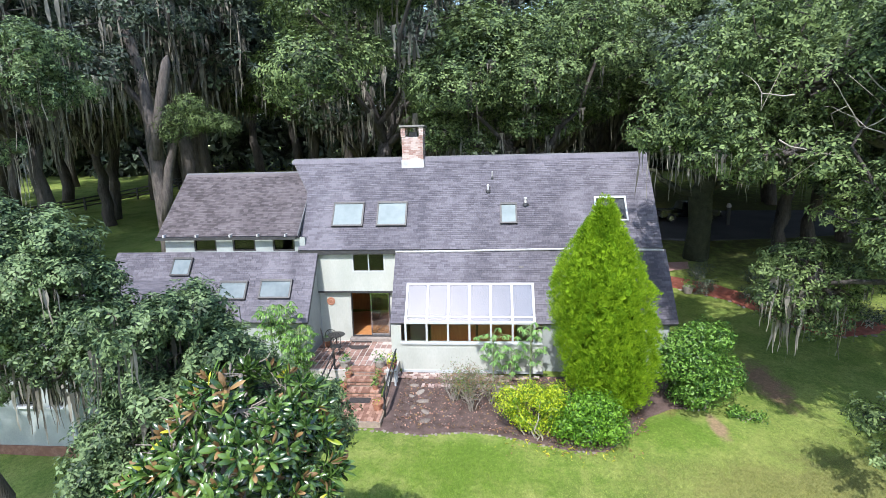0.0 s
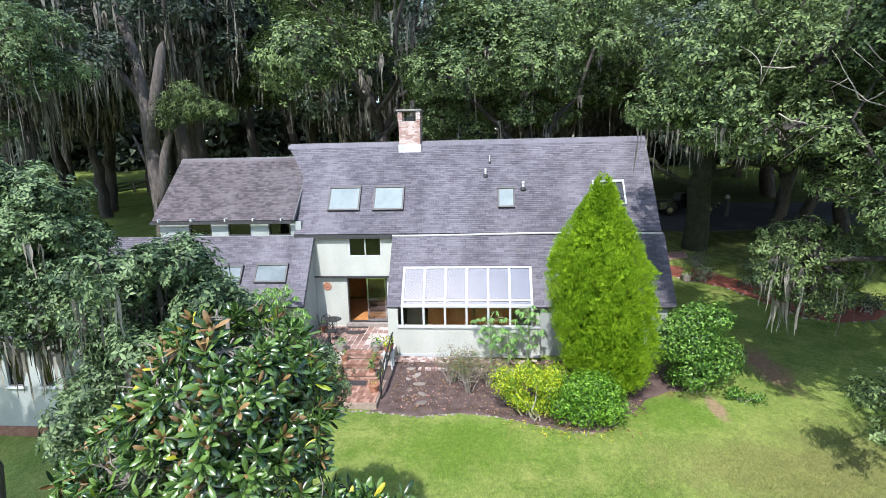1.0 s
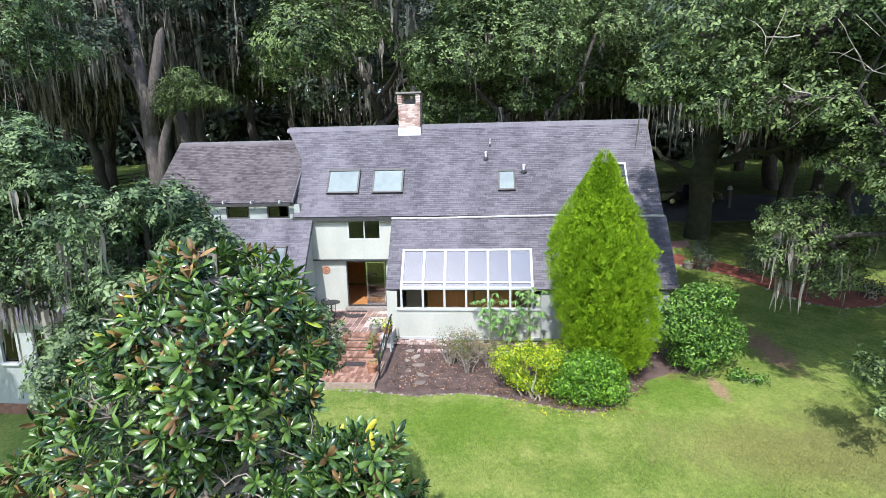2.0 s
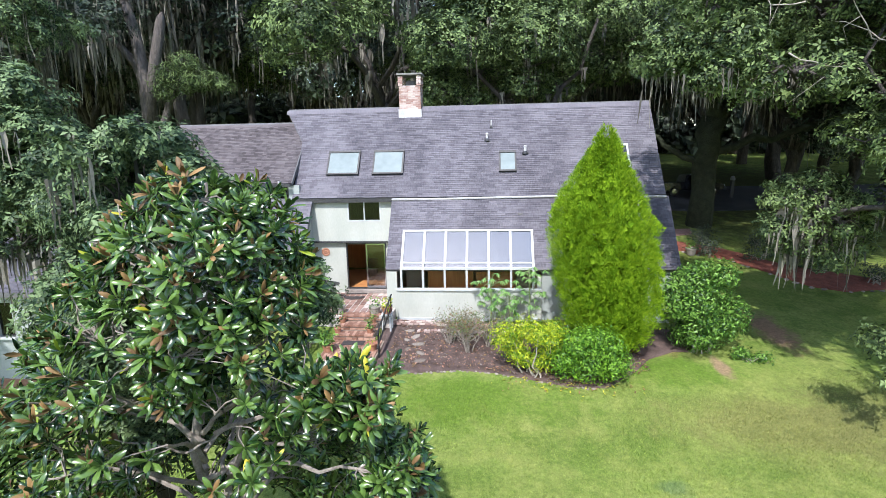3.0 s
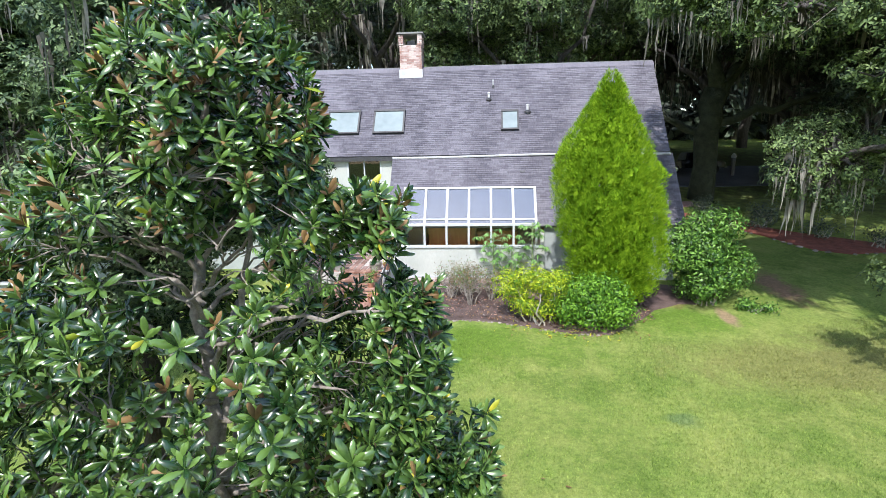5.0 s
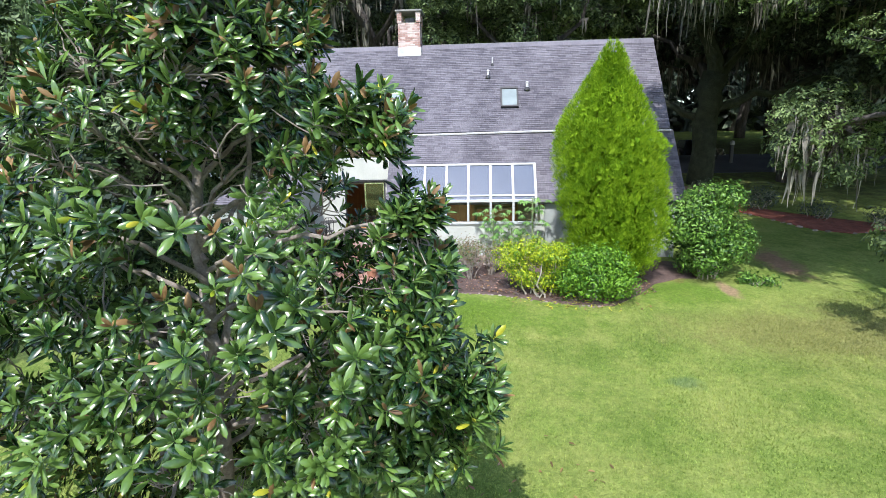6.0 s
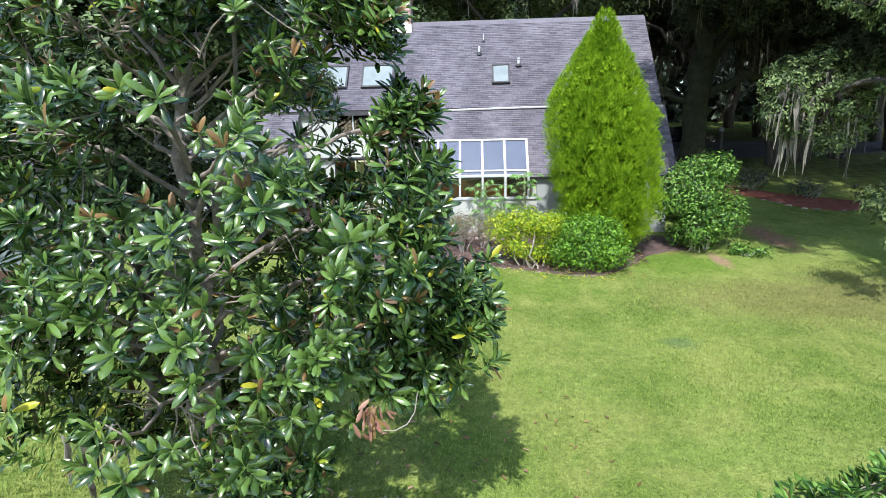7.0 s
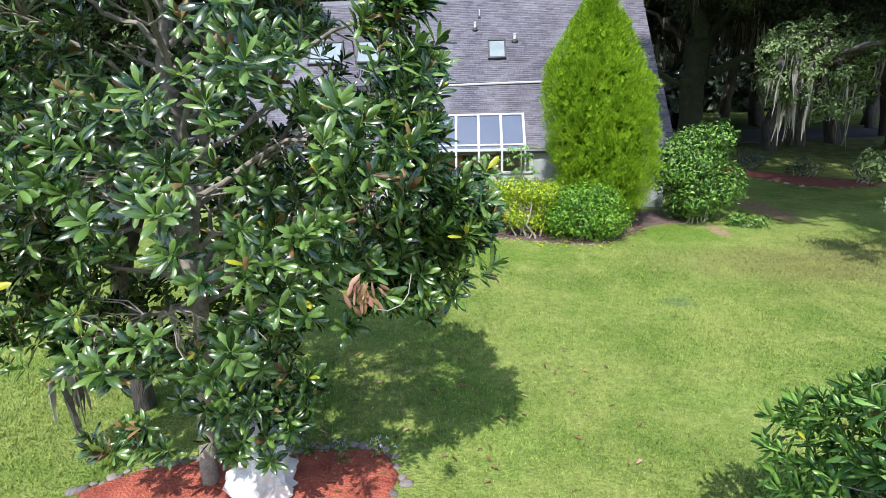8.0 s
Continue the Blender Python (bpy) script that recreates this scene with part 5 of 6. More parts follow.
def magnolia_tips(rng, n, axis, profile, lump=0.2, lean=0.0):
    """Twig ends on the shell of a lumpy crown round an axis; profile gives its radius by height."""
    out = []
    zs = [p[0] for p in profile]
    rs = [p[1] for p in profile]
    ph = rng.random(4) * 6.3
    while len(out) < n:
        z = zs[0] + (zs[-1] - zs[0]) * rng.random()
        r = np.interp(z, zs, rs)
        if rng.random() > r / max(rs):
            continue
        a = rng.random() * 6.3
        lum = 1 + lump * math.sin(2 * a + ph[0] + z * 0.9) * math.sin(1.9 * z + ph[1]) + lump * 0.8 * math.sin(5 * a + ph[2]) * math.sin(3.3 * z + ph[3])
        k = (1 - 0.55 * rng.random() ** 2.2) * lum * (1 + lean * max(0.0, -math.cos(a)) * float(np.interp(z, [2.0, 3.2, 5.4, 6.2], [0, 1, 1, 0])))
        p = (axis[0] + math.cos(a) * r * k, axis[1] + math.sin(a) * r * k, z)
        d = Vector((math.cos(a), math.sin(a), 0.5 + 0.5 * (z - zs[0]) / (zs[-1] - zs[0]) + rng.normal(0, 0.3)))
        out.append((p, d + Vector(rng.normal(0, 0.25, 3))))
    return out


MX, MY = -2.92, 5.1
rng = np.random.default_rng(51)
mg = height(MX, MY)
tips = magnolia_tips(rng, 3900, (MX, MY), [(0.0, 0.3), (0.5, 0.9), (0.9, 1.3), (1.3, 2.2), (1.9, 2.8), (2.6, 2.35), (3.2, 2.3), (4.0, 2.1), (4.5, 1.65), (5.2, 1.18), (6.1, 0.92), (6.6, 0.62), (7.0, 0.1)], 0.15, 0.2)
tips = [((p[0] + float(np.interp(p[2], [4.4, 7.0], [0.0, 0.34])), p[1], p[2]), d) for p, d in tips]
tips = [q for q in tips if noise.noise(Vector(q[0]) * 1.25) > -0.1 and not (q[0][1] > MY + 0.7 * (1.9 - 0.2 * q[0][2]) and q[0][2] > 3.4) and q[0][2] > 0.35 + 0.5 * max(0.0, MY - q[0][1]) and q[0][1] > 2.95 and (q[0][0] < -2.1 or q[0][2] > 1.3) and (q[0][0] < -1.66 or q[0][2] < 3.8)]
tips += [((-1.16 + 0.38 * rng.uniform(-1, 1), 4.35 + 0.32 * rng.uniform(-1, 1), 4.75 + 0.3 * rng.uniform(-1, 1)), (0.7 + rng.normal(0, 0.3), -0.2 + rng.normal(0, 0.4), 0.8)) for _ in range(85)] + [((-2.2 + rng.normal(0, 0.3), 4.4 + rng.normal(0, 0.2), 0.5 + rng.normal(0, 0.25)), (rng.normal(0, 0.4), -0.6, 0.5)) for _ in range(45)]
tips += [((MX + 0.3 + 0.5 * rng.random(), MY - 1.0 + 0.3 * rng.random(), -0.2 + 0.7 * rng.random()), (0.3, -0.6, 0.5)) for _ in range(14)] + [((MX - 1.0 + 0.8 * rng.random(), MY - 0.9, 0.0 + 0.3 * rng.random()), (-0.3, -0.6, 0.5)) for _ in range(9)]
# the open gap between two tiers, and the little arm that reaches past it
tips = [q for q in tips if ((q[0][0] + 1.25) / 0.48) ** 2 + ((q[0][1] - 4.6) / 1.4) ** 2 + ((q[0][2] - 4.05 + 0.6 * (q[0][1] - 4.6)) / 0.3) ** 2 > 1]
jit = lambda w: float(np.clip(rng.normal(0, w), -1.4 * w, 1.4 * w))
tips += [((-0.42 + jit(0.3), 4.6 + jit(0.3), 2.15 + jit(0.32)), (0.6, jit(0.4) - 0.3, 0.6)) for _ in range(120)]
tips += [((-0.78 + jit(0.36), 4.6 + jit(0.3), 1.6 + jit(0.2)), (0.5, jit(0.4) - 0.3, 0.4)) for _ in range(62)]
tips += [((-0.64 + jit(0.16), 4.2 + jit(0.22), 3.3 + jit(0.24)), (0.6, jit(0.4) - 0.3, 0.7)) for _ in range(40)]
tips += [((-0.74 + jit(0.17), 4.38 + jit(0.17), 4.0 + jit(0.17)), (0.5, jit(0.4) - 0.3, 0.9)) for _ in range(34)]
lim = [((MX - 0.28, MY - 0.05, mg - 0.3), (MX - 0.2, MY, 2.6), 0.1, 0.075), ((MX - 0.2, MY, 2.5), (MX + 0.15, MY + 0.1, 6.7), 0.07, 0.02), ((MX - 0.2, MY - 0.05, 1.6), (MX + 0.5, MY + 0.1, 5.2), 0.05, 0.02),
       ((MX - 0.2, MY, 1.4), (-0.75, 4.8, 2.1), 0.04, 0.015), ((MX + 0.1, MY, 3.4), (-0.8, 4.4, 3.95), 0.03, 0.012), ((MX, MY, 3.9), (-1.15, 4.35, 4.7), 0.03, 0.012)]
for i in range(46):
    a, z = i * 2.4, 0.9 + 0.115 * i
    r = np.interp(z + 0.5, [0.8, 2, 3, 5, 7], [1.4, 2.1, 1.6, 0.75, 0.2]) * (0.75 + 0.25 * rng.random())
    q = Vector((MX - 0.15 + math.cos(a) * r, MY + math.sin(a) * r, z + 0.45 + 0.4 * rng.random()))
    lim.append(((MX - 0.15, MY, z), tuple(q), 0.032, 0.012))
    for j in range(2):
        a2 = a + rng.normal(0, 0.7)
        s0 = Vector((MX - 0.15, MY, z)).lerp(q, 0.55)
        lim.append((tuple(s0), tuple(s0 + Vector((math.cos(a2) * 0.6, math.sin(a2) * 0.6, 0.3))), 0.013, 0.006))
mag = magnolia("magnolia", "tall glossy southern magnolia with browning leaf tips", (MX, MY, mg), tips, lim, 0.175, 52, (11, 16), 0.028, trunk=MAG_TWIG)
m = new("hanging_moss", moss_mesh("hanging_moss", [(-2.22 + 0.07 * k, 0.3, 1.2 - 0.06 * k) for k in range(3)], np.random.default_rng(5), (0.7, 0.95), 0.05))
m.parent = mag
tagged(m, "grey-green hanging Spanish moss", kind="stuff")
# lesser evergreen at the lawn's near edge
rng = np.random.default_rng(53)
sx, sy = 3.5, 3.1
tips = magnolia_tips(rng, 1100, (sx, sy), [(-0.9, 0.7), (-0.2, 1.15), (0.5, 1.2), (1.1, 0.85), (1.65, 0.1)])
lim = [((sx, sy, height(sx, sy) - 0.2), (sx, sy, 0.9), 0.05, 0.02)] + [((sx, sy, -0.9 + 0.25 * i), (sx + 0.7 * math.cos(i * 2.4), sy + 0.7 * math.sin(i * 2.4), -0.4 + 0.25 * i), 0.02, 0.008) for i in range(7)]
magnolia("evergreen_shrub", "leafy dark evergreen shrub at the lawn's edge", (sx, sy, height(sx, sy)), tips, lim, 0.16, 54, (7, 10), 0.015, "shrub", MAG_TWIG, SHRUB)


def cypress():
    """The golden cypress: upright feathery sprays in dense overlapping plumes."""
    rng = np.random.default_rng(61)
    cx, cy = 3.98, 17.0
    g = height(cx, cy)
    t = thing("golden_cypress", "bright yellow-green conical cypress before the house", "tree", at=(cx, cy, g))
    prof = [(0.3, 0.8), (0.9, 1.2), (1.9, 1.5), (3.5, 1.6), (4.6, 1.5), (5.4, 1.2), (6.1, 0.84), (6.6, 0.55), (7.1, 0.27), (7.6, 0.03)]
    zs, rs = [p[0] for p in prof], [p[1] for p in prof]
    lean_x = lambda z: np.interp(z, [0.3, 1.8, 3.5, 5.0, 6.2, 7.4], [0.3, 0.28, 0.03, -0.17, -0.08, -0.03])
    P, Z, Sz = [], [], []
    for i in range(5200):
        z = 0.35 + 7.2 * rng.random()
        r = np.interp(z, zs, rs)
        if rng.random() > (r + 0.25) / 2.2:
            continue
        a = rng.random() * 6.3
        k = 0.9 + 0.1 * rng.random() + 0.09 * noise.noise(Vector((math.cos(a) * r * 2.6, math.sin(a) * r * 2.6, z * 1.9))) + 0.17 * noise.noise(Vector((math.cos(a) * r * 6, math.sin(a) * r * 6, z * 4.5)))
        bx, by = math.cos(a) * r * k + lean_x(z), math.sin(a) * r * k
        h = 0.2 + 0.16 * rng.random()
        n = 25
        s = rng.random(n)
        rad = 0.085 * np.sqrt(1 - s)
        aa = rng.random(n) * 6.3
        outw = 0.16 * (1 - s)
        p = np.stack([bx + math.cos(a) * outw + np.cos(aa) * rad, by + math.sin(a) * outw + np.sin(aa) * rad, z - h * 0.4 + h * s], 1)
        P.append(p)
        up = np.stack([math.cos(a) * 0.8 + rng.normal(0, 0.5, n), math.sin(a) * 0.8 + rng.normal(0, 0.5, n), 0.75 + 0.3 * rng.random(n)], 1)
        Z.append(up)
        Sz.append(0.045 + 0.055 * rng.random(n))
    P, Z, Sz = np.concatenate(P), np.concatenate(Z), np.concatenate(Sz)
    plume_v = [(-0.08, 0, 0), (0.08, 0, 0), (0.1, 0.05, 0.55), (0, 0.02, 1.35), (-0.1, 0.05, 0.55)]
    me = scatter_mesh("crown", plume_v, [(0, 1, 2), (0, 2, 4), (4, 2, 3)], frames_from(Z, rng), P, Sz, [CYPRESS])
    c = new("crown", me)
    c.parent = t
    bm = tube(bmesh.new(), [(0.2, 0, -0.3), (0.25, 0, 2.0), (-0.15, 0, 6.4)], [0.14, 0.1, 0.03], 9)
    part("trunk", bm, BARK, t, smooth=True)
    # a dim inner mass of old sprays
    q = np.array([(math.cos(a) * r + lean_x(z), math.sin(a) * r, z) for a, z, r in ((rng.random() * 6.3, z, np.interp(z, zs, rs) * (0.55 + 0.27 * rng.random())) for z in 0.3 + 6.9 * rng.random(7500))])
    me = scatter_mesh("inner_sprays", RHOMB_V, RHOMB_F, frames_from(rng.normal(size=q.shape) + q * np.array([1, 1, 0]), rng), q, 0.3 + 0.15 * rng.random(len(q)), [CYPRESS])
    c = new("inner_sprays", me)
    c.parent = t
    return t


cypress()


def bush(name, label, at, blobs, per, leaf, material, seed, stems=9):
    rng = np.random.default_rng(seed)
    x, y = at
    g = height(x, y)
    t = thing(name, label, "bush", at=(x, y, g))
    P, Nn, s = blob_leaves(blobs, per, leaf, rng, squash=0.95, up=0.25, fill=0.35)
    c = new("leaves", scatter_mesh("leaves", LEAFLET_V, LEAFLET_F, frames_from(Nn, rng), P, s, [material]))
    c.parent = t
    bm = bmesh.new()
    for i in range(stems):
        b = blobs[int(rng.random() * len(blobs))]
        a = rng.random() * 6.3
        bough(bm, (0.3 * math.cos(a), 0.3 * math.sin(a), -0.15), (b[0], b[1], b[2]), 0.03, 0.008, rng, 0.15, 5, 5)
    part("stems", bm, TWIG, t)
    return t


rng = np.random.default_rng(71)
bush("camellia_bush", "rounded glossy mid-green bush at the house corner", (7.5, 17.5), cloud(rng, 44, (0, 0, 1.62), (1.2, 1.05, 1.42), (0.38, 0.68)), 1400, 0.125, BUSH, 72)
bush("gold_bush", "yellow-green variegated bush in the front bed", (1.7, 15.5), cloud(rng, 34, (0, 0, 1.0), (1.5, 0.65, 0.75), (0.28, 0.46)), 1900, 0.092, GOLDBUSH, 73)
bush("green_bush", "fresh green bush spilling onto the lawn", (3.4, 15.35), cloud(rng, 30, (0, 0, 0.8), (1.2, 0.7, 0.6), (0.35, 0.6)), 1700, 0.1, FRESH, 74)


# ---- patio, steps and their furniture ----
def solid(name, label, category, bm, material, group="", at=None, smooth=False):
    ob = part(name, bm, material, None, smooth=smooth)
    return tagged(ob, label, category, group)


patio = tagged(part("patio", boxes((-7.35, -3.5, 18.42, 21.69, -0.1, PATIO - 0.02)), MORTAR), "raised patio with brick pavers in pale joints", "patio", kind="structure")
pav = bmesh.new()
box(pav, -0.098, 0.098, -0.175, 0.175, 0, 0.03)
pm = bpy.data.meshes.new("paver")
pav.to_mesh(pm)
pav.free()
pm.materials.append(BRICK_OBJ)
rng = np.random.default_rng(81)
worn = pm.copy()
worn.materials[0] = BRICK_WORN
for i in range(15):
    for j in range(7):
        x, y = -7.2 + 0.25 * i, 18.72 + 0.43 * j
        ob = new("paver", worn if x > -4.9 and j > 0 else pm)
        ob.parent = patio
        ob.location = (x, y, PATIO - 0.025 + 0.005 * rng.random())
        ob.rotation_euler = (0, 0, rng.normal(0, 0.015))
steps = thing("brick_steps", "worn orange brick steps up to the patio", "steps", at=(-4.7, 17, 0))


def spart(name, rows, material, label="", bevel=0.0):
    bm = boxes(*rows, bevel=bevel)
    bmesh.ops.translate(bm, vec=-steps.location, verts=bm.verts)
    return part(name, bm, material, steps, label)


spart("landing", [(-5.5, -3.55, 15.5, 17.3, -0.3, 0.17)], MORTAR_DARK)
spart("riser_block", [(-5.45, -3.95, 17.3, 17.85, -0.3, 0.36)], MORTAR_DARK)
spart("riser_block", [(-5.45, -3.95, 17.85, 18.42, -0.3, 0.53)], MORTAR_DARK)
bk = bmesh.new()
box(bk, -0.1, 0.1, -0.05, 0.05, 0, 0.06)
bkm = bpy.data.meshes.new("brick")
bk.to_mesh(bkm)
bk.free()
bkm.materials.append(BRICK_STEP)


def lay(parent, x, y, z, turn=0.0, tip=0.0):
    ob = new("brick", bkm)
    ob.parent = parent
    ob.location = Vector((x, y, z)) - parent.location
    ob.rotation_euler = (tip, 0, turn)
    return ob


for yy, zz, x0, x1 in ((17.35, 0.36, -5.4, -3.98), (17.9, 0.53, -5.4, -3.98), (18.47, 0.7, -5.4, -3.98)):
    x = x0 + 0.06
    while x < x1:
        lay(steps, x, yy, zz - 0.02 + 0.004 * rng.random(), radians(90))
        lay(steps, x, yy + 0.21, zz - 0.02 + 0.004 * rng.random(), radians(90))
        lay(steps, x + 0.05, yy - 0.055, zz - 0.14, 0, 0) if int((x - x0) / 0.11) % 2 == 0 else None
        x += 0.11
for i in range(17):
    for j in range(8):
        lay(steps, -5.4 + 0.109 * i, 15.66 + 0.208 * j + (0.05 if i % 2 else 0), 0.15 + 0.005 * rng.random(), radians(90))


def stone_mesh(seed, flat):
    r = random.Random(seed)
    bm = bmesh.new()
    bmesh.ops.create_icosphere(bm, subdivisions=2, radius=1.0)
    for v in bm.verts:
        k = 1 + 0.28 * noise.noise(v.co * 1.3 + Vector((seed * 3.1, 0, 0))) + 0.1 * noise.noise(v.co * 4 + Vector((seed, 5, 0)))
        v.co = Vector((v.co.x * k, v.co.y * k * 0.8, v.co.z * flat * k))
    for f in bm.faces:
        f.smooth = True
    me = bpy.data.meshes.new("stone")
    bm.to_mesh(me)
    bm.free()
    me.materials.append(STONE)
    return me


stones = [stone_mesh(i, 0.5) for i in range(4)]
pale_stones = [stone_mesh(i + 4, 0.5) for i in range(4)]
for me in pale_stones:
    me.materials[0] = PALE_STONE


def edging(name, label, pts, size, jump, seed, kinds_of_stone=None):
    """A row of loose stones along a line, each its own piece."""
    rng = np.random.default_rng(seed)
    t = thing(name, label, "edging", at=(pts[0][0], pts[0][1], height(*pts[0])))
    for (x0, y0), (x1, y1) in zip(pts, pts[1:]):
        L = math.hypot(x1 - x0, y1 - y0)
        for i in range(max(1, int(L / jump))):
            s = (i + rng.random() * 0.5) * jump / L
            x, y = x0 + (x1 - x0) * s + rng.normal(0, 0.03), y0 + (y1 - y0) * s + rng.normal(0, 0.03)
            ob = new("stone", (kinds_of_stone or pale_stones)[int(rng.random() * 4)])
            ob.parent = t
            ob.location = Vector((x, y, height(x, y) + size * (0.3 * rng.random() - 0.05))) - t.location
            ob.rotation_euler = (0, 0, rng.random() * 6.3)
            k = size * (0.6 + 0.7 * rng.random())
            ob.scale = (k, k, k * 0.8)
    return t


edging("bed_edging", "pale rough stone edging of the front bed", [(-5.5, 15.4), (-3.5, 15.35), (-2.2, 15.2), (-0.8, 15.46), (0.4, 15.36), (1.6, 15.0), (2.6, 14.75), (3.6, 14.74)], 0.06, 0.14, 91)
edging("red_bed_edging", "pale stone edging of the red mulch bed", [(9.6, 30.5), (10.7, 29.8), (13.2, 27.9), (14.15, 26.2), (15.1, 24.2), (16.4, 23.6), (18.4, 24.1), (19.6, 25.1)], 0.12, 0.5, 92)
edging("mulch_edging", "dark edging round the magnolia's mulch", [(-4.8, 4.8), (-4.2, 5.3), (-3.5, 5.5), (-2.8, 5.56), (-2.1, 5.78), (-1.3, 5.8), (-1.0, 5.3), (-1.12, 4.3)], 0.07, 0.1, 93, stones)
for i, (x, y, s) in enumerate(((-2.75, 18.2, 0.3), (-2.45, 17.75, 0.34), (-2.75, 17.45, 0.22), (-2.3, 17.15, 0.36), (-2.62, 16.75, 0.24), (-2.15, 16.5, 0.3), (-2.1, 15.95, 0.36), (-1.3, 18.35, 0.25), (-0.6, 18.4, 0.22))):
    ob = new("stepping_stone", pale_stones[i % 4])
    ob.location, ob.scale, ob.rotation_euler = (x, y, height(x, y) + 0.035), (s * 0.7, s * 0.5, 0.11), (0, 0, i * 1.1)
    tagged(ob, "flat pale stepping stone in the mulch", "stone", "stepping stones")
# worn brick strips in the bed under the glasshouse
strip_mesh = bkm.copy()
strip_mesh.materials[0] = BRICK_WORN
for k, (yy, x0, x1) in enumerate(((19.02, -3.5, 2.2), (18.88, -3.4, 1.6), (18.72, -3.5, 0.9), (18.2, -2.4, 1.6))):
    row = thing("brick_row", "low row of worn lime-washed bricks in the bed", "edging", "brick rows", at=(x0, yy, 0.2))
    x = x0
    while x < x1:
        if rng.random() > 0.12:
            ob = lay(row, x, yy + 0.025 * rng.normal(), height(x, yy) + 0.04 + 0.02 * rng.random(), rng.normal(0, 0.1) + (radians(90) if k == 3 else 0), rng.normal(0, 0.06))
            ob.data = strip_mesh
        x += 0.125 if k == 3 else 0.23


def leaf_tuft(parent, n, spread, tall, leaf, material, seed, base=0.0):
    rng = np.random.default_rng(seed)
    a = rng.random(n) * 6.3
    r = spread * np.sqrt(rng.random(n))
    p = np.stack([np.cos(a) * r, np.sin(a) * r, base + tall * rng.random(n)], 1)
    d = np.stack([np.cos(a), np.sin(a), 0.3 + rng.random(n)], 1) + rng.normal(0, 0.5, (n, 3))
    c = new("leaves", scatter_mesh("leaves", LEAF_V, LEAF_F, frames_from(d, rng), p, leaf * (0.6 + 0.8 * rng.random(n)), [material]))
    c.parent = parent
    return c


def pot(label, x, y, z, r, h, material, plant, leaf_n, seed, leaf=0.09, tall=0.3):
    t = thing("plant_pot", label, "plant pot", "potted plants", at=(x, y, z))
    part("pot", lathe([(r * 0.62, 0), (r * 0.7, 0.01), (r * 0.92, h * 0.8), (r, h * 0.8), (r * 1.02, h), (r * 0.86, h), (r * 0.8, h * 0.86), (0.01, h * 0.86)], 18), material, t, smooth=False)
    leaf_tuft(t, leaf_n, r * 1.1, tall, leaf, plant, seed, h * 0.85)
    return t


pot("grey stoneware planter with a green succulent at the steps", -5.6, 18.75, PATIO, 0.25, 0.3, STONEWARE, BUSH, 60, 1, 0.12, 0.25)
pot("grey stoneware planter with pale leaves at the steps", -4.18, 18.75, PATIO, 0.25, 0.3, STONEWARE, BUSH, 70, 2, 0.12, 0.35)
pot("small terracotta pot on a brick step", -5.3, 18.12, 0.55, 0.14, 0.2, TERRACOTTA, BUSH, 25, 3)
pot("small terracotta pot on a brick step", -5.32, 17.5, 0.38, 0.14, 0.2, TERRACOTTA, BUSH, 25, 4)
pot("terracotta pot with a leafy plant on the steps", -4.12, 18.1, 0.55, 0.13, 0.2, TERRACOTTA, BUSH, 70, 5, 0.08, 0.3)
pot("terracotta pot with a leafy plant on the steps", -4.12, 17.5, 0.38, 0.13, 0.2, TERRACOTTA, BUSH, 90, 6, 0.1, 0.4)
pot("terracotta pot with a fern on the landing", -5.3, 16.2, 0.19, 0.2, 0.26, TERRACOTTA, BUSH, 110, 7, 0.16, 0.45)
pot("terracotta pot with brown stems on the landing", -3.8, 16.35, 0.19, 0.2, 0.28, TERRACOTTA, GOLDBUSH, 30, 8, 0.07, 0.15)
pot("red clay pot by the patio wall", -7.0, 20.9, PATIO, 0.17, 0.28, TERRACOTTA, BUSH, 50, 9, 0.1, 0.3)
pot("red clay pot in the far bed", 11.5, 28.9, height(11.5, 28.9), 0.3, 0.4, STONE, BUSH, 90, 10, 0.16, 0.5)
# white stand that carries a pot
st = thing("plant_stand", "white legged plant stand beside the glasshouse", "stand", at=(-3.62, 18.3, 0.2))
part("top", boxes((-0.2, 0.2, -0.2, 0.2, 0.62, 0.68), bevel=0.01), TRIM, st)
for a in (-0.15, 0.15):
    for b in (-0.15, 0.15):
        part("leg", lathe([(0.035, -0.15), (0.05, 0.2), (0.03, 0.4), (0.045, 0.62)], 10, (a, b, 0)), TRIM, st)
pot("terracotta pot with yellow-green leaves on a stand", -3.62, 18.3, 0.88, 0.2, 0.24, TERRACOTTA, GOLDBUSH, 90, 11, 0.12, 0.4)


def rail(x, lab):
    """An iron handrail from the patio down to the landing."""
    t = thing("handrail", lab, "handrail", "step handrails", at=(x, 17, 0.2))
    for y, z0, z1 in ((18.5, 0.4, 1.5), (16.1, -0.2, 1.0)):
        part("post", tube(bmesh.new(), [(0, y - 17, z0 - 0.2), (0, y - 17, z1 - 0.2)], [0.032, 0.032], 8), BLACK_IRON, t)
    for dz in (0.0, -0.45):
        part("rail", tube(bmesh.new(), [(0, 1.7, 1.3 + dz), (0, 1.5, 1.3 + dz), (0, -0.9, 0.78 + dz), (0, -1.1, 0.7 + dz)], [0.03] * 4, 8), BLACK_IRON, t)
    for k in range(9):
        y = 1.35 - 0.27 * k
        zt = 1.3 - (1.5 - y) * 0.2167
        part("baluster", tube(bmesh.new(), [(0, y, zt), (0, y, zt - 0.45)], [0.012, 0.012], 5), BLACK_IRON, t)
    return t


rail(-5.95, "black iron handrail of the brick steps")
rail(-3.5, "black iron handrail beside the bed")


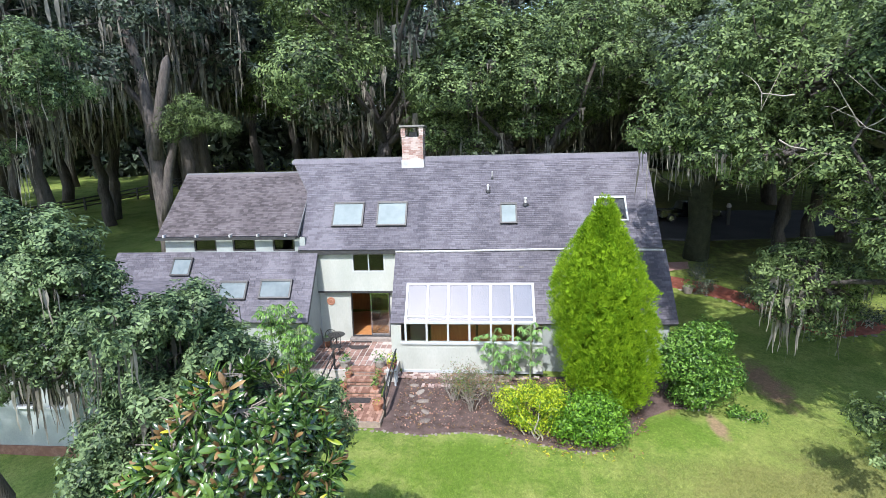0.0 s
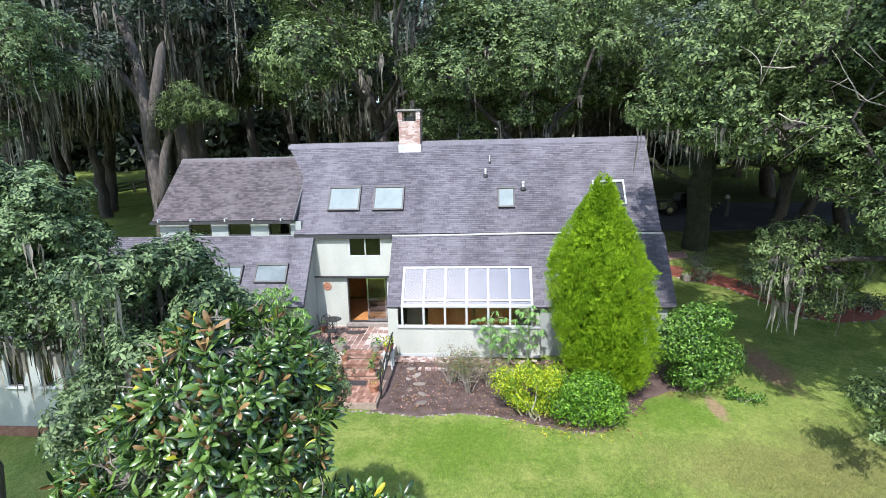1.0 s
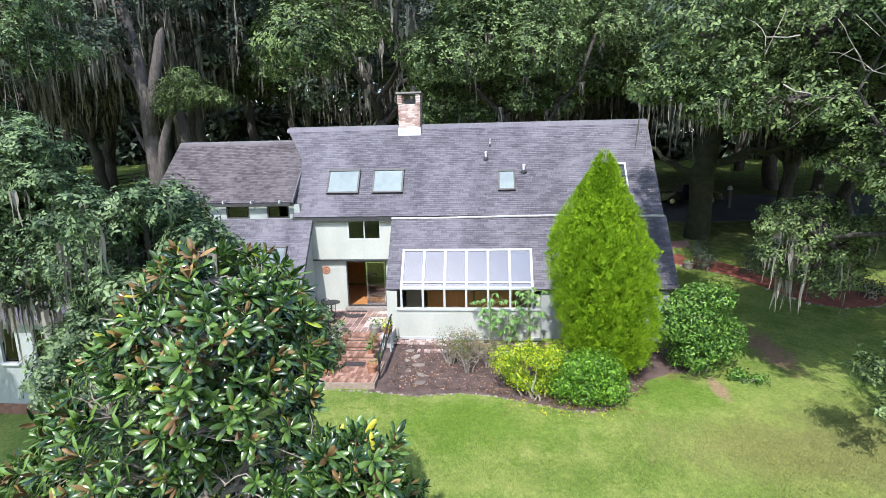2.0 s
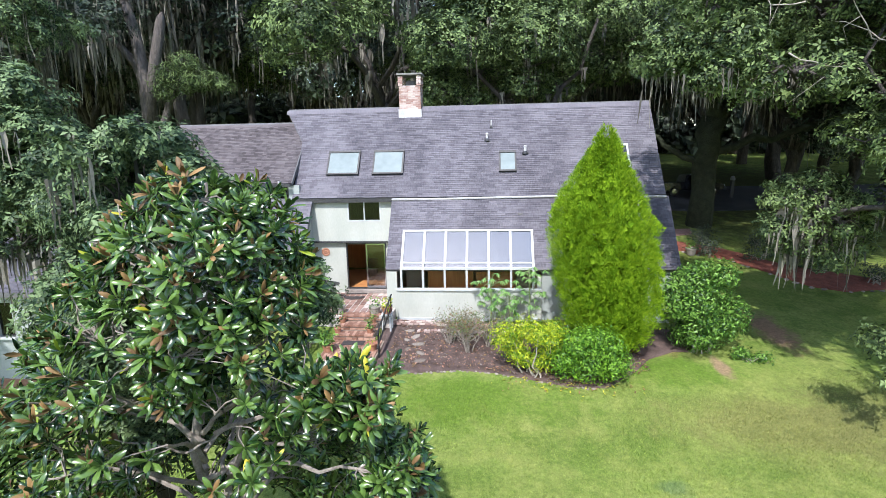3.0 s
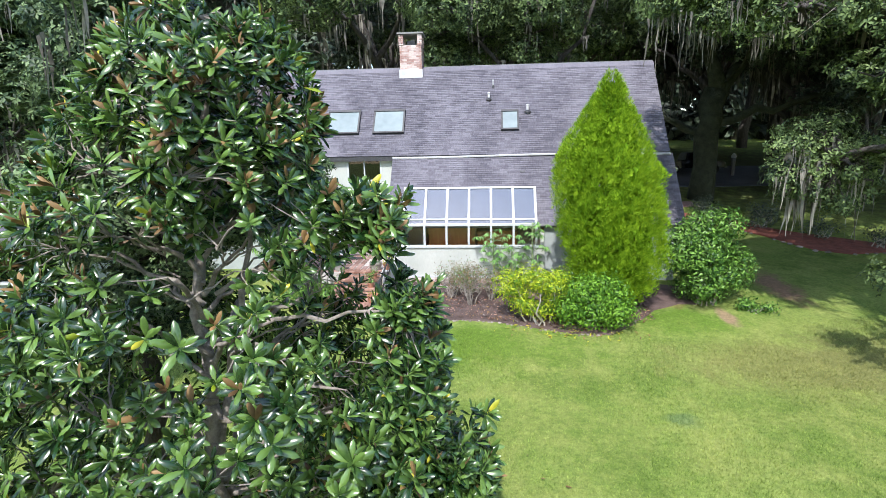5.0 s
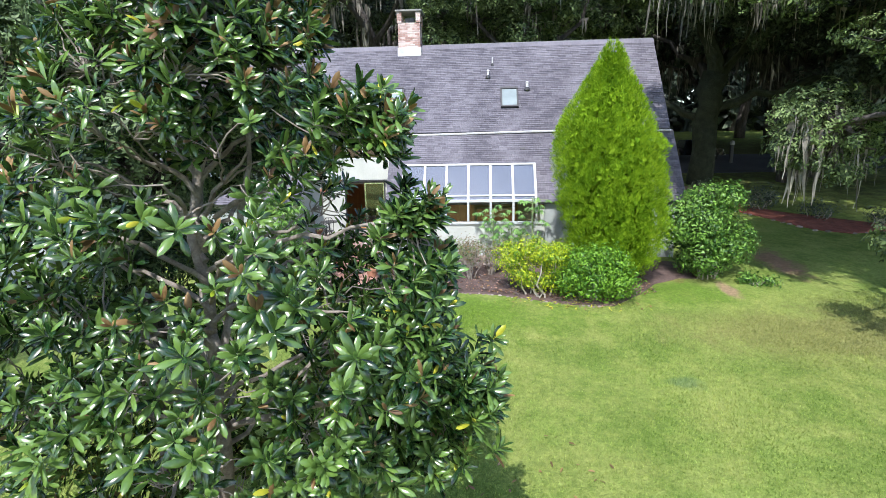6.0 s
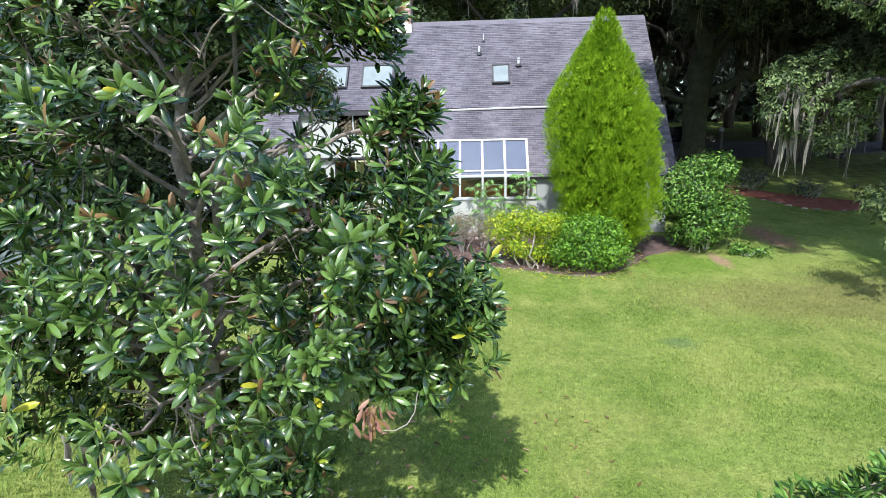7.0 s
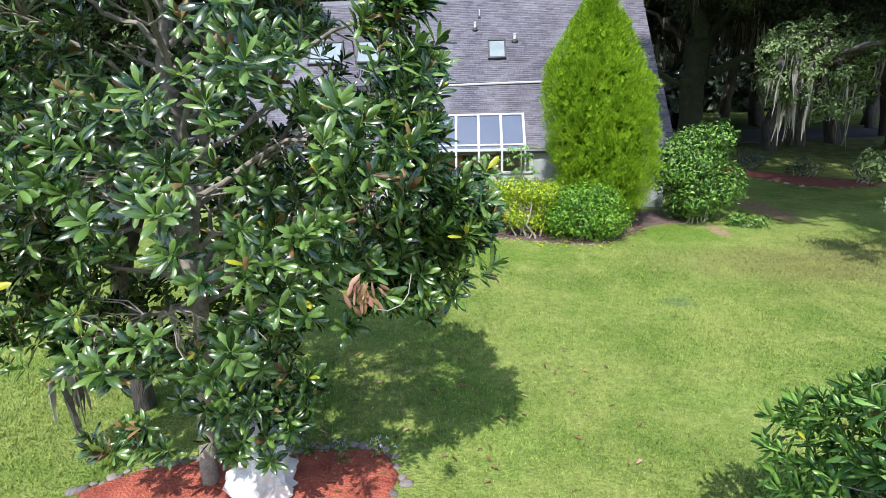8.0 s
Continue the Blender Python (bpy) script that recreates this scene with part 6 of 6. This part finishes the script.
def iron_chair(x, y, turn):
    t = thing("patio_chair", "black wrought iron patio chair", "chair", "patio chairs", at=(x, y, PATIO))
    t.rotation_euler = (0, 0, turn)
    part("seat", lathe([(0.2, 0.43), (0.22, 0.44), (0.21, 0.46), (0.02, 0.455)], 16), BLACK_IRON, t)
    for a in (45, 135, 225, 315):
        c, s = math.cos(radians(a)), math.sin(radians(a))
        part("leg", tube(bmesh.new(), [(c * 0.16, s * 0.16, 0.44), (c * 0.19, s * 0.19, 0.2), (c * 0.24, s * 0.24, 0)], [0.014] * 3, 6), BLACK_IRON, t)
    part("back_frame", tube(bmesh.new(), [(-0.19, 0.16, 0.44), (-0.2, 0.22, 0.8), (-0.1, 0.25, 0.94), (0.1, 0.25, 0.94), (0.2, 0.22, 0.8), (0.19, 0.16, 0.44)], [0.014] * 6, 6), BLACK_IRON, t)
    for k in (-0.1, 0.0, 0.1):
        part("back_bar", tube(bmesh.new(), [(k * 0.8, 0.17, 0.46), (k, 0.24, 0.93)], [0.009] * 2, 5), BLACK_IRON, t)
    return t


iron_chair(-6.85, 20.5, 1.9)
iron_chair(-6.25, 19.75, 0.2)
tb = thing("patio_table", "small round black iron patio table", "table", at=(-6.4, 20.4, PATIO))
part("tabletop", lathe([(0.02, 0.7), (0.36, 0.7), (0.38, 0.715), (0.36, 0.73), (0.02, 0.735)], 24), BLACK_IRON, tb)
part("stem", tube(bmesh.new(), [(0, 0, 0.15), (0, 0, 0.7)], [0.025, 0.02], 8), BLACK_IRON, tb)
for a in range(3):
    c, s = math.cos(a * 2.09), math.sin(a * 2.09)
    part("leg", tube(bmesh.new(), [(0, 0, 0.22), (c * 0.15, s * 0.15, 0.12), (c * 0.28, s * 0.28, 0)], [0.016] * 3, 6), BLACK_IRON, tb)
# spoked wheel leaning on the wall
wh = thing("iron_wheel", "black spoked iron wheel leaning on the wall", "ornament", at=(-7.0, 21.5, PATIO + 0.27))
ring = [(0.26 * math.cos(a), 0.05 * math.sin(a), 0.26 * math.sin(a)) for a in np.linspace(0, 2 * math.pi, 25)]
part("rim", tube(bmesh.new(), ring, [0.018] * 25, 6), BLACK_IRON, wh)
for a in range(6):
    c, s = math.cos(a * 1.047), math.sin(a * 1.047)
    part("spoke", tube(bmesh.new(), [(0, 0, 0), (0.25 * c, 0.05 * s, 0.25 * s)], [0.01, 0.01], 5), BLACK_IRON, wh)
RUBBER = mat("rubber_mat", (0.02, 0.018, 0.018), (0.06, 0.05, 0.05), 10, 0.95, 0.5)
solid("door_mat", "dark rectangular mat before the sliding door", "mat", boxes((-6.0, -5.1, 21.3, 21.62, PATIO + 0.005, PATIO + 0.03), bevel=0.005), RUBBER)
bm = bmesh.new()
slab(bm, [(-5.55 + 0.45 * math.cos(a), 20.9 - 0.42 * math.sin(a), PATIO + 0.03) for a in np.linspace(0, math.pi, 15)], (0, 0, -0.025))
solid("door_mat", "dark half-round mat on the patio", "mat", bm, RUBBER)
solid("step_mat", "dark mat on the brick landing", "mat", boxes((-5.0, -4.2, 16.75, 17.15, 0.19, 0.225), bevel=0.005), RUBBER)
solid("door_step", "pale stone step under the sliding door", "step", boxes((-6.1, -3.95, 21.42, 21.69, PATIO, 0.88), bevel=0.01), STONE)


# ---- plants by the house ----
def papaya(x, y, tall, seed, label="young papaya with spreading lobed leaves before the glasshouse", green=PAPAYA, stalks=26, lobe=0.15):
    rng = np.random.default_rng(seed)
    z = height(x, y)
    t = thing("papaya", label, "plant", "papaya plants", at=(x, y, z))
    bm = tube(bmesh.new(), [(0, 0, -0.1), (0.03, 0.02, tall * 0.5), (0, 0, tall)], [0.045, 0.035, 0.02], 8)
    part("stem", bm, GREENSTEM, t)
    P, R, Z = [], [], []
    for i in range(stalks):
        a = i * 2.4
        out = 0.22 + 0.42 * rng.random()
        zb = tall * (0.35 + 0.65 * (i / stalks) ** 0.7)
        tip = Vector((math.cos(a) * out, math.sin(a) * out, zb + 0.24 - 0.3 * rng.random()))
        bm = tube(bmesh.new(), [(0, 0, zb), tuple(tip * 0.6 + Vector((0, 0, zb * 0.4 + 0.06))), tuple(tip)], [0.008, 0.007, 0.005], 4)
        part("leaf_stalk", bm, GREENSTEM, t)
        for k in range(11):
            b = a + (k - 5) * 0.52
            P.append(tip)
            R.append((math.cos(b), math.sin(b), -0.45 - 0.5 * rng.random()))
    x_ = np.array(R)
    x_ /= np.linalg.norm(x_, axis=1, keepdims=True)
    upv = np.array([0, 0, 1.0]) - x_ * x_[:, 2:3]
    upv /= np.linalg.norm(upv, axis=1, keepdims=True)
    rot = np.stack([x_, np.cross(upv, x_), upv], 2)
    c = new("leaves", scatter_mesh("leaves", LEAF_V, LEAF_F, rot, np.array([tuple(p) for p in P]), (lobe + 0.12 * rng.random(len(P)))[:, None] * np.array([1.0, 0.62, 1.0]), [green]))
    c.parent = t
    return t


papaya(0.3, 18.72, 2.0, 1)
papaya(1.72, 18.6, 2.45, 2)
papaya(1.0, 18.8, 1.3, 3)
papaya(-7.75, 18.5, 3.0, 4, "bright lobed-leaf plant beside the patio", SHRUB, 46, 0.18)
papaya(-8.4, 18.4, 3.0, 5, "bright lobed-leaf plant beside the patio", SHRUB, 46, 0.18)
papaya(-7.2, 18.2, 2.2, 6, "bright lobed-leaf plant beside the patio", SHRUB, 46, 0.18)


def bare_shrub(x, y, seed):
    rng = np.random.default_rng(seed)
    t = thing("bare_shrub", "thin bare-stemmed shrub with sparse reddish leaves", "shrub", "bare shrubs", at=(x, y, height(x, y)))
    bm = bmesh.new()
    ends = []
    for i in range(13):
        a = rng.random() * 6.3
        m = Vector((0.25 * math.cos(a), 0.2 * math.sin(a), 0.35 + 0.2 * rng.random()))
        bough(bm, (0.05 * math.cos(a), 0.05 * math.sin(a), -0.1), m, 0.025, 0.014, rng, 0.1, 4, 5)
        for j in range(4):
            e = m + Vector((rng.normal(0, 0.3), rng.normal(0, 0.25), 0.25 + 0.35 * rng.random()))
            bough(bm, m, e, 0.011, 0.004, rng, 0.15, 4, 4)
            ends.append(e)
    tagged(part("stem_work", bm, MAG_TWIG, t), kind="stuff")
    P = np.array([tuple(e + Vector(rng.normal(0, 0.1, 3))) for e in ends for _ in range(16)])
    mt = [BUSH, MAG_BROWN, OAK_GREY]
    c = new("leaves", scatter_mesh("leaves", LEAF_V, LEAF_F, frames_from(rng.normal(size=P.shape) + np.array([0, 0, 0.6]), rng), P, 0.05 + 0.03 * rng.random(len(P)), mt, rng.choice([0, 1, 1, 2], len(P))))
    c.parent = t
    return t


bare_shrub(-0.45, 16.7, 1)
bare_shrub(-1.2, 17.3, 2)
bare_shrub(0.2, 17.2, 3)
bare_shrub(-0.6, 17.7, 4)
rng = np.random.default_rng(95)
bush("side_bush", "dark leafy hedge plant beside the patio", (-7.3, 18.3), cloud(rng, 8, (0, 0, 0.9), (0.3, 0.5, 0.6), (0.3, 0.45)), 1500, 0.09, BUSH, 96)
bush("side_bush", "dark leafy hedge plant beside the steps", (-6.35, 16.8), cloud(rng, 14, (0, 0, 0.5), (0.45, 1.0, 0.35), (0.28, 0.42)), 1500, 0.09, BUSH, 97)
bush("low_fern", "low fresh green fern clump on the lawn's edge", (8.9, 16.9), cloud(rng, 7, (0, 0, 0.15), (0.7, 0.3, 0.1), (0.2, 0.3)), 1800, 0.12, BUSH, 98)
for i, (x, y) in enumerate(((12.5, 29.0), (14.5, 28.2), (16.5, 26.4), (18.3, 25.0), (13.2, 31.5), (16.0, 30.5))):
    bush("bed_shrub", "dark low shrub in the far red bed", (x, y), cloud(rng, 6, (0, 0, 0.5), (0.8, 0.6, 0.3), (0.35, 0.55)), 700, 0.11, OAK_SHADED, 110 + i)
# ---- under the magnolia ----
rock = bmesh.new()
bmesh.ops.create_icosphere(rock, subdivisions=4, radius=1.0)
for v in rock.verts:
    d = v.co.copy()
    v.co *= 0.8 + 0.4 * noise.noise(d * 1.8) + 0.3 * abs(noise.noise(d * 4.0)) + 0.2 * abs(noise.noise(d * 9.0))
rock_mesh = bpy.data.meshes.new("white_rock")
rock.to_mesh(rock_mesh)
rock.free()
ob = new("white_rock", rock_mesh)
ob.data.materials.clear()
ob.data.materials.append(mat("white_rock", (0.78, 0.77, 0.77), (0.92, 0.91, 0.92), 9, 0.9, 0.9, 40, dist=0.04))
ob.location, ob.scale, ob.rotation_euler = (-2.55, 4.95, -0.88), (0.4, 0.3, 0.42), (0, 0, 0.4)
tagged(ob, "rough white rock at the foot of the magnolia", "rock")
solid("garden_post", "short pale round garden post beside the rock", "post", tube(bmesh.new(), [(-2.78, 5.3, -1.1), (-2.78, 5.3, -0.35)], [0.075, 0.07], 14), CONCRETE)
rng = np.random.default_rng(99)
for i in range(6):
    x, y = -3.0 + 1.7 * rng.random(), 5.4 + 0.35 * rng.random()
    fl = thing("flower_clump", "small white and orange flowers in red mulch", "flowers", "flower clumps", at=(x, y, height(x, y) + 0.03))
    leaf_tuft(fl, 30, 0.12, 0.14, 0.06, BUSH, 200 + i)
    n = 22
    p = np.stack([rng.normal(0, 0.09, n), rng.normal(0, 0.09, n), 0.1 + 0.1 * rng.random(n)], 1)
    c = new("blooms", scatter_mesh("blooms", SPRIG_V, SPRIG_F, frames_from(rng.normal(0, 0.4, (n, 3)) + np.array([0, -0.4, 1]), rng), p, 0.022 + 0.015 * rng.random(n), [TRIM if i % 3 else DEAD_LEAF]))
    c.parent = fl
    tagged(c, kind="stuff")
dl = thing("dead_bunch", "hanging bunch of dead pinkish-brown magnolia leaves", "dead leaves", at=(-0.86, 3.02, 1.97))
n = 34
xd = np.stack([rng.normal(0, 0.45, n), rng.normal(-0.1, 0.45, n), -1 + rng.normal(0, 0.35, n)], 1)
xd /= np.linalg.norm(xd, axis=1, keepdims=True)
nd = np.stack([rng.normal(0, 0.6, n), rng.normal(-0.8, 0.4, n), rng.normal(0.2, 0.3, n)], 1)
nd -= (nd * xd).sum(1, keepdims=True) * xd
nd /= np.linalg.norm(nd, axis=1, keepdims=True)
c = new("leaves", scatter_mesh("leaves", MAGLEAF_V, MAGLEAF_F, np.stack([xd, np.cross(nd, xd), nd], 2), rng.normal(0, 0.045, (n, 3)) + np.array([0, 0, 0.06]), 0.085 + 0.05 * rng.random(n), [DEAD_LEAF, MAG_BROWN], rng.choice([0, 0, 1], n)))
c.parent = dl
part("twig", tube(bmesh.new(), [(0, 0, 0.0), (0.06, 0.05, -0.09), (0.14, 0.1, -0.12), (0.22, 0.15, -0.1), (0.27, 0.19, -0.03), (0.29, 0.22, 0.1)], [0.0035] * 6, 6), TWIG, dl)


def fallen():
    rng = np.random.default_rng(120)
    n = 290
    x = np.concatenate([rng.normal(-0.6, 1.6, 130), rng.normal(2.6, 1.0, 160)])
    y = np.concatenate([6.8 + rng.normal(0, 1.3, 130), 14.85 + rng.normal(0, 0.28, 160)])
    z = np.array([height(a, b) + 0.045 for a, b in zip(x, y)])
    up = np.stack([rng.normal(0, 0.3, n), rng.normal(0, 0.3, n), np.ones(n)], 1)
    me = scatter_mesh("fallen_leaves", LEAF_V, LEAF_F, frames_from(up, rng), np.stack([x, y, z], 1), 0.07 + 0.08 * rng.random(n), [DEAD_LEAF, MAG_BROWN, MAG_YELLOW], np.where(np.arange(n) < 130, rng.choice([0, 1, 1, 1], n), rng.choice([1, 2, 2], n)))
    return tagged(new("fallen_leaves", me), "scattered dry magnolia leaves on the grass", "leaves", kind="stuff")


fallen()


def bed_litter():
    rng = np.random.default_rng(130)
    n = 9000
    x = -3.2 + 8.6 * rng.random(n)
    y = 14.5 + 4.6 * rng.random(n)
    keep = y > np.interp(x, [-3.4, -0.8, 0.4, 1.6, 2.6, 3.8, 5.2], [15.5, 15.6, 15.5, 15.2, 15.0, 15.0, 15.8])
    x, y = x[keep], y[keep]
    n = len(x)
    z = np.array([height(a, b) + 0.06 for a, b in zip(x, y)])
    up = np.stack([rng.normal(0, 0.5, n), rng.normal(0, 0.5, n), np.ones(n)], 1)
    me = scatter_mesh("bed_litter", RHOMB_V, RHOMB_F, frames_from(up, rng), np.stack([x, y, z], 1), 0.035 + 0.11 * rng.random(n) ** 2, [MULCH, DEAD_LEAF, STONE, MAG_BROWN], rng.choice([0, 0, 0, 1, 1, 2, 3, 3], n))
    return tagged(new("bed_litter", me), "dry leaves and bark chips on the planting bed", "litter", kind="stuff")


bed_litter()


# ---- fence, car, drive ----
def fence():
    t = thing("field_fence", "dark three-rail wooden field fence", "fence", at=(-43.0, 49.0, height(-43, 49)))
    pts = [(-46, 41), (-43, 45.5), (-41.2, 49.5), (-39.9, 53), (-38.6, 57), (-38.3, 61.5), (-39.0, 66), (-40.3, 73), (-41.7, 80), (-42.2, 89), (-42.6, 98), (-43.0, 110)]
    for (x0, y0), (x1, y1) in zip(pts, pts[1:]):
        k = 2
        for i in range(k):
            x, y = x0 + (x1 - x0) * i / k, y0 + (y1 - y0) * i / k
            part("post", boxes((x - 0.08 + 43, x + 0.08 + 43, y - 0.08 - 49, y + 0.08 - 49, height(x, y) - 0.3 - t.location.z, height(x, y) + 1.35 - t.location.z)), DARK_METAL, t)
        for h in (0.45, 0.85, 1.25):
            a, b = Vector((x0, y0, height(x0, y0) + h)) - t.location, Vector((x1, y1, height(x1, y1) + h)) - t.location
            part("fence_rail", tube(bmesh.new(), [a, b], [0.08, 0.08], 4), DARK_METAL, t)
    return t


fence()


def car(x, y, turn):
    """A dark pickup: body with bonnet, cab and bed, glass, wheels and lamps."""
    t = thing("pickup_truck", "dark parked pickup truck on the drive", "car", at=(x, y, height(x, y) + 0.05))
    t.rotation_euler = (0, 0, turn)
    body = bmesh.new()
    prof = [(-2.6, 0.45), (-2.6, 1.05), (-0.9, 1.08), (-0.75, 1.08), (0.95, 1.1), (2.3, 1.0), (2.55, 0.85), (2.6, 0.45)]
    a = [body.verts.new((px, -0.92, pz)) for px, pz in prof]
    b = [body.verts.new((px, 0.92, pz)) for px, pz in prof]
    body.faces.new(a)
    body.faces.new(b[::-1])
    for i in range(len(a)):
        j = (i + 1) % len(a)
        body.faces.new((a[i], b[i], b[j], a[j]))
    bmesh.ops.bevel(body, geom=body.edges[:], offset=0.06, segments=2, affect="EDGES")
    part("body", body, CARPAINT, t, smooth=False)
    cab = bmesh.new()
    prof = [(-0.8, 1.05, 0.88), (-0.62, 1.72, 0.72), (0.4, 1.74, 0.72), (1.05, 1.05, 0.88)]
    a = [cab.verts.new((px, -w, pz)) for px, pz, w in prof]
    b = [cab.verts.new((px, w, pz)) for px, pz, w in prof]
    cab.faces.new(a)
    cab.faces.new(b[::-1])
    for i in range(4):
        j = (i + 1) % 4
        cab.faces.new((a[i], b[i], b[j], a[j]))
    bmesh.ops.bevel(cab, geom=cab.edges[:], offset=0.05, segments=2, affect="EDGES")
    part("cab", cab, CARPAINT, t)
    part("side_window", boxes((-0.5, 0.5, -0.84, -0.81, 1.2, 1.58)), GREYPANE, t, "dark side window")
    part("windscreen", slab(bmesh.new(), [(1.0, -0.7, 1.16), (1.0, 0.7, 1.16), (0.52, 0.6, 1.66), (0.52, -0.6, 1.66)], (0.02, 0, 0.02)), GREYPANE, t)
    for cx in (-1.65, 1.65):
        for cy in (-0.85, 0.85):
            w = part("wheel", tube(bmesh.new(), [(cx, cy - 0.12, 0.36), (cx, cy + 0.12, 0.36)], [0.38, 0.38], 20), TYRE, t)
            part("rim", tube(bmesh.new(), [(cx, cy - 0.13, 0.36), (cx, cy + 0.13, 0.36)], [0.22, 0.22], 14), CHROME, w)
    for s in (-0.65, 0.65):
        part("headlight", boxes((2.5, 2.6, s - 0.18, s + 0.18, 0.72, 0.88), bevel=0.02), TRIM, t)
    part("bumper", boxes((2.5, 2.7, -0.9, 0.9, 0.42, 0.58), bevel=0.03), CHROME, t)
    return t


car(17.6, 45.8, radians(4))
pb = thing("drive_post", "dark post with a pale lamp beside the drive", "post", at=(20.6, 44.6, height(20.6, 44.6)))
part("post", boxes((-0.12, 0.12, -0.12, 0.12, -0.2, 1.5), bevel=0.02), DARK_METAL, pb)
part("lamp_cap", lathe([(0.16, 1.5), (0.2, 1.6), (0.14, 1.8), (0.03, 1.86)], 12), TRIM, pb)
